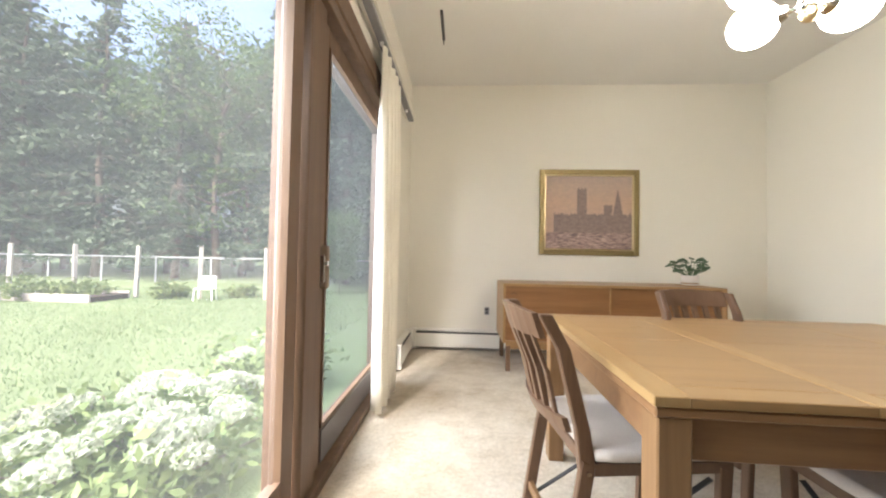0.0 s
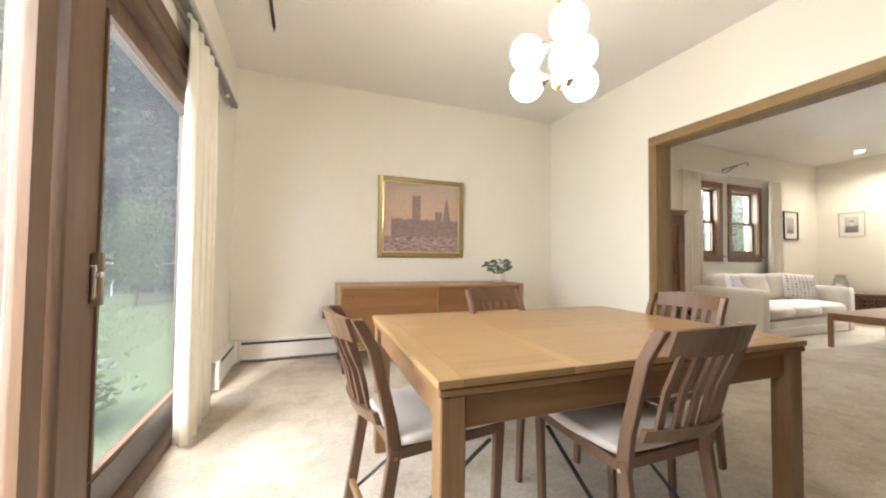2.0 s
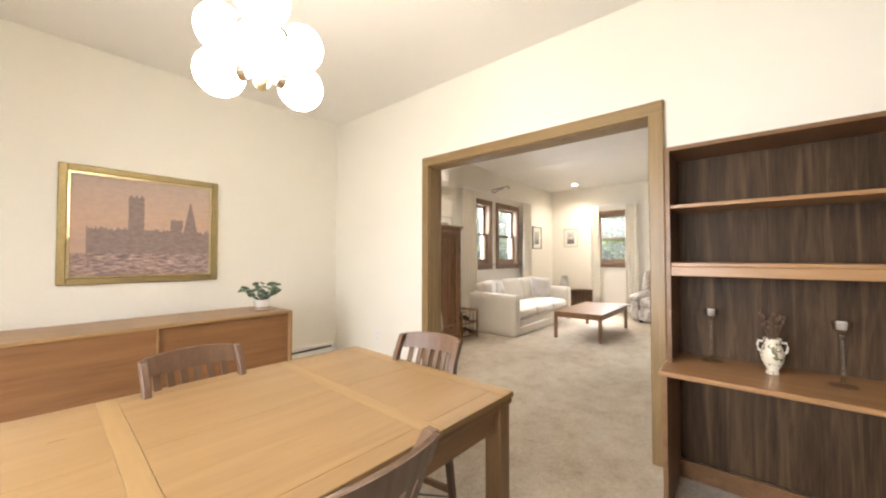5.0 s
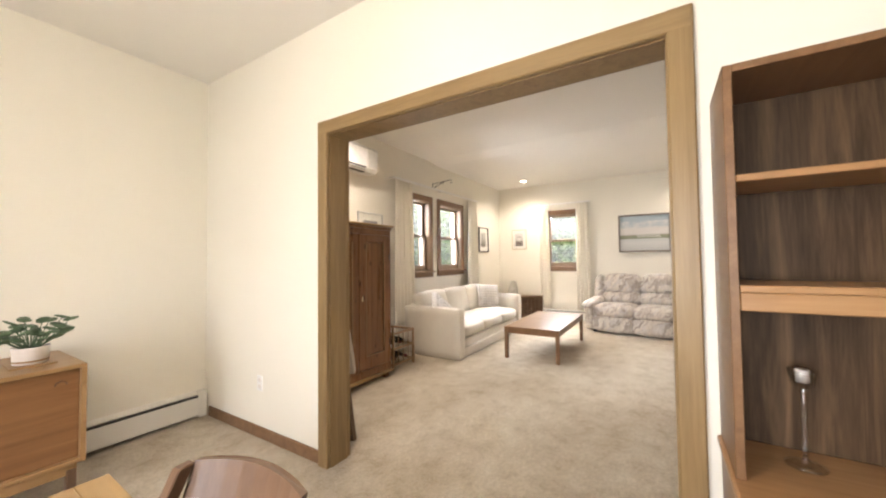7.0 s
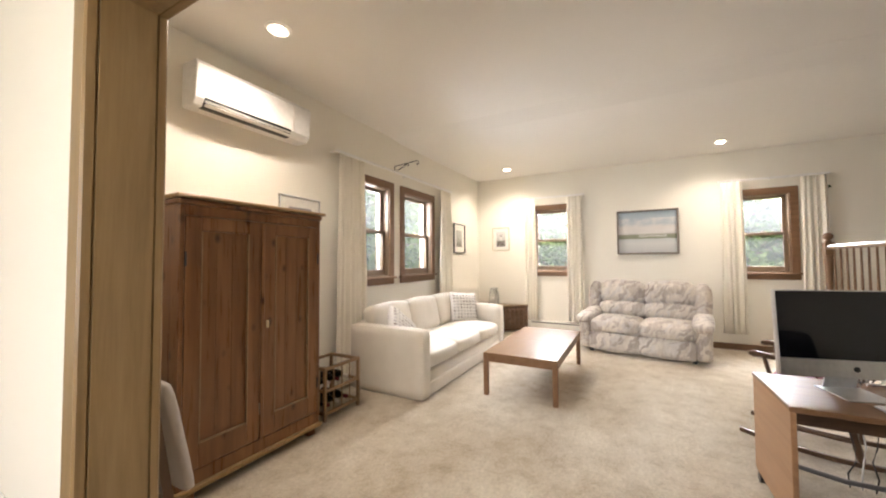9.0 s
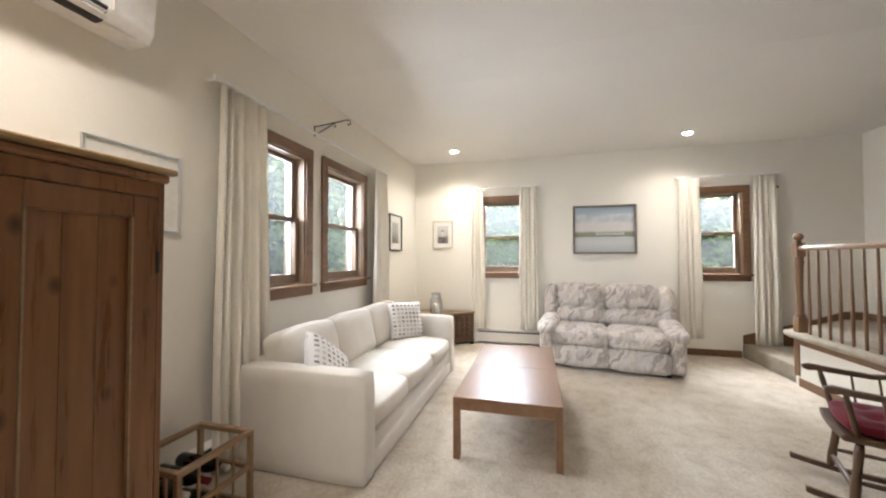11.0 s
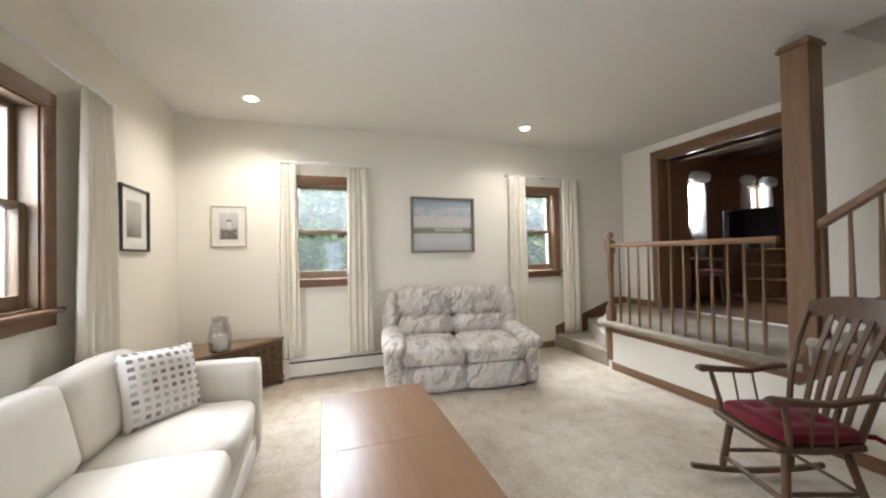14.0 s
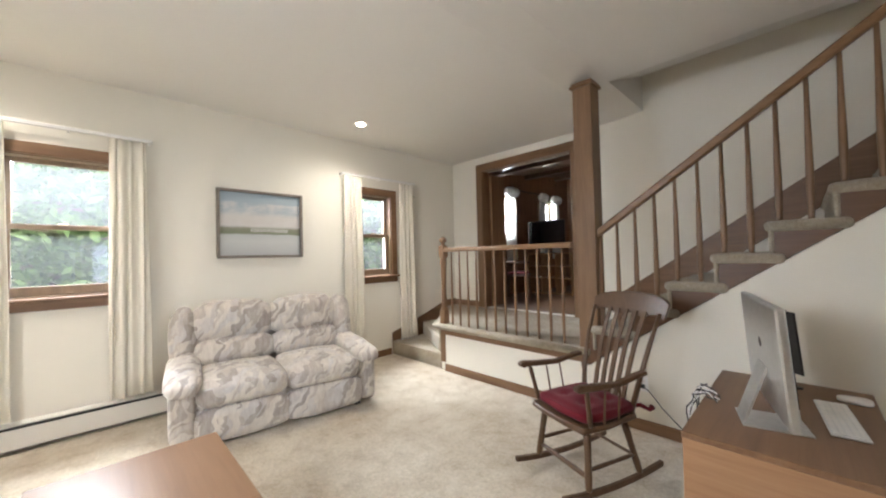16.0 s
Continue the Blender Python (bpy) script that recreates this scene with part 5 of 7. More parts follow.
M_BLACKFRAME = plain("black_frame", (0.03, 0.027, 0.025), 0.35)
M_PALEFRAME = wooden("pale_frame", (0.45, 0.38, 0.25), (0.52, 0.45, 0.32), (0.6, 0.52, 0.38), "x", 0.4)
M_GREYFRAME = wooden("grey_brown_frame", (0.15, 0.125, 0.10), (0.21, 0.18, 0.15), (0.27, 0.235, 0.20), "x", 0.45)
picture(pose(5.90, YL, 1.71), 0.46, 0.43, "silver-framed dark photograph in a white mount", M_ALU, 0.012, 0.02, art_print("print_dark", (0.25, 0.25, 0.26), (0.10, 0.10, 0.11), (0.02, 0.02, 0.02)), 0.09, True)
picture(pose(9.33, YL, 1.715), 0.46, 0.52, "black-framed pale landscape print", M_BLACKFRAME, 0.018, 0.03, art_print("print_pale", (0.42, 0.41, 0.38), (0.32, 0.31, 0.27), (0.20, 0.19, 0.16)), 0.095, True)
picture(pose(XF, 3.59, 1.735, 0, 0, -90), 0.345, 0.45, "gold-framed print of a harbour in a cream mount", M_PALEFRAME, 0.016, 0.022, art_harbour, 0.065, True)
picture(pose(XF, 1.118, 1.767, 0, 0, -90), 0.87, 0.72, "painting of white houses on a shore, grey wooden frame", M_GREYFRAME, 0.028, 0.05, art_shore)

# curtains on wall-mounted rods
G = "cream curtains"
drape("curtain", "floor-length cream pleated curtain beside the window pair", pose(6.27, YL - 0.062, 0), 0.48, 0.06, 2.44, 0.075, 6, seed=11, pinch=0.82, group=G)
drape("curtain", "floor-length cream pleated curtain beside the window pair", pose(8.44, YL - 0.062, 0), 0.46, 0.06, 2.44, 0.075, 5, seed=12, pinch=0.72, group=G)
for y, w, s in ((3.11, 0.24, 13), (2.355, 0.29, 14), (0.19, 0.31, 15), (-0.69, 0.31, 16)):
    drape("curtain", "long cream pleated curtain beside a narrow window", pose(XF - 0.062, y, 0, 0, 0, -90), w, 0.24 if s < 16 else 0.2, 2.46, 0.055, 4, seed=s, pinch=0.85, group=G)


def curtain_rod(m, w, label):
    o = thing("curtain_rod", label, "curtain rod", "curtain rods", m)
    part("rail", boxes((0, w, -0.105, -0.09, 2.445, 2.475), bevel=0.004), M_PLASTICWHITE, o)
    for x in (0.02, w / 2, w - 0.02):
        part("bracket", boxes((x - 0.008, x + 0.008, -0.09, -0.001, 2.45, 2.468), bevel=0.002), M_PLASTICWHITE, o)


curtain_rod(pose(6.26, YL, 0), 2.62, "white metal curtain rod over the window pair")
curtain_rod(pose(XF, 3.10, 0, 0, 0, -90), 1.05, "white metal curtain rod over the window")
curtain_rod(pose(XF, 0.20, 0, 0, 0, -90), 1.20, "white metal curtain rod over the window")

# plant bracket above the windows
PB = thing("plant_bracket", "black wrought-iron hanging plant bracket", "bracket", m=pose(7.40, YL, 2.53))
part("back_bar", boxes((-0.008, 0.008, -0.006, -0.001, -0.05, 0.05)), M_BLACKMETAL, PB)
part("arm", tube([(0, -0.004, 0.04), (0, -0.20, 0.055), (0, -0.34, 0.07), (0, -0.37, 0.06), (0, -0.375, 0.03), (0, -0.355, 0.02), (0, -0.345, 0.035)], 0.006, 7), M_BLACKMETAL, PB)
part("brace", tube([(0, -0.004, -0.04), (0, -0.12, 0.01), (0, -0.21, 0.05), (0, -0.225, 0.03), (0, -0.21, 0.015)], 0.006, 7), M_BLACKMETAL, PB)

# sofa
S2 = thing("sofa", "cream upholstered three-seat sofa with straight arms", "sofa", m=pose(6.455, 3.065, 0))
sw, sd_ = 2.34, 0.925
part("base", pad(0.12, sw - 0.12, 0.03, sd_ - 0.03, 0.02, 0.25, 0.02, 0.004, 1), M_SOFA, S2)
part("plinth_skirt", pad(0.15, sw - 0.15, 0.012, 0.05, 0.01, 0.14, 0.012, 0.003, 2, 9), M_SOFA, S2)
for x in (0.0, sw - 0.16):
    part("arm", pad(x, x + 0.16, 0.0, sd_, 0.005, 0.655, 0.022, 0.008, 5 + x), M_SOFA, S2)
part("back_frame", pad(0.14, sw - 0.14, sd_ - 0.18, sd_, 0.05, 0.68, 0.04, 0.005, 3), M_SOFA, S2)
cw = (sw - 0.33) / 3
for k in range(3):
    x = 0.165 + k * cw
    part("seat_cushion", pad(x + 0.003, x + cw - 0.003, 0.02, 0.74, 0.25, 0.42, 0.06, 0.03, 10 + k, 9), M_SOFA, S2)
    bk = pad(x + 0.004, x + cw - 0.004, -0.10, 0.10, 0.0, 0.42, 0.055, 0.022, 20 + k, 9)
    part("back_cushion", moved(bk, pose(0, 0.70, 0.41, -13)), M_SOFA, S2)


def pillow_cloth():
    m, nt, b = material("checked_pillow_cloth", 0.9, spec=0.1)
    br = nt.nodes.new("ShaderNodeTexBrick")
    br.offset = 0.0
    for k, v in (("Scale", 1.0), ("Mortar Size", 0.012), ("Mortar Smooth", 0.1), ("Brick Width", 0.05), ("Row Height", 0.046), ("Bias", 0.0)):
        br.inputs[k].default_value = v
    br.inputs["Color1"].default_value = (0.20, 0.165, 0.13, 1)
    br.inputs["Color2"].default_value = (0.55, 0.53, 0.52, 1)
    br.inputs["Mortar"].default_value = (0.72, 0.69, 0.65, 1)
    nt.links.new(coords(nt), br.inputs["Vector"])
    nt.links.new(br.outputs["Color"], b.inputs["Base Color"])
    bump(nt, b, noise_tex(nt, coords(nt), 350, 2), 0.25, 0.003)
    return m


M_PILLOW = pillow_cloth()


def throw_pillow(m, label, size=0.44):
    o = thing("throw_pillow", label, "pillow", "sofa pillows", m)
    bm = bmesh.new()
    n = 16
    g = {}
    for side in (1, -1):
        for i in range(n + 1):
            for j in range(n + 1):
                u, v = -1 + 2 * i / n, -1 + 2 * j / n
                if side < 0 and (i in (0, n) or j in (0, n)):
                    g[side, i, j] = g[1, i, j]
                    continue
                puffy = (max(0, 1 - u ** 4) * max(0, 1 - v ** 4)) ** 0.55
                pin = 1 - 0.055 * (1 - v * v) * abs(u) ** 3, 1 - 0.055 * (1 - u * u) * abs(v) ** 3
                g[side, i, j] = bm.verts.new((u * size / 2 * pin[0], v * size / 2 * pin[1], side * 0.075 * puffy + 0.006 * noise.noise(Vector((u * 3, v * 3, side)))))
    for side in (1, -1):
        for i in range(n):
            for j in range(n):
                q = [g[side, i, j], g[side, i + 1, j], g[side, i + 1, j + 1], g[side, i, j + 1]]
                bm.faces.new(q if side > 0 else q[::-1])
    part("cover", bm, M_PILLOW, o, smooth=True)
    part("seam", tube([(x * size * 0.497, y * size * 0.497, 0) for x, y in ((-1, -1), (0, -0.945), (1, -1), (0.945, 0), (1, 1), (0, 0.945), (-1, 1), (-0.945, 0), (-1, -1))], 0.003, 5), M_SOFA, o)
    return o


throw_pillow(pose(6.76, 3.50, 0.585, 48, 38, -20), "cream cushion checked in grey and brown, slumped on the sofa")
throw_pillow(pose(8.43, 3.56, 0.63, 72, 4, -38), "cream cushion checked in grey and brown, propped on the sofa")

# coffee table
Tb = thing("coffee_table", "low reddish-brown wooden coffee table with square legs", "coffee table", m=pose(6.915, 1.932, 0))
w, d, z = 1.53, 0.71, 0.415
part("top", boxes((0, w / 2 - 0.0005, 0, d, z - 0.022, z), bevel=0.002), M_COFFEE, Tb)
part("top", boxes((w / 2 + 0.0005, w, 0, d, z - 0.022, z), bevel=0.002), M_COFFEE, Tb)
for y in (0.004, d - 0.026):
    part("apron", boxes((0.045, w - 0.045, y, y + 0.022, z - 0.085, z - 0.0225), bevel=0.002), M_COFFEE, Tb)
for x in (0.004, w - 0.026):
    part("apron", boxes((x, x + 0.022, 0.045, d - 0.045, z - 0.085, z - 0.0225), bevel=0.002), M_COFFEE, Tb)
for x in (0, w - 0.045):
    for y in (0, d - 0.045):
        part("leg", boxes((x, x + 0.045, y, y + 0.045, 0, z - 0.0225), bevel=0.003), M_COFFEE, Tb)

# corner chest
CC = thing("corner_chest", "dark wooden corner chest with carved square panels", "chest", m=pose(0, 0, 0))
foot = [(10.13, 3.06), (9.50, 3.82), (9.50, 4.0), (10.16, 4.0), (10.16, 3.06)]
top = [(10.145, 3.03), (9.47, 3.80), (9.47, 4.01), (10.17, 4.01), (10.17, 3.03)]
part("body", prism(foot, 0.075, 0.475, bevel=0.004), M_DARKWOOD, CC)
part("top", prism(top, 0.476, 0.50, bevel=0.006), wooden("chest_top", (0.16, 0.10, 0.05), (0.22, 0.145, 0.075), (0.28, 0.19, 0.10), "y", 0.4), CC)
part("base", prism([(10.14, 3.045), (9.485, 3.81), (9.485, 4.0), (10.165, 4.0), (10.165, 3.045)], 0.045, 0.0745, bevel=0.005), M_DARKWOOD, CC)
e = Vector((-0.63, 0.76, 0)).normalized()
nrm = Vector((-0.76, -0.63, 0)).normalized()
p0 = Vector((10.13, 3.06, 0))
for x, y in ((10.10, 3.08), (9.53, 3.80), (10.13, 3.96), (9.53, 3.96)):
    part("foot", boxes((x - 0.03, x + 0.03, y - 0.03, y + 0.03, 0, 0.045), bevel=0.008), M_DARKWOOD, CC)
for s in (0.05, 0.55):
    pl = part("panel", boxes((0, 0.38, -0.012, 0.002, 0.11, 0.44), bevel=0.004), M_DARKWOOD, CC)
    pl.matrix_local = Matrix(((e.x, -nrm.x, 0, (p0 + e * s).x), (e.y, -nrm.y, 0, (p0 + e * s).y), (0, 0, 1, 0), (0, 0, 0, 1)))
    for i in range(4):
        for j in range(4):
            x, z = 0.025 + i * 0.085, 0.13 + j * 0.077
            b = bmesh.new()
            bmesh.ops.create_cone(b, cap_ends=True, segments=4, radius1=0.05, radius2=0.028, depth=0.014, matrix=Matrix.Translation((x + 0.037, -0.019, z + 0.033)) @ pose(0, 0, 0, 90) @ pose(0, 0, 0, 0, 0, 45))
            part("carved_square", b, M_DARKWOOD, pl)

JR = thing("candle_jar", "clear glass jar with a white candle and wire handle", "candle jar", m=pose(9.72, 3.56, 0.50) @ Matrix.Diagonal((1.2, 1.2, 1.75, 1)))
part("jar", lathe([(0.06, 0.002), (0.075, 0.01), (0.085, 0.06), (0.075, 0.13), (0.055, 0.165), (0.062, 0.185), (0.059, 0.185), (0.051, 0.165), (0.07, 0.13), (0.08, 0.06), (0.07, 0.014), (0.004, 0.012)], 24), M_CRYSTAL, JR)
part("candle", lathe([(0.052, 0.014), (0.052, 0.088), (0.047, 0.092), (0.003, 0.086)], 20), M_CERAMIC, JR, "white pillar candle")
part("base_ring", lathe([(0.062, 0.0), (0.07, 0.004), (0.066, 0.012), (0.055, 0.013)], 20), M_BLACKMETAL, JR)
part("handle", tube([(0.062 * math.cos(q), 0.02 * math.sin(q * 2), 0.178 + 0.012 * math.sin(q)) for q in [i * math.pi / 10 for i in range(21)]], 0.0018, 5), M_BLACKMETAL, JR)


# loveseat
def leaf_print():
    m, nt, b = material("leaf_print_velour", 0.95, spec=0.1)
    v0 = coords(nt, (1, 1, 1.0), (0.5, 0.35, 0.6))
    dn = nt.nodes.new("ShaderNodeTexNoise")
    dn.inputs["Scale"].default_value = 5
    nt.links.new(v0, dn.inputs["Vector"])
    ad = nt.nodes.new("ShaderNodeVectorMath")
    ad.operation = "MULTIPLY_ADD"
    nt.links.new(dn.outputs["Color"], ad.inputs[0])
    ad.inputs[1].default_value = (0.30, 0.30, 0.30)
    nt.links.new(v0, ad.inputs[2])
    mp = nt.nodes.new("ShaderNodeMapping")
    mp.inputs["Scale"].default_value = (24, 7.5, 4.6)
    nt.links.new(ad.outputs[0], mp.inputs["Vector"])
    vo = nt.nodes.new("ShaderNodeTexVoronoi")
    vo.inputs["Scale"].default_value = 1.0
    nt.links.new(mp.outputs[0], vo.inputs["Vector"])
    sp = nt.nodes.new("ShaderNodeSeparateColor")
    nt.links.new(vo.outputs["Color"], sp.inputs[0])
    col = ramp(nt, sp.outputs[0], [(0.0, (0.25, 0.21, 0.19)), (0.2, (0.33, 0.285, 0.255)), (0.32, (0.47, 0.41, 0.355)), (0.46, (0.61, 0.555, 0.48)), (0.70, (0.68, 0.625, 0.55)), (0.80, (0.56, 0.54, 0.535)), (1.0, (0.50, 0.46, 0.43))])
    col = mixc(nt, 0.42, col, ramp(nt, noise_tex(nt, coords(nt, (2.6, 0.9, 0.7), (0.5, 0.35, 0.6)), 12, 6, 0.7), [(0.3, (0.30, 0.26, 0.23)), (0.7, (0.68, 0.64, 0.58))]))
    nt.links.new(col, b.inputs["Base Color"])
    b.inputs["Sheen Weight"].default_value = 0.2
    bump(nt, b, noise_tex(nt, coords(nt), 260, 2), 0.3, 0.004)
    return m


M_LEAFPRINT = leaf_print()
LV = thing("loveseat", "reclining loveseat in grey and cream leaf-print fabric", "loveseat", m=pose(9.53, 1.215, 0, 0, 0, 81.5) @ Matrix.Scale(1.03, 4))
hw = 0.78
part("base", pad(-0.62, 0.62, -0.40, 0.36, 0.03, 0.30, 0.03, 0.0, 31), M_LEAFPRINT, LV)
for s in (-1, 1):
    a, b = sorted((s * 0.60, s * 0.775))
    part("arm_panel", pad(a, b, -0.40, 0.40, 0.03, 0.46, 0.06, 0.006, 33 + s), M_LEAFPRINT, LV)
    part("arm_pad", moved(pad(a - 0.02, b + 0.02, -0.34, 0.46, -0.065, 0.065, 0.064, 0.014, 36 + s), pose(0, 0, 0.475, -4)), M_LEAFPRINT, LV, "padded rolled arm")
    part("wing", moved(pad(a, b - 0.0, -0.10, 0.12, 0.0, 0.50, 0.09, 0.02, 40 + s), pose(0, -0.27, 0.44, 16)), M_LEAFPRINT, LV)
    x0, x1 = sorted((s * 0.004, s * 0.61))
    part("seat_cushion", pad(x0, x1, -0.22, 0.44, 0.27, 0.46, 0.075, 0.022, 44 + s, 9), M_LEAFPRINT, LV)
    part("foot_rest", pad(x0, x1, 0.33, 0.425, 0.035, 0.265, 0.035, 0.015, 48 + s), M_LEAFPRINT, LV)
    part("lumbar_cushion", moved(pad(x0, x1, -0.09, 0.10, 0.0, 0.22, 0.075, 0.02, 52 + s), pose(0, -0.24, 0.43, 14)), M_LEAFPRINT, LV)
    part("back_cushion", moved(pad(x0, x1, -0.10, 0.10, 0.0, 0.34, 0.095, 0.025, 56 + s), pose(0, -0.30, 0.62, 12)), M_LEAFPRINT, LV)
part("back_shell", moved(pad(-0.70, 0.70, -0.07, 0.05, 0.0, 0.80, 0.05, 0.01, 60), pose(0, -0.36, 0.08, 8)), M_LEAFPRINT, LV)
for x in (-0.6, 0.6):
    for y in (-0.35, 0.33):
        part("glide", boxes((x - 0.025, x + 0.025, y - 0.025, y + 0.025, 0, 0.035)), M_BLACK, LV)

# wine rack with bottles
WR = thing("wine_rack", "slatted wooden wine rack standing by the armoire", "wine rack", m=pose(5.74, 3.56, 0))
ww, wd, wh = 0.42, 0.36, 0.44
for x in (0, ww - 0.025):
    for y in (0, wd - 0.025):
        part("post", boxes((x, x + 0.025, y, y + 0.025, 0, wh - 0.0255), bevel=0.002), M_RACK, WR)
for z in (0.05, 0.235):
    for y in (0.002, wd - 0.022):
        part("rail", boxes((0.0255, ww - 0.0255, y, y + 0.02, z, z + 0.025), bevel=0.002), M_RACK, WR)
    for x in (0.003, ww - 0.023):
        part("rail", boxes((x, x + 0.02, 0.0255, wd - 0.0255, z, z + 0.022), bevel=0.002), M_RACK, WR)
for y in (0, wd - 0.03):
    part("top_rail", boxes((0, ww, y, y + 0.03, wh - 0.025, wh), bevel=0.003), M_RACK, WR)
for x in (0, ww - 0.03):
    part("top_rail", boxes((x, x + 0.03, 0.0305, wd - 0.0305, wh - 0.025, wh), bevel=0.003), M_RACK, WR)
for k in range(3):
    x = 0.11 + k * 0.095
    part("divider", rods(((x, 0.012, 0.06), (x, 0.012, wh - 0.03), 0.006), n=8), M_RACK, WR)
    part("divider", boxes((0.006, 0.018, 0.075 + k * 0.095, 0.087 + k * 0.095, 0.06, wh - 0.026)), M_RACK, WR)
M_BOTTLE = plain("dark_bottle_glass", (0.012, 0.014, 0.010), 0.08)
for k in range(6):
    i, j = k % 3, k // 3
    bt = thing("wine_bottle", "dark glass wine bottle lying in the rack", "bottle", "bottles in the rack", pose(5.74 + 0.075 + i * 0.108, 3.90, 0.114 + j * 0.185, 90))
    part("glass_body", lathe([(0.034, 0), (0.037, 0.01), (0.037, 0.19), (0.03, 0.215), (0.015, 0.24), (0.0145, 0.29)], 16), M_BOTTLE, bt)
    part("capsule", lathe([(0.0155, 0.265), (0.0158, 0.305), (0.012, 0.308), (0.001, 0.308)], 12), M_CERAMIC if k % 2 else M_RED, bt, "foil capsule")

# rocking chair
RC = thing("rocking_chair", "turned maple rocking chair with slatted back", "rocking chair", m=pose(7.085, 0.21, 0, 0, 0, -21) @ Matrix.Scale(0.95, 4))


def runner(x):
    pts = []
    for k in range(13):
        t = -0.42 + 0.82 * k / 12
        pts.append((t, 0.018 + 0.20 * t * t))
    return prism([(a, b) for a, b in pts] + [(a, b + 0.032) for a, b in reversed(pts)], x - 0.014, x + 0.014, "x", 0.003)


LEG = [(0.013, 0), (0.02, 0.03), (0.023, 0.09), (0.019, 0.17), (0.022, 0.18), (0.019, 0.19), (0.022, 0.28), (0.016, 0.36)]


def turned_leg(a, b, s=1.0, n=10):
    a, b = Vector(a), Vector(b)
    l = (b - a).length
    bm = lathe([(r * s, z / 0.36 * l) for r, z in LEG], n)
    return moved(bm, Matrix.Translation(a) @ (b - a).to_track_quat("Z", "Y").to_matrix().to_4x4())


for s in (-1, 1):
    part("runner", runner(s * 0.225), M_ROCKER, RC)
    part("front_leg", turned_leg((s * 0.225, 0.21, 0.045), (s * 0.185, 0.17, 0.405)), M_ROCKER, RC)
    part("rear_leg", turned_leg((s * 0.225, -0.22, 0.045), (s * 0.165, -0.15, 0.395)), M_ROCKER, RC)
    part("side_stretcher", turned_leg((s * 0.213, 0.19, 0.17), (s * 0.207, -0.195, 0.17), 0.6), M_ROCKER, RC)
    arm = [(0.30, 0.655), (0.325, 0.668), (0.325, 0.69), (0.29, 0.70), (0.20, 0.688), (0.0, 0.672), (-0.17, 0.70), (-0.235, 0.705), (-0.235, 0.68), (-0.16, 0.672), (0.0, 0.645), (0.20, 0.655), (0.26, 0.66)]
    part("armrest", moved(prism(arm, -0.024, 0.024, "x", 0.006), pose(s * 0.265, 0, 0)), M_ROCKER, RC)
    part("arm_post", turned_leg((s * 0.235, 0.19, 0.425), (s * 0.262, 0.24, 0.665), 0.7), M_ROCKER, RC)
    for y in (0.08, -0.04):
        part("arm_spindle", rods(((s * 0.232, y, 0.42), (s * 0.262, y + 0.015, 0.655), 0.007, 0.006), n=8), M_ROCKER, RC)
    pts = [(s * 0.195, -0.19, 0.42), (s * 0.225, -0.235, 0.62), (s * 0.25, -0.31, 0.85), (s * 0.262, -0.40, 1.04)]
    part("back_post", tube(pts, [0.018, 0.016, 0.014, 0.012], 10), M_ROCKER, RC)
for k in range(5):
    u = -0.66 + 1.32 * k / 4
    b = bmesh.new()
    P = [(u * 0.17, -0.20, 0.425), (u * 0.185, -0.255, 0.62), (u * 0.20, -0.32, 0.82), (u * 0.215, -0.42, 1.035)]
    for p, q in zip(P, P[1:]):
        bar(b, p, Vector(q) + (Vector(q) - Vector(p)).normalized() * 0.004, 0.030, 0.011, (0, 1, 0.3))
    part("back_slat", b, M_ROCKER, RC)
part("front_stretcher", turned_leg((-0.215, 0.20, 0.13), (0.215, 0.20, 0.13), 0.75), M_ROCKER, RC)
part("rear_stretcher", rods(((-0.2, -0.2, 0.16), (0.2, -0.2, 0.16), 0.010)), M_ROCKER, RC)
cr = []
n = 14
for k in range(n + 1):
    u = -1 + 2 * k / n
    cr.append((u * 0.30, 1.135 + 0.02 * (1 - u * u) - 0.035 * abs(u) ** 6))
for k in range(n + 1):
    u = 1 - 2 * k / n
    cr.append((u * 0.285, 1.015 - 0.012 * (1 - abs(u)) + 0.012 * math.cos(u * 9)))
cb = bmesh.new()
rows_ = []
m_ = 5
for k in range(n + 1):
    (xa, za), (xb, zb) = cr[k], cr[2 * n + 1 - k]
    ring = []
    for j in range(m_ + 1):
        x, z = xb + (xa - xb) * j / m_, zb + (za - zb) * j / m_
        y = -0.42 - (z - 1.03) * 0.42 - 0.05 * (1 - (x / 0.3) ** 2)
        ring.append((x, y + 0.011, z))
    ring += [(x, y - 0.022, z) for x, y, z in reversed(ring)]
    rows_.append([cb.verts.new(p) for p in ring])
for p, q in zip(rows_, rows_[1:]):
    for j in range(len(p)):
        i = (j + 1) % len(p)
        cb.faces.new((p[j], q[j], q[i], p[i]))
cb.faces.new(rows_[0])
cb.faces.new(rows_[-1][::-1])
bmesh.ops.recalc_face_normals(cb, faces=cb.faces)
part("crest_rail", cb, M_ROCKER, RC)
seat = prism([(-0.235, 0.25), (-0.10, 0.265), (0.10, 0.265), (0.235, 0.25), (0.25, 0.05), (0.215, -0.22), (0.10, -0.235), (-0.10, -0.235), (-0.215, -0.22), (-0.25, 0.05)], 0.39, 0.425, bevel=0.008)
part("seat", seat, M_ROCKER, RC)
CU = thing("seat_cushion", "tufted dark red tie-on cushion on the rocker seat", "cushion", m=pose(7.085, 0.21, 0.4045, 0, 0, -21) @ Matrix.Scale(0.95, 4))
cb = pad(-0.215, 0.215, -0.215, 0.215, 0, 0.07, 0.034, 0.02, 70, 15)
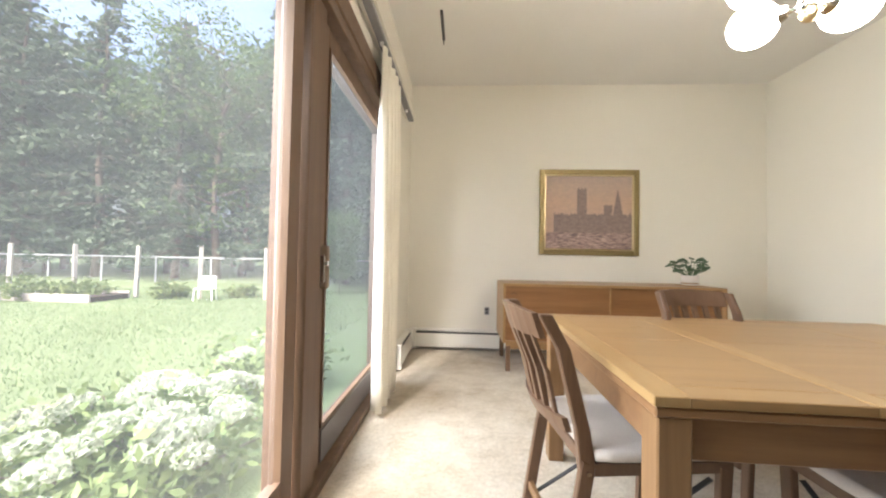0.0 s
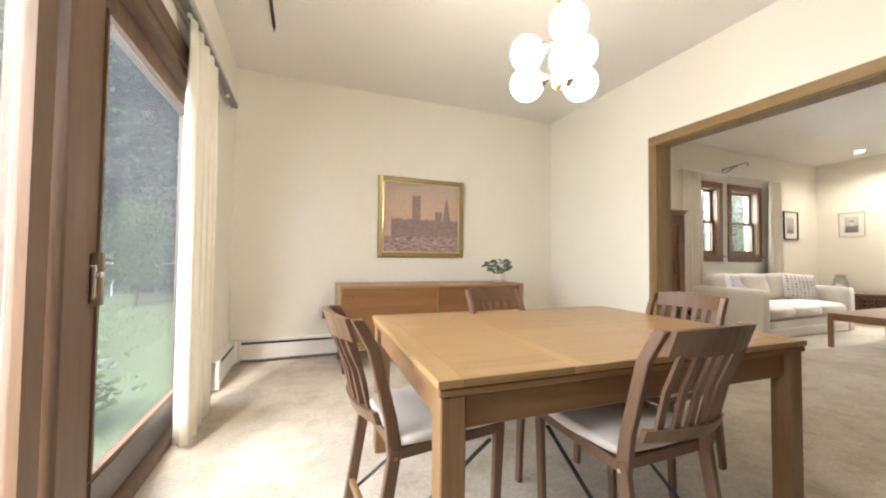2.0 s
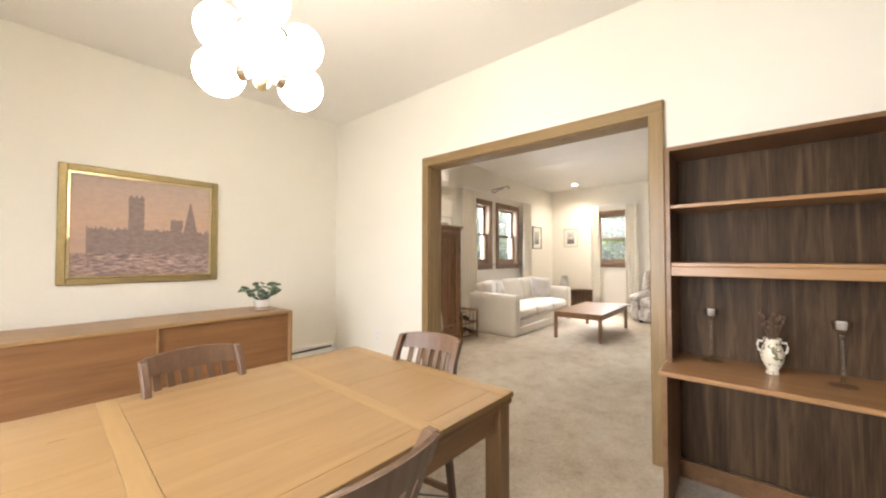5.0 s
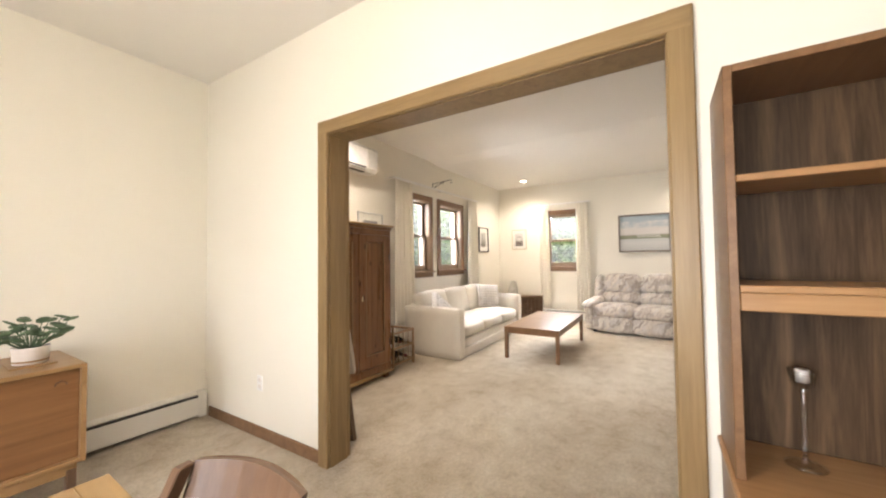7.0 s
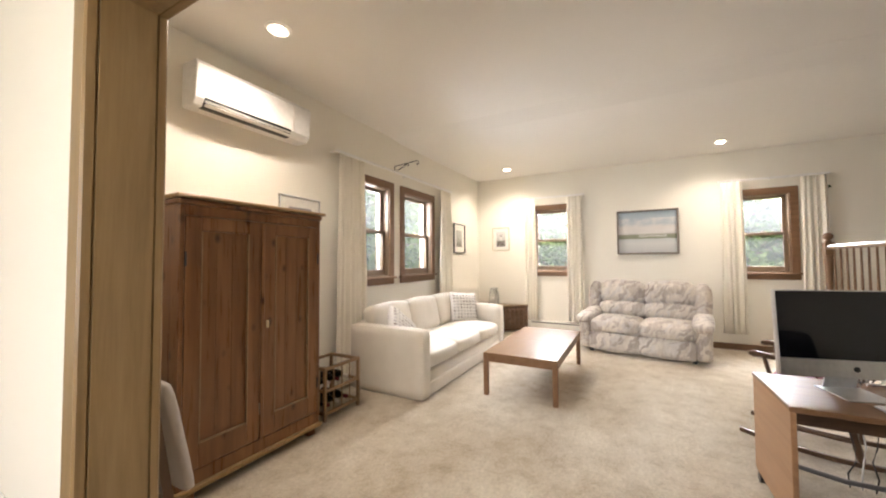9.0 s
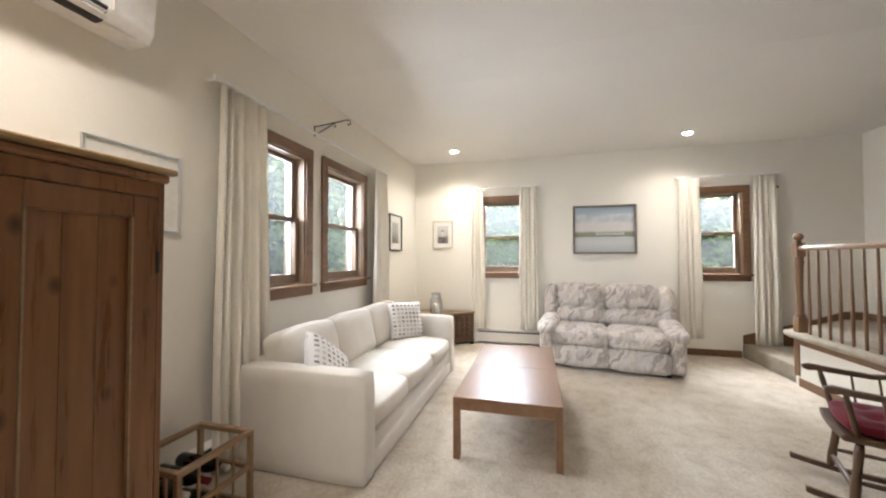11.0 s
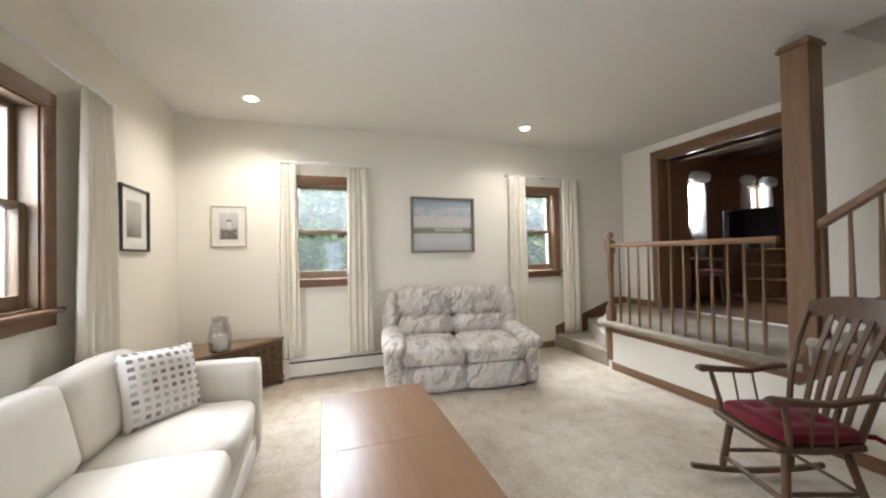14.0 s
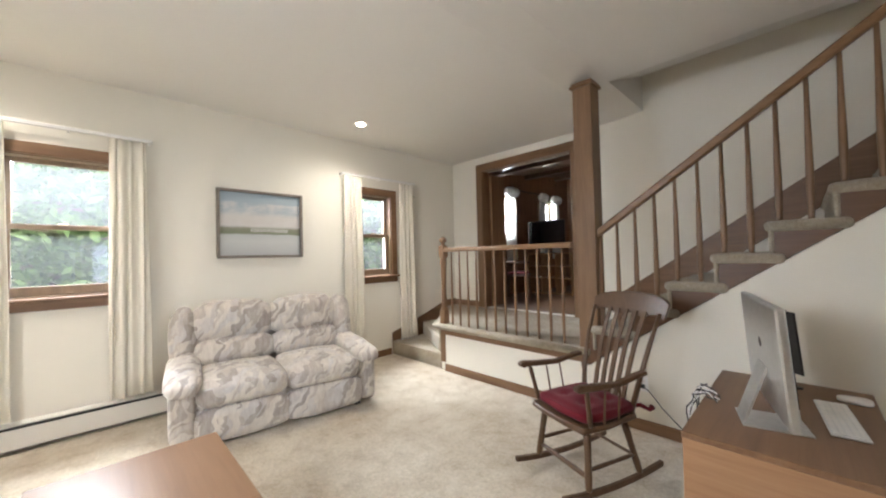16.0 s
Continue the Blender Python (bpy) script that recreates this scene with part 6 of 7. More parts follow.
for v in cb.verts:
    for tx in (-0.09, 0.09):
        for ty in (-0.09, 0.09):
            dd_ = math.hypot(v.co.x - tx, v.co.y - ty)
            if v.co.z > 0.035:
                v.co.z -= 0.032 * math.exp(-(dd_ / 0.035) ** 2)
part("pad", cb, M_RED, CU)
for s in (-1, 1):
    part("tie", tube([(s * 0.17, -0.21, 0.03), (s * 0.20, -0.27, 0.035), (s * 0.22, -0.33, 0.0), (s * 0.215, -0.36, 0.01)], [0.012, 0.014, 0.012, 0.02], 7), M_RED, CU, "fabric tie")
for tx in (-0.09, 0.09):
    for ty in (-0.09, 0.09):
        part("button", lathe([(0.009, 0.058), (0.008, 0.063), (0.001, 0.064)], 10, (tx, ty, 0)), M_RED, CU)
outlet_plate(pose(6.98, PY + 0.001, 0.36, 0, 0, 180), "cream outlet plate with a plugged-in black cord")

# desk
DK = thing("computer_desk", "low brown veneer computer desk on castors", "desk", m=pose(5.865, -0.365, 0))
dw, dl, dz = 0.60, 1.05, 0.63
part("top", boxes((0, dw, 0, dl, dz - 0.025, dz), bevel=0.004), M_DESK, DK)
M_DESKSIDE = wooden("desk_side_veneer", (0.27, 0.14, 0.07), (0.34, 0.19, 0.10), (0.40, 0.24, 0.13), "x", 0.38)
for y in (0.004, dl - 0.026):
    part("side_panel", boxes((0.004, dw - 0.004, y, y + 0.022, 0.055, dz - 0.0255), bevel=0.002), M_DESKSIDE, DK)
part("modesty_panel", boxes((0.42, 0.44, 0.03, dl - 0.03, dz - 0.22, dz - 0.026)), M_DARKWOOD, DK)
part("back_rail", tube([(0.42, 0.03, 0.20), (0.38, dl * 0.3, 0.17), (0.38, dl * 0.7, 0.17), (0.42, dl - 0.03, 0.20)], 0.013, 8), M_GREYMETAL, DK, "curved grey metal brace")
for x in (0.04, dw - 0.07):
    for y in (0.015, dl - 0.015):
        part("castor", rods(((x, y - 0.012, 0.028), (x, y + 0.012, 0.028), 0.028), ((x, y, 0.03), (x, y, 0.056), 0.008), n=14), M_BLACK, DK)

IM = thing("desktop_computer", "large silver all-in-one computer with a black screen", "computer", m=pose(6.185, 0.335, dz, 0, 0, 104))
part("foot", boxes((-0.10, 0.10, -0.13, 0.09, 0, 0.006), bevel=0.002), M_ALU, IM)
part("neck", prism([(-0.125, 0.006), (-0.115, 0.006), (-0.035, 0.25), (-0.045, 0.25)], -0.07, 0.07, "x"), M_ALU, IM)
hous = prism([(-0.03, 0.0), (0.0, 0.0), (0.0, 0.445), (-0.03, 0.445)], -0.325, 0.325, "x", 0.006)
part("housing", moved(hous, pose(0, 0.0, 0.085, 4)), M_ALU, IM)
part("display", moved(boxes((-0.318, 0.318, 0.0005, 0.003, 0.092, 0.438)), pose(0, 0, 0.085, 4)), M_SCREEN, IM, "switched-off glossy black display")
part("chin", moved(boxes((-0.32, 0.32, 0.0005, 0.002, 0.005, 0.090)), pose(0, 0, 0.085, 4)), M_ALU, IM)
part("emblem", moved(lathe([(0.014, 0), (0.014, 0.001), (0.001, 0.0012)], 14), pose(0, 0.0, 0.085, 4) @ pose(0, 0.002, 0.048, -90)), M_BLACK, IM)
part("emblem", moved(lathe([(0.022, 0), (0.022, 0.001), (0.001, 0.0012)], 14), pose(0, 0.0, 0.085, 4) @ pose(0, -0.0305, 0.26, 90)), M_BLACK, IM)

KB = thing("keyboard", "white slim computer keyboard on the desk", "keyboard", m=pose(6.0, 0.13, dz, 0, 0, 96))
part("tray", boxes((-0.21, 0.21, -0.055, 0.055, 0.001, 0.010), bevel=0.003), M_ALU, KB)
for r in range(5):
    for c in range(14):
        x, y = -0.2 + c * 0.0288, -0.047 + r * 0.0195
        part("key", boxes((x, x + 0.0255, y, y + 0.0165, 0.010, 0.0135)), M_PLASTICWHITE, KB)
MS = thing("mouse", "white computer mouse on the desk", "mouse", m=pose(5.94, -0.16, dz))
part("shell", pad(-0.055, 0.055, -0.03, 0.03, 0.0, 0.026, 0.024, 0.004, 3, 5), M_PLASTICWHITE, MS)
TBL = thing("tablet", "black tablet propped upright behind the computer", "tablet", m=pose(6.15, -0.25, dz, 0, 0, 130))
part("slab", moved(boxes((-0.07, 0.07, -0.006, 0.006, 0.0, 0.33), bevel=0.004), pose(0, 0, 0.08, 6)), M_BLACK, TBL)
part("stand", boxes((-0.04, 0.04, -0.05, 0.02, 0.0, 0.012), (-0.012, 0.012, -0.02, -0.008, 0.012, 0.12), bevel=0.003), M_BLACK, TBL)
rnd = random.Random(3)
for k in range(5):
    a = [(6.52 + rnd.uniform(0.0, 0.03), 0.05 + k * 0.05, 0.012), (6.535 + 0.02 * math.sin(k), 0.03 + k * 0.05, 0.25), (6.53, 0.02 + k * 0.06, 0.55), (6.50, 0.05 + k * 0.05, 0.645), (6.44, 0.10 + k * 0.05, 0.64 + 0.01 * k), (6.40, 0.2 + k * 0.02, 0.638)]
    c = thing("cable", "tangled white cable behind the desk" if k % 2 else "tangled black cable behind the desk", "cable", "desk cables")
    sm = []
    for p, q in zip(a, a[1:]):
        for t in (0, 0.33, 0.66):
            v = Vector(p).lerp(Vector(q), t)
            sm.append(v + Vector((0.012 * math.sin(9 * t + k), 0.012 * math.cos(7 * t + k), 0)) * (1 if t else 0))
    sm.append(Vector(a[-1]))
    part("cord", tube(sm, 0.0035, 6), M_PLASTICWHITE if k % 2 else M_BLACK, c)
c = thing("power_cord", "black power cord from the wall outlet to the desk", "cable")
part("cord", tube([(6.98, PY + 0.03, 0.35), (6.93, PY + 0.05, 0.335), (6.82, PY + 0.12, 0.25), (6.70, PY + 0.22, 0.20), (6.58, PY + 0.40, 0.22), (6.54, PY + 0.5, 0.35), (6.53, PY + 0.55, 0.60), (6.48, PY + 0.6, 0.64)], 0.0045, 7), M_BLACK, c)
part("plug", boxes((6.965, 6.995, PY + 0.005, PY + 0.035, 0.335, 0.36), bevel=0.004), M_BLACK, c)

# office chair
OC = thing("office_chair", "black office chair with looped armrests at the desk", "office chair", m=pose(5.67, 0.08, 0, 0, 0, -75))
M_OFFICE = fabric("black_office_cloth", (0.018, 0.018, 0.02), 0.1, 300, 0.9, 0.2, 0.05)
part("seat", pad(-0.24, 0.24, -0.22, 0.24, 0.40, 0.48, 0.04, 0.02, 80), M_OFFICE, OC)
part("backrest", moved(pad(-0.22, 0.22, -0.04, 0.04, 0, 0.40, 0.04, 0.015, 81), pose(0, -0.26, 0.52, 8)), M_OFFICE, OC)
part("back_stem", boxes((-0.03, 0.03, -0.30, -0.20, 0.42, 0.56), bevel=0.006), M_BLACK, OC)
for s in (-1, 1):
    part("armrest", tube([(s * 0.22, -0.16, 0.42), (s * 0.29, -0.17, 0.46), (s * 0.30, -0.17, 0.56), (s * 0.30, -0.13, 0.605), (s * 0.30, 0.05, 0.60), (s * 0.30, 0.10, 0.56), (s * 0.29, 0.02, 0.44), (s * 0.22, 0.0, 0.41)], 0.022, 9), M_BLACK, OC)
part("gas_lift", rods(((0, 0, 0.10), (0, 0, 0.41), 0.025), n=12), M_BLACKMETAL, OC)
for k in range(5):
    a = k * 2 * math.pi / 5
    lg = part("base_leg", one_bar((0.02 * math.cos(a), 0.02 * math.sin(a), 0.10), (0.29 * math.cos(a), 0.29 * math.sin(a), 0.07), 0.035, 0.03, bevel=0.004), M_BLACK, OC)
    part("castor", rods(((0.29 * math.cos(a) - 0.02, 0.29 * math.sin(a), 0.028), (0.29 * math.cos(a) + 0.02, 0.29 * math.sin(a), 0.028), 0.028), n=12), M_BLACK, lg)

# den furniture
DT = thing("tv_stand", "low pale wooden media shelf in the den", "tv stand", m=pose(9.15, -4.35, PZ))
for z in (0.02, 0.32, 0.55, 0.80):
    part("shelf", boxes((0, 0.95, 0, 0.4, z, z + 0.02), bevel=0.002), M_SIDEEDGE, DT)
for x in (0, 0.32, 0.63, 0.93):
    part("upright", boxes((x, x + 0.02, 0.002, 0.398, 0.0, 0.80)), M_SIDEEDGE, DT)
TV = thing("television", "black flat television with a silver edge on the shelf", "television", m=pose(9.72, -4.08, PZ + 0.82, 0, 0, 8))
part("panel", boxes((-0.37, 0.37, -0.03, 0.03, 0.14, 0.66), bevel=0.006), M_BLACK, TV)
part("display", boxes((-0.35, 0.35, 0.0305, 0.032, 0.17, 0.64)), M_SCREEN, TV)
part("side_trim", boxes((0.3705, 0.385, -0.03, 0.03, 0.14, 0.66), bevel=0.003), M_ALU, TV)
part("stand", boxes((-0.15, 0.15, -0.10, 0.10, 0, 0.015), (-0.04, 0.04, -0.02, 0.02, 0.015, 0.145), bevel=0.003), M_BLACK, TV)
WC = thing("windsor_chair", "dark wooden armchair with a red seat pad in the den", "chair", m=pose(9.75, -3.1, PZ, 0, 0, 120))
part("seat", prism([(-0.24, 0.2), (0.24, 0.2), (0.21, -0.22), (-0.21, -0.22)], 0.42, 0.455, bevel=0.006), M_DARKWOOD, WC)
part("seat_pad", pad(-0.2, 0.2, -0.19, 0.18, 0.455, 0.50, 0.02, 0.01, 90), M_RED, WC)
for s in (-1, 1):
    for y in (0.16, -0.18):
        part("leg", turned_leg((s * 0.22, y * 1.2, 0), (s * 0.18, y, 0.42)), M_DARKWOOD, WC)
part("arm_bow", tube([(0.27, 0.18, 0.66), (0.28, -0.05, 0.67), (0.2, -0.24, 0.68), (0, -0.29, 0.69), (-0.2, -0.24, 0.68), (-0.28, -0.05, 0.67), (-0.27, 0.18, 0.66)], 0.017, 8), M_DARKWOOD, WC)
for k in range(9):
    a = math.pi * (0.05 + 0.9 * k / 8)
    part("spindle", rods(((0.20 * math.cos(a), -0.02 - 0.18 * math.sin(a), 0.45), (0.27 * math.cos(a), 0.0 - 0.28 * math.sin(a), 0.67), 0.008), n=7), M_DARKWOOD, WC)
for y, w, s in ((-3.42, 0.36, 21), (-4.72, 0.24, 22), (-5.25, 0.34, 23)):
    dr = drape("sheer_curtain", "white ruffled curtain at a den window", pose(DX - 0.03, y, 0, 0, 0, -90), w, 1.25, 2.68, 0.10, 4, M_SHEER, s, 0.9, "den curtains")
    part("ruffle", pad(-0.03, w + 0.03, -0.14, -0.02, 2.56, 2.72, 0.05, 0.02, s), M_SHEER, dr, "gathered ruffle")
DR = thing("den_curtain_rod", "dark wooden curtain pole along the den wall", "curtain rod")
part("pole", rods(((DX - 0.09, -3.0, 2.70), (DX - 0.09, -5.7, 2.70), 0.018)), M_DARKWOOD, DR)
for y in (-3.05, -4.4, -5.65):
    part("bracket", boxes((DX - 0.09, DX, y, y + 0.02, 2.69, 2.71)), M_DARKWOOD, DR)

# ---- outdoors ----
GZ = -0.30


def foliage(name, a, b_, c, trans=0.25):
    m, nt, b = material(name, 0.6, spec=0.2)
    g = nt.nodes.new("ShaderNodeNewGeometry")
    col = ramp(nt, g.outputs["Random Per Island"], [(0.0, a), (0.5, b_), (1.0, c)])
    col = mixc(nt, 0.35, col, ramp(nt, noise_tex(nt, coords(nt), 0.7, 3), [(0.35, shade(a, 0.8)), (0.65, c)]))
    nt.links.new(col, b.inputs["Base Color"])
    b.inputs["Transmission Weight"].default_value = 0.0
    t = nt.nodes.new("ShaderNodeBsdfTranslucent")
    nt.links.new(col, t.inputs["Color"])
    x = nt.nodes.new("ShaderNodeMixShader")
    x.inputs[0].default_value = trans
    nt.links.new(b.outputs[0], x.inputs[1])
    nt.links.new(t.outputs[0], x.inputs[2])
    nt.links.new(x.outputs[0], nt.nodes["Material Output"].inputs["Surface"])
    return m


M_CONIFER = foliage("spruce_needles", (0.05, 0.075, 0.05), (0.075, 0.105, 0.068), (0.105, 0.14, 0.09), 0.2)
M_BROAD = foliage("broad_leaves", (0.06, 0.10, 0.035), (0.09, 0.14, 0.05), (0.12, 0.18, 0.065), 0.35)
M_BARK = painted("bark", (0.13, 0.10, 0.08), 0.9, 0.3, 30, 0.6)
M_GRASS_B = foliage("grass_blades", (0.10, 0.155, 0.06), (0.14, 0.20, 0.085), (0.18, 0.245, 0.115), 0.3)
mg, ntg, bg = material("lawn", 0.95, spec=0.1)
gcol = ramp(ntg, noise_tex(ntg, coords(ntg), 0.6, 6, 0.65), [(0.3, (0.125, 0.17, 0.085)), (0.5, (0.165, 0.215, 0.115)), (0.7, (0.20, 0.245, 0.145))])
gcol = mixc(ntg, 0.4, gcol, ramp(ntg, noise_tex(ntg, coords(ntg), 14, 5, 0.7), [(0.3, (0.11, 0.15, 0.075)), (0.7, (0.225, 0.27, 0.155))]))
ntg.links.new(gcol, bg.inputs["Base Color"])
bump(ntg, bg, noise_tex(ntg, coords(ntg), 40, 4), 0.8, 0.03)
structure("ground", boxes((-400, 400, -400, 400, GZ - 0.4, GZ)), mg, "green mown lawn that runs out under the trees", "lawn")
structure("foundation", boxes((XL - 0.2, XF + 0.2, YB - 0.2, YL + 0.2, GZ - 0.1, -0.2), (XL - 0.2, XO2, YL + 0.2, YD + 0.2, GZ - 0.1, -0.2)), M_GREYMETAL, "grey foundation under the house", "foundation")
structure("roof", boxes((XL - 0.5, XF + 0.5, DY - 0.5, YD + 0.5, 3.65, 3.8)), M_GREYMETAL, "plain roof over the house", "roof")


def leaf_cards(name, spots, size, mat, parent, seed, flat=0.0, kind=""):
    """Many small bent leaves, one island each."""
    rnd = np.random.RandomState(seed)
    n = len(spots)
    c = np.array(spots)
    d1 = rnd.normal(size=(n, 3))
    d1[:, 2] *= 1 - flat
    d1 /= np.linalg.norm(d1, axis=1)[:, None]
    r = rnd.normal(size=(n, 3))
    r[:, 2] *= 0.6
    d2 = np.cross(d1, r)
    d2 /= np.linalg.norm(d2, axis=1)[:, None] + 1e-9
    s = (size * rnd.uniform(0.6, 1.3, n))[:, None]
    v = np.stack([c - d1 * s, c - d2 * s * 0.45 + d1 * s * 0.1, c + d1 * s, c + d2 * s * 0.45 + d1 * s * 0.1], 1).reshape(-1, 3)
    f = np.arange(4 * n).reshape(-1, 4)
    me = bpy.data.meshes.new(name)
    me.from_pydata(v.tolist(), [], f.tolist())
    me.materials.append(mat)
    ob = new(name, me)
    if parent is not None:
        ob.parent = parent
    if kind:
        ob["kind"] = kind
    return ob


def conifer(seed, h, label):
    t = thing("spruce_tree", label, "tree", "trees behind the garden")
    rnd = random.Random(seed)
    part("trunk", tube([(0.05 * math.sin(z), 0.05 * math.cos(z * 1.3), z) for z in np.linspace(-0.2, h, 9)], [0.16 * (1 - 0.92 * k / 8) for k in range(9)], 8), M_BARK, t)
    br = bmesh.new()
    spots = []
    z = 1.2
    while z < h - 0.2:
        for _ in range(5):
            a = rnd.uniform(0, 6.28)
            l = (0.25 + 0.36 * (h - z) ** 0.82) * rnd.uniform(0.65, 1.1)
            l = min(l, 2.9)
            tip = Vector((l * math.cos(a), l * math.sin(a), z - 0.22 * l + rnd.uniform(-0.1, 0.1)))
            rod(br, (0, 0, z), tip, 0.03, 0.006, 4)
            m = int(24 * l) + 6
            for k in range(m):
                u = rnd.uniform(0.12, 1.05)
                sp = 0.30 * l * (1.1 - u) + 0.10
                spots.append((tip.x * u + rnd.gauss(0, sp * 0.5), tip.y * u + rnd.gauss(0, sp * 0.5), z + (tip.z - z) * u - abs(rnd.gauss(0, 0.10)) + 0.03))
        z += rnd.uniform(0.28, 0.42)
    part("limbs", br, M_BARK, t)
    leaf_cards("crown", spots, 0.13, M_CONIFER, t, seed, 0.5)
    return t


def broadleaf(seed, h, spread, label, leaf=0.11, low=0.25, density=1.0, name="leafy_tree"):
    t = thing(name, label, "tree", "trees behind the garden")
    rnd = random.Random(seed)
    part("trunk", tube([(0.12 * math.sin(z * 0.7), 0.10 * math.cos(z * 0.9) - 0.1, z) for z in np.linspace(-0.2, h * 0.8, 8)], [0.03 * h * 0.5 * (1 - 0.85 * k / 7) for k in range(8)], 8), M_BARK, t)
    br = bmesh.new()
    spots = []
    for k in range(int(26 * density)):
        z = h * rnd.uniform(low, 0.82)
        a = rnd.uniform(0, 6.28)
        l = spread * rnd.uniform(0.45, 1.0) * (1.15 - abs(z / h - 0.5))
        e1 = Vector((l * 0.6 * math.cos(a), l * 0.6 * math.sin(a), z + 0.25 * l))
        rod(br, (0, 0, z), e1, 0.012 * h * 0.4, 0.02, 5)
        for j in range(5):
            e2 = e1 + Vector((rnd.gauss(0, 0.45 * l), rnd.gauss(0, 0.45 * l), rnd.gauss(0.1, 0.28 * l)))
            rod(br, e1, e2, 0.018, 0.005, 4)
            rr = rnd.uniform(0.30, 0.62)
            for _ in range(int(42 * density)):
                spots.append((e2.x + rnd.gauss(0, rr), e2.y + rnd.gauss(0, rr), e2.z + rnd.gauss(0, rr * 0.45)))
    part("limbs", br, M_BARK, t)
    leaf_cards("crown", spots, leaf, M_BROAD, t, seed, 0.35)
    return t


rnd = random.Random(21)
kinds = [conifer(1, 11.0, "tall dark green spruce with drooping boughs"), conifer(2, 14.0, "tall dark green spruce with drooping boughs"),
         broadleaf(3, 12.0, 3.4, "tall leafy woodland tree with a thin trunk"), broadleaf(4, 15.0, 3.6, "tall leafy woodland tree with a thin trunk", low=0.35)]
first = [True] * 4


def plant_tree(k, x, y, s=1.0):
    m = pose(x, y, GZ, 0, 0, rnd.uniform(0, 360)) @ Matrix.Scale(s, 4)
    if first[k]:
        first[k] = False
        kinds[k].matrix_world = m
        return
    o = copy_thing(kinds[k], pose(0, 0, 0))
    o.matrix_world = m


# woodland behind the back fence
for row, (y0, step) in enumerate(((17.5, 3.0), (21.0, 2.8), (26, 3.0), (33, 3.4))):
    x = -44 + row
    while x < 8:
        k = rnd.choice((0, 0, 1, 2)) if row < 2 else rnd.choice((1, 2, 3, 3))
        plant_tree(k, x + rnd.uniform(-0.9, 0.9), y0 + rnd.uniform(-1.2, 1.2) + max(0, -18 - x) * -0.15, rnd.uniform(1.05, 1.5))
        x += step
for k, x, y, s in ((2, -26, 6, 0.9), (0, -30, 11, 0.9), (3, -27, 1, 0.9), (1, -32, 3, 0.9), (1, -1.6, 15.9, 1.0), (0, -4.4, 16.2, 1.2), (1, 1.2, 15.6, 1.1), (0, -7.0, 16.4, 1.2), (2, -24, 13, 0.8), (0, -28, -4, 1.0), (3, -34, -8, 1)):
    plant_tree(k, x, y, s)
# trees outside the living room windows
for k, x, y, s in ((2, 8.2, 9.5, 0.62), (3, 11.5, 10.5, 0.6), (2, 14.5, 8.5, 0.62), (0, 6.0, 13, 0.8), (3, 17.5, 5.5, 0.62), (2, 17.0, 1.2, 0.6), (3, 18.2, -2.5, 0.6), (2, 16.2, -6.0, 0.6), (0, 22, 3, 0.9), (1, 21, -7, 0.8), (3, 20, 11, 0.7), (2, 15.5, -9.5, 0.6), (1, 24, -2, 0.9), (2, 9.6, 9.0, 0.5), (3, 12.6, 9.0, 0.5), (2, 14.6, 2.6, 0.5), (3, 14.8, -1.0, 0.5), (3, 15.2, -4.0, 0.5), (2, 13.4, 3.4, 0.42), (3, 13.2, 0.2, 0.42), (2, 13.3, -2.6, 0.42), (2, 8.0, 7.6, 0.4), (3, 9.6, 7.4, 0.4), (2, 11.4, 7.4, 0.42), (3, 6.6, 8.4, 0.45)):
    plant_tree(k, x, y, s)
nb_ = broadleaf(8, 3.4, 1.15, "leafy pale green shrub tree on the lawn", 0.10, 0.22, 1.1, "garden_shrub")
nb_.matrix_world = pose(-3.2, 12.0, GZ) @ Matrix.Diagonal((0.42, 0.42, 0.8, 1))
for x, y, s in ((8.9, 7.8, 1.1), (13.9, 2.6, 0.95), (14.1, -0.9, 1.0), (10.6, 7.9, 1.0), (12.2, 7.9, 1.05), (7.4, 8.6, 1.1), (14.2, 4.4, 1.0), (14.0, -3.8, 0.95), (14.6, 0.9, 1.0)):
    o = copy_thing(nb_, pose(0, 0, 0))
    o.matrix_world = pose(x, y, GZ, 0, 0, x * 40) @ Matrix.Scale(s, 4)

# grass blades near the house, one sheet of blades
gr = np.random.RandomState(5)
n = 45000
gx = -np.abs(gr.uniform(0.2, 1, n)) ** 1.4 * 11 + 0.0
gy = gr.uniform(-4, 13, n)
h = gr.uniform(0.02, 0.055, n)
a = gr.uniform(0, 6.28, n)
lean = gr.normal(size=(n, 2)) * 0.02
base = np.stack([gx, gy, np.full(n, GZ)], 1)
off = np.stack([np.cos(a), np.sin(a), np.zeros(n)], 1) * 0.006
tip = base + np.stack([lean[:, 0], lean[:, 1], h], 1)
v = np.stack([base - off, base + off, tip], 1).reshape(-1, 3)
me = bpy.data.meshes.new("grass")
me.from_pydata(v.tolist(), [], np.arange(3 * n).reshape(-1, 3).tolist())
me.materials.append(M_GRASS_B)
tagged(new("grass", me), "short green grass blades of the lawn", "grass", kind="stuff")

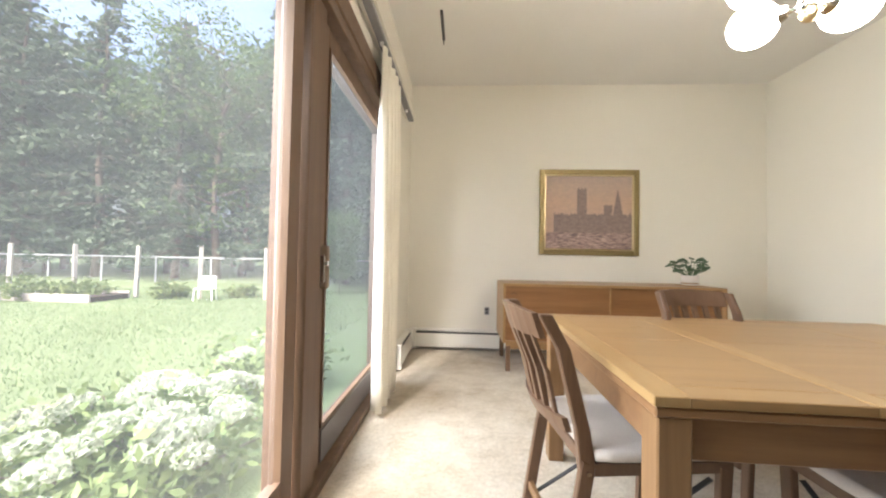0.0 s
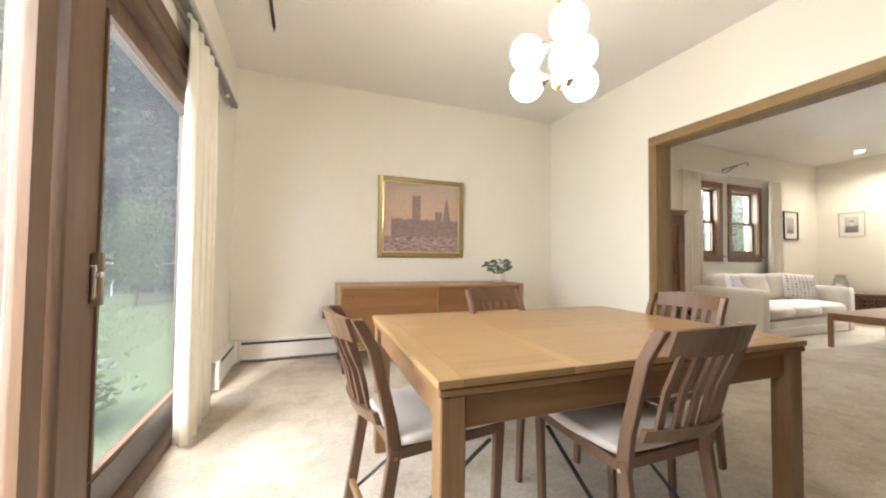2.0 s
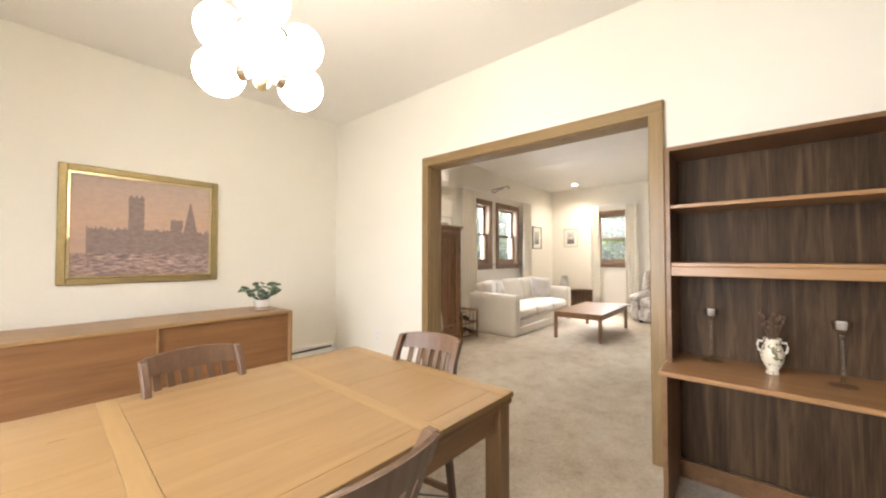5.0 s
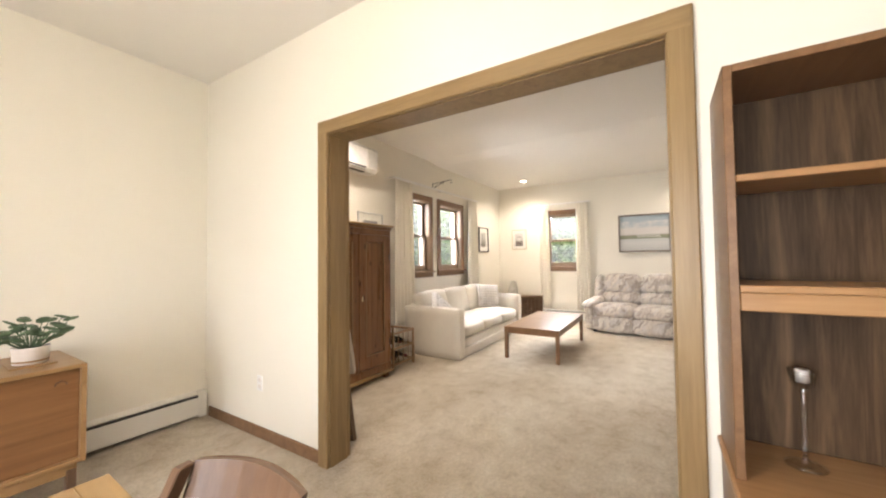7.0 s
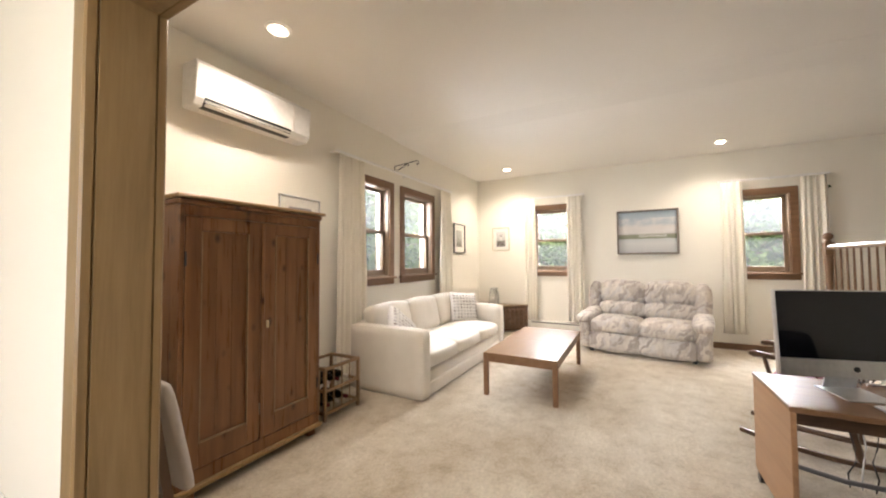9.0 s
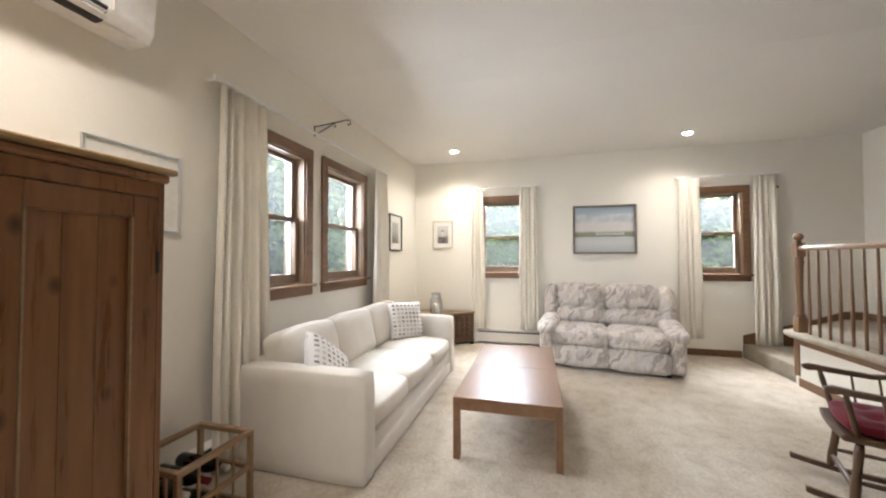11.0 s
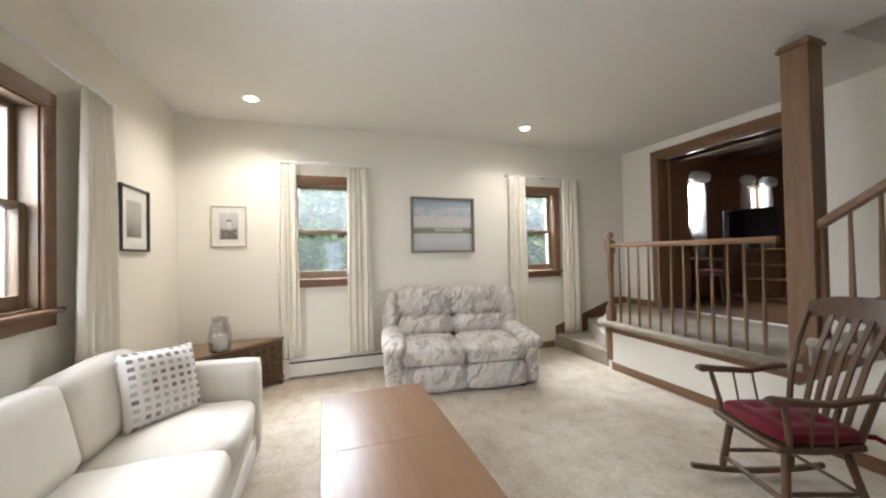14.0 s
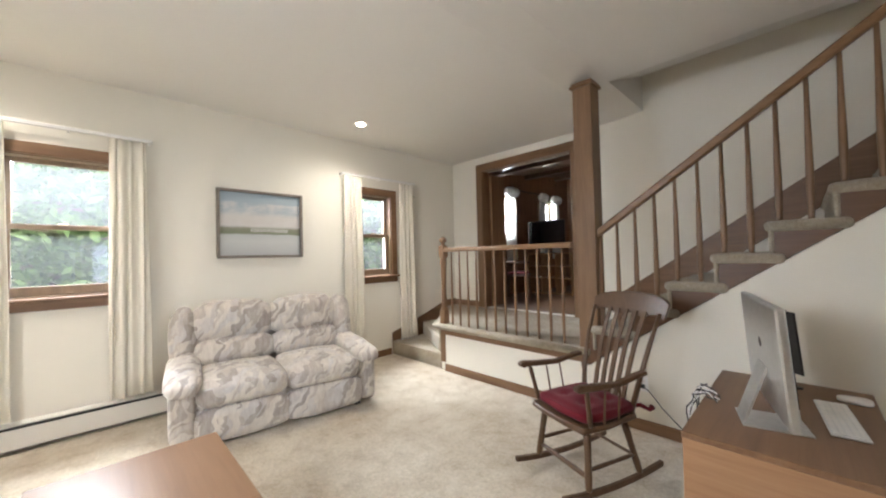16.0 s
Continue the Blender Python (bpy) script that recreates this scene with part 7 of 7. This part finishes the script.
# fences
M_FENCEWOOD = painted("weathered_post", (0.42, 0.39, 0.36), 0.9, 0.15, 40, 0.5)
M_GALV = plain("galvanised_steel", (0.55, 0.57, 0.58), 0.45)
FN = thing("chain_link_fence", "grey chain-link fence along the woodland edge", "fence", m=pose(0, 15.2, GZ))
for k in range(15):
    x = -30 + k * 2.5
    part("post", rods(((x, 0, 0), (x, 0, 1.12), 0.03), n=8), M_GALV, FN)
part("top_rail", rods(((-30, 0, 1.08), (5, 0, 1.08), 0.022), n=8), M_GALV, FN)
wm = bmesh.new()
for k in range(330):
    x = -30 + k * 0.105
    for s in (-1, 1):
        xe = x + s * 1.05
        if -30 <= xe <= 5:
            a_, b_ = Vector((x, 0.0, 0.02)), Vector((xe, 0.0, 1.07))
            v = [wm.verts.new(q) for q in (a_ + Vector((-0.002, 0, 0)), a_ + Vector((0.002, 0, 0)), b_ + Vector((0.002, 0, 0)), b_ + Vector((-0.002, 0, 0)))]
            wm.faces.new(v)
part("wire_mesh", wm, M_GALV, FN)
PR = thing("garden_post", "weathered grey wooden garden post", "post", "garden posts", pose(-4.65, 10.1, GZ))
part("shaft", boxes((-0.045, 0.045, -0.045, 0.045, 0, 1.46), bevel=0.008), M_FENCEWOOD, PR)
for x in (-6.5, -8.3, -10.05, -11.9):
    copy_thing(PR, pose(x, 10.1 + (x + 4.65) * 0.05, GZ, 0, 1.5 * math.sin(x), x * 20))
# white plastic garden seat by the fence
WS = thing("garden_chair", "small white plastic garden chair on the lawn", "chair", m=pose(-6.15, 9.75, GZ, 0, 0, 200))
part("seat", boxes((-0.22, 0.22, -0.2, 0.2, 0.30, 0.33), bevel=0.01), M_PLASTICWHITE, WS)
for x in (-0.2, 0.2):
    for y in (-0.18, 0.18):
        part("leg", rods(((x * 1.1, y * 1.1, 0), (x, y, 0.31), 0.018), n=8), M_PLASTICWHITE, WS)
for k in range(5):
    part("back_slat", boxes((-0.2 + k * 0.088, -0.15 + k * 0.088, -0.2, -0.185, 0.33, 0.62), bevel=0.004), M_PLASTICWHITE, WS)
part("back_rail", boxes((-0.22, 0.22, -0.205, -0.18, 0.60, 0.65), bevel=0.008), M_PLASTICWHITE, WS)

# raised bed and border plants
RB = thing("raised_bed", "low timber edging of a garden bed", "garden bed", m=pose(-9.3, 9.2, GZ))
part("soil", boxes((-3.4, 1.0, -0.5, 0.5, 0, 0.14)), M_SOIL, RB)
for y in (-0.55, 0.5):
    part("timber", boxes((-3.4, 1.0, y, y + 0.05, 0, 0.2), bevel=0.006), M_FENCEWOOD, RB)


def shrub(name, x, y, w, h, n, leaf, mat, label, seed, cat="shrub"):
    o = thing(name, label, cat, m=pose(x, y, GZ))
    r = random.Random(seed)
    st_ = bmesh.new()
    spots = []
    for k in range(max(10, n // 90)):
        a, q = r.uniform(0, 6.28), math.sqrt(r.random())
        e2 = Vector((q * w * math.cos(a), q * w * math.sin(a), h * (1 - 0.45 * q * q) * r.uniform(0.75, 1.05)))
        rod(st_, (e2.x * 0.25, e2.y * 0.25, 0), e2, 0.008, 0.004, 4)
        for _ in range(90):
            u = r.uniform(0.25, 1.02)
            spots.append((e2.x * (0.25 + 0.75 * u) + r.gauss(0, 0.09), e2.y * (0.25 + 0.75 * u) + r.gauss(0, 0.09), e2.z * u + r.gauss(0, 0.06)))
    part("stems", st_, M_BARK, o)
    leaf_cards("leaves", spots, leaf, mat, o, seed, 0.3)
    return o


M_BEDLEAF = foliage("bed_leaves", (0.10, 0.15, 0.06), (0.15, 0.20, 0.08), (0.22, 0.27, 0.11), 0.3)
for k, (x, y, w, h) in enumerate(((-11.6, 8.6, 1.0, 0.75), (-10.4, 8.9, 0.9, 0.6), (-9.4, 9.3, 0.8, 0.5), (-12.6, 8.0, 1.0, 1.0), (-7.4, 10.0, 0.45, 0.4), (-5.6, 10.6, 0.4, 0.3))):
    shrub("border_plant", x, y, w, h, 1500, 0.06, M_BEDLEAF, "low leafy garden plant in the border", 40 + k, "plant")
HY = shrub("hydrangea", -0.95, 2.35, 0.78, 0.44, 2800, 0.045, M_BEDLEAF, "hydrangea bush with pale green-white flower heads", 60)
HY2 = shrub("hydrangea", -0.85, 3.6, 0.6, 0.62, 1500, 0.04, M_BEDLEAF, "hydrangea bush beside the glass door", 61)
M_BLOOM = foliage("bloom_petals", (0.27, 0.32, 0.22), (0.34, 0.38, 0.28), (0.42, 0.44, 0.35), 0.3)
r = random.Random(7)
for o, w, h, nn in ((HY, 0.78, 0.46, 40), (HY2, 0.55, 0.6, 9)):
    for k in range(nn):
        a, q = r.uniform(0, 6.28), math.sqrt(r.random())
        cx, cy, cz = q * w * math.cos(a), q * w * math.sin(a), h * (1 - 0.42 * q * q) * r.uniform(0.92, 1.1)
        spots = []
        for _ in range(170):
            d = Vector((r.gauss(0, 1), r.gauss(0, 1), r.gauss(0, 1))).normalized()
            spots.append((cx + d.x * 0.085, cy + d.y * 0.085, cz + abs(d.z) * 0.055))
        leaf_cards("flower_head", spots, 0.022, M_BLOOM, o, 100 + k)
PT = thing("patio_table", "corner of a white outdoor table by the glass door", "table", m=pose(-0.55, 1.05, GZ))
part("top", boxes((-0.4, 0.3, -0.3, 0.25, 0.40, 0.43), bevel=0.01), M_PLASTICWHITE, PT)
for x in (-0.35, 0.25):
    for y in (-0.25, 0.2):
        part("leg", rods(((x, y, 0), (x, y, 0.40), 0.02), n=8), M_PLASTICWHITE, PT)
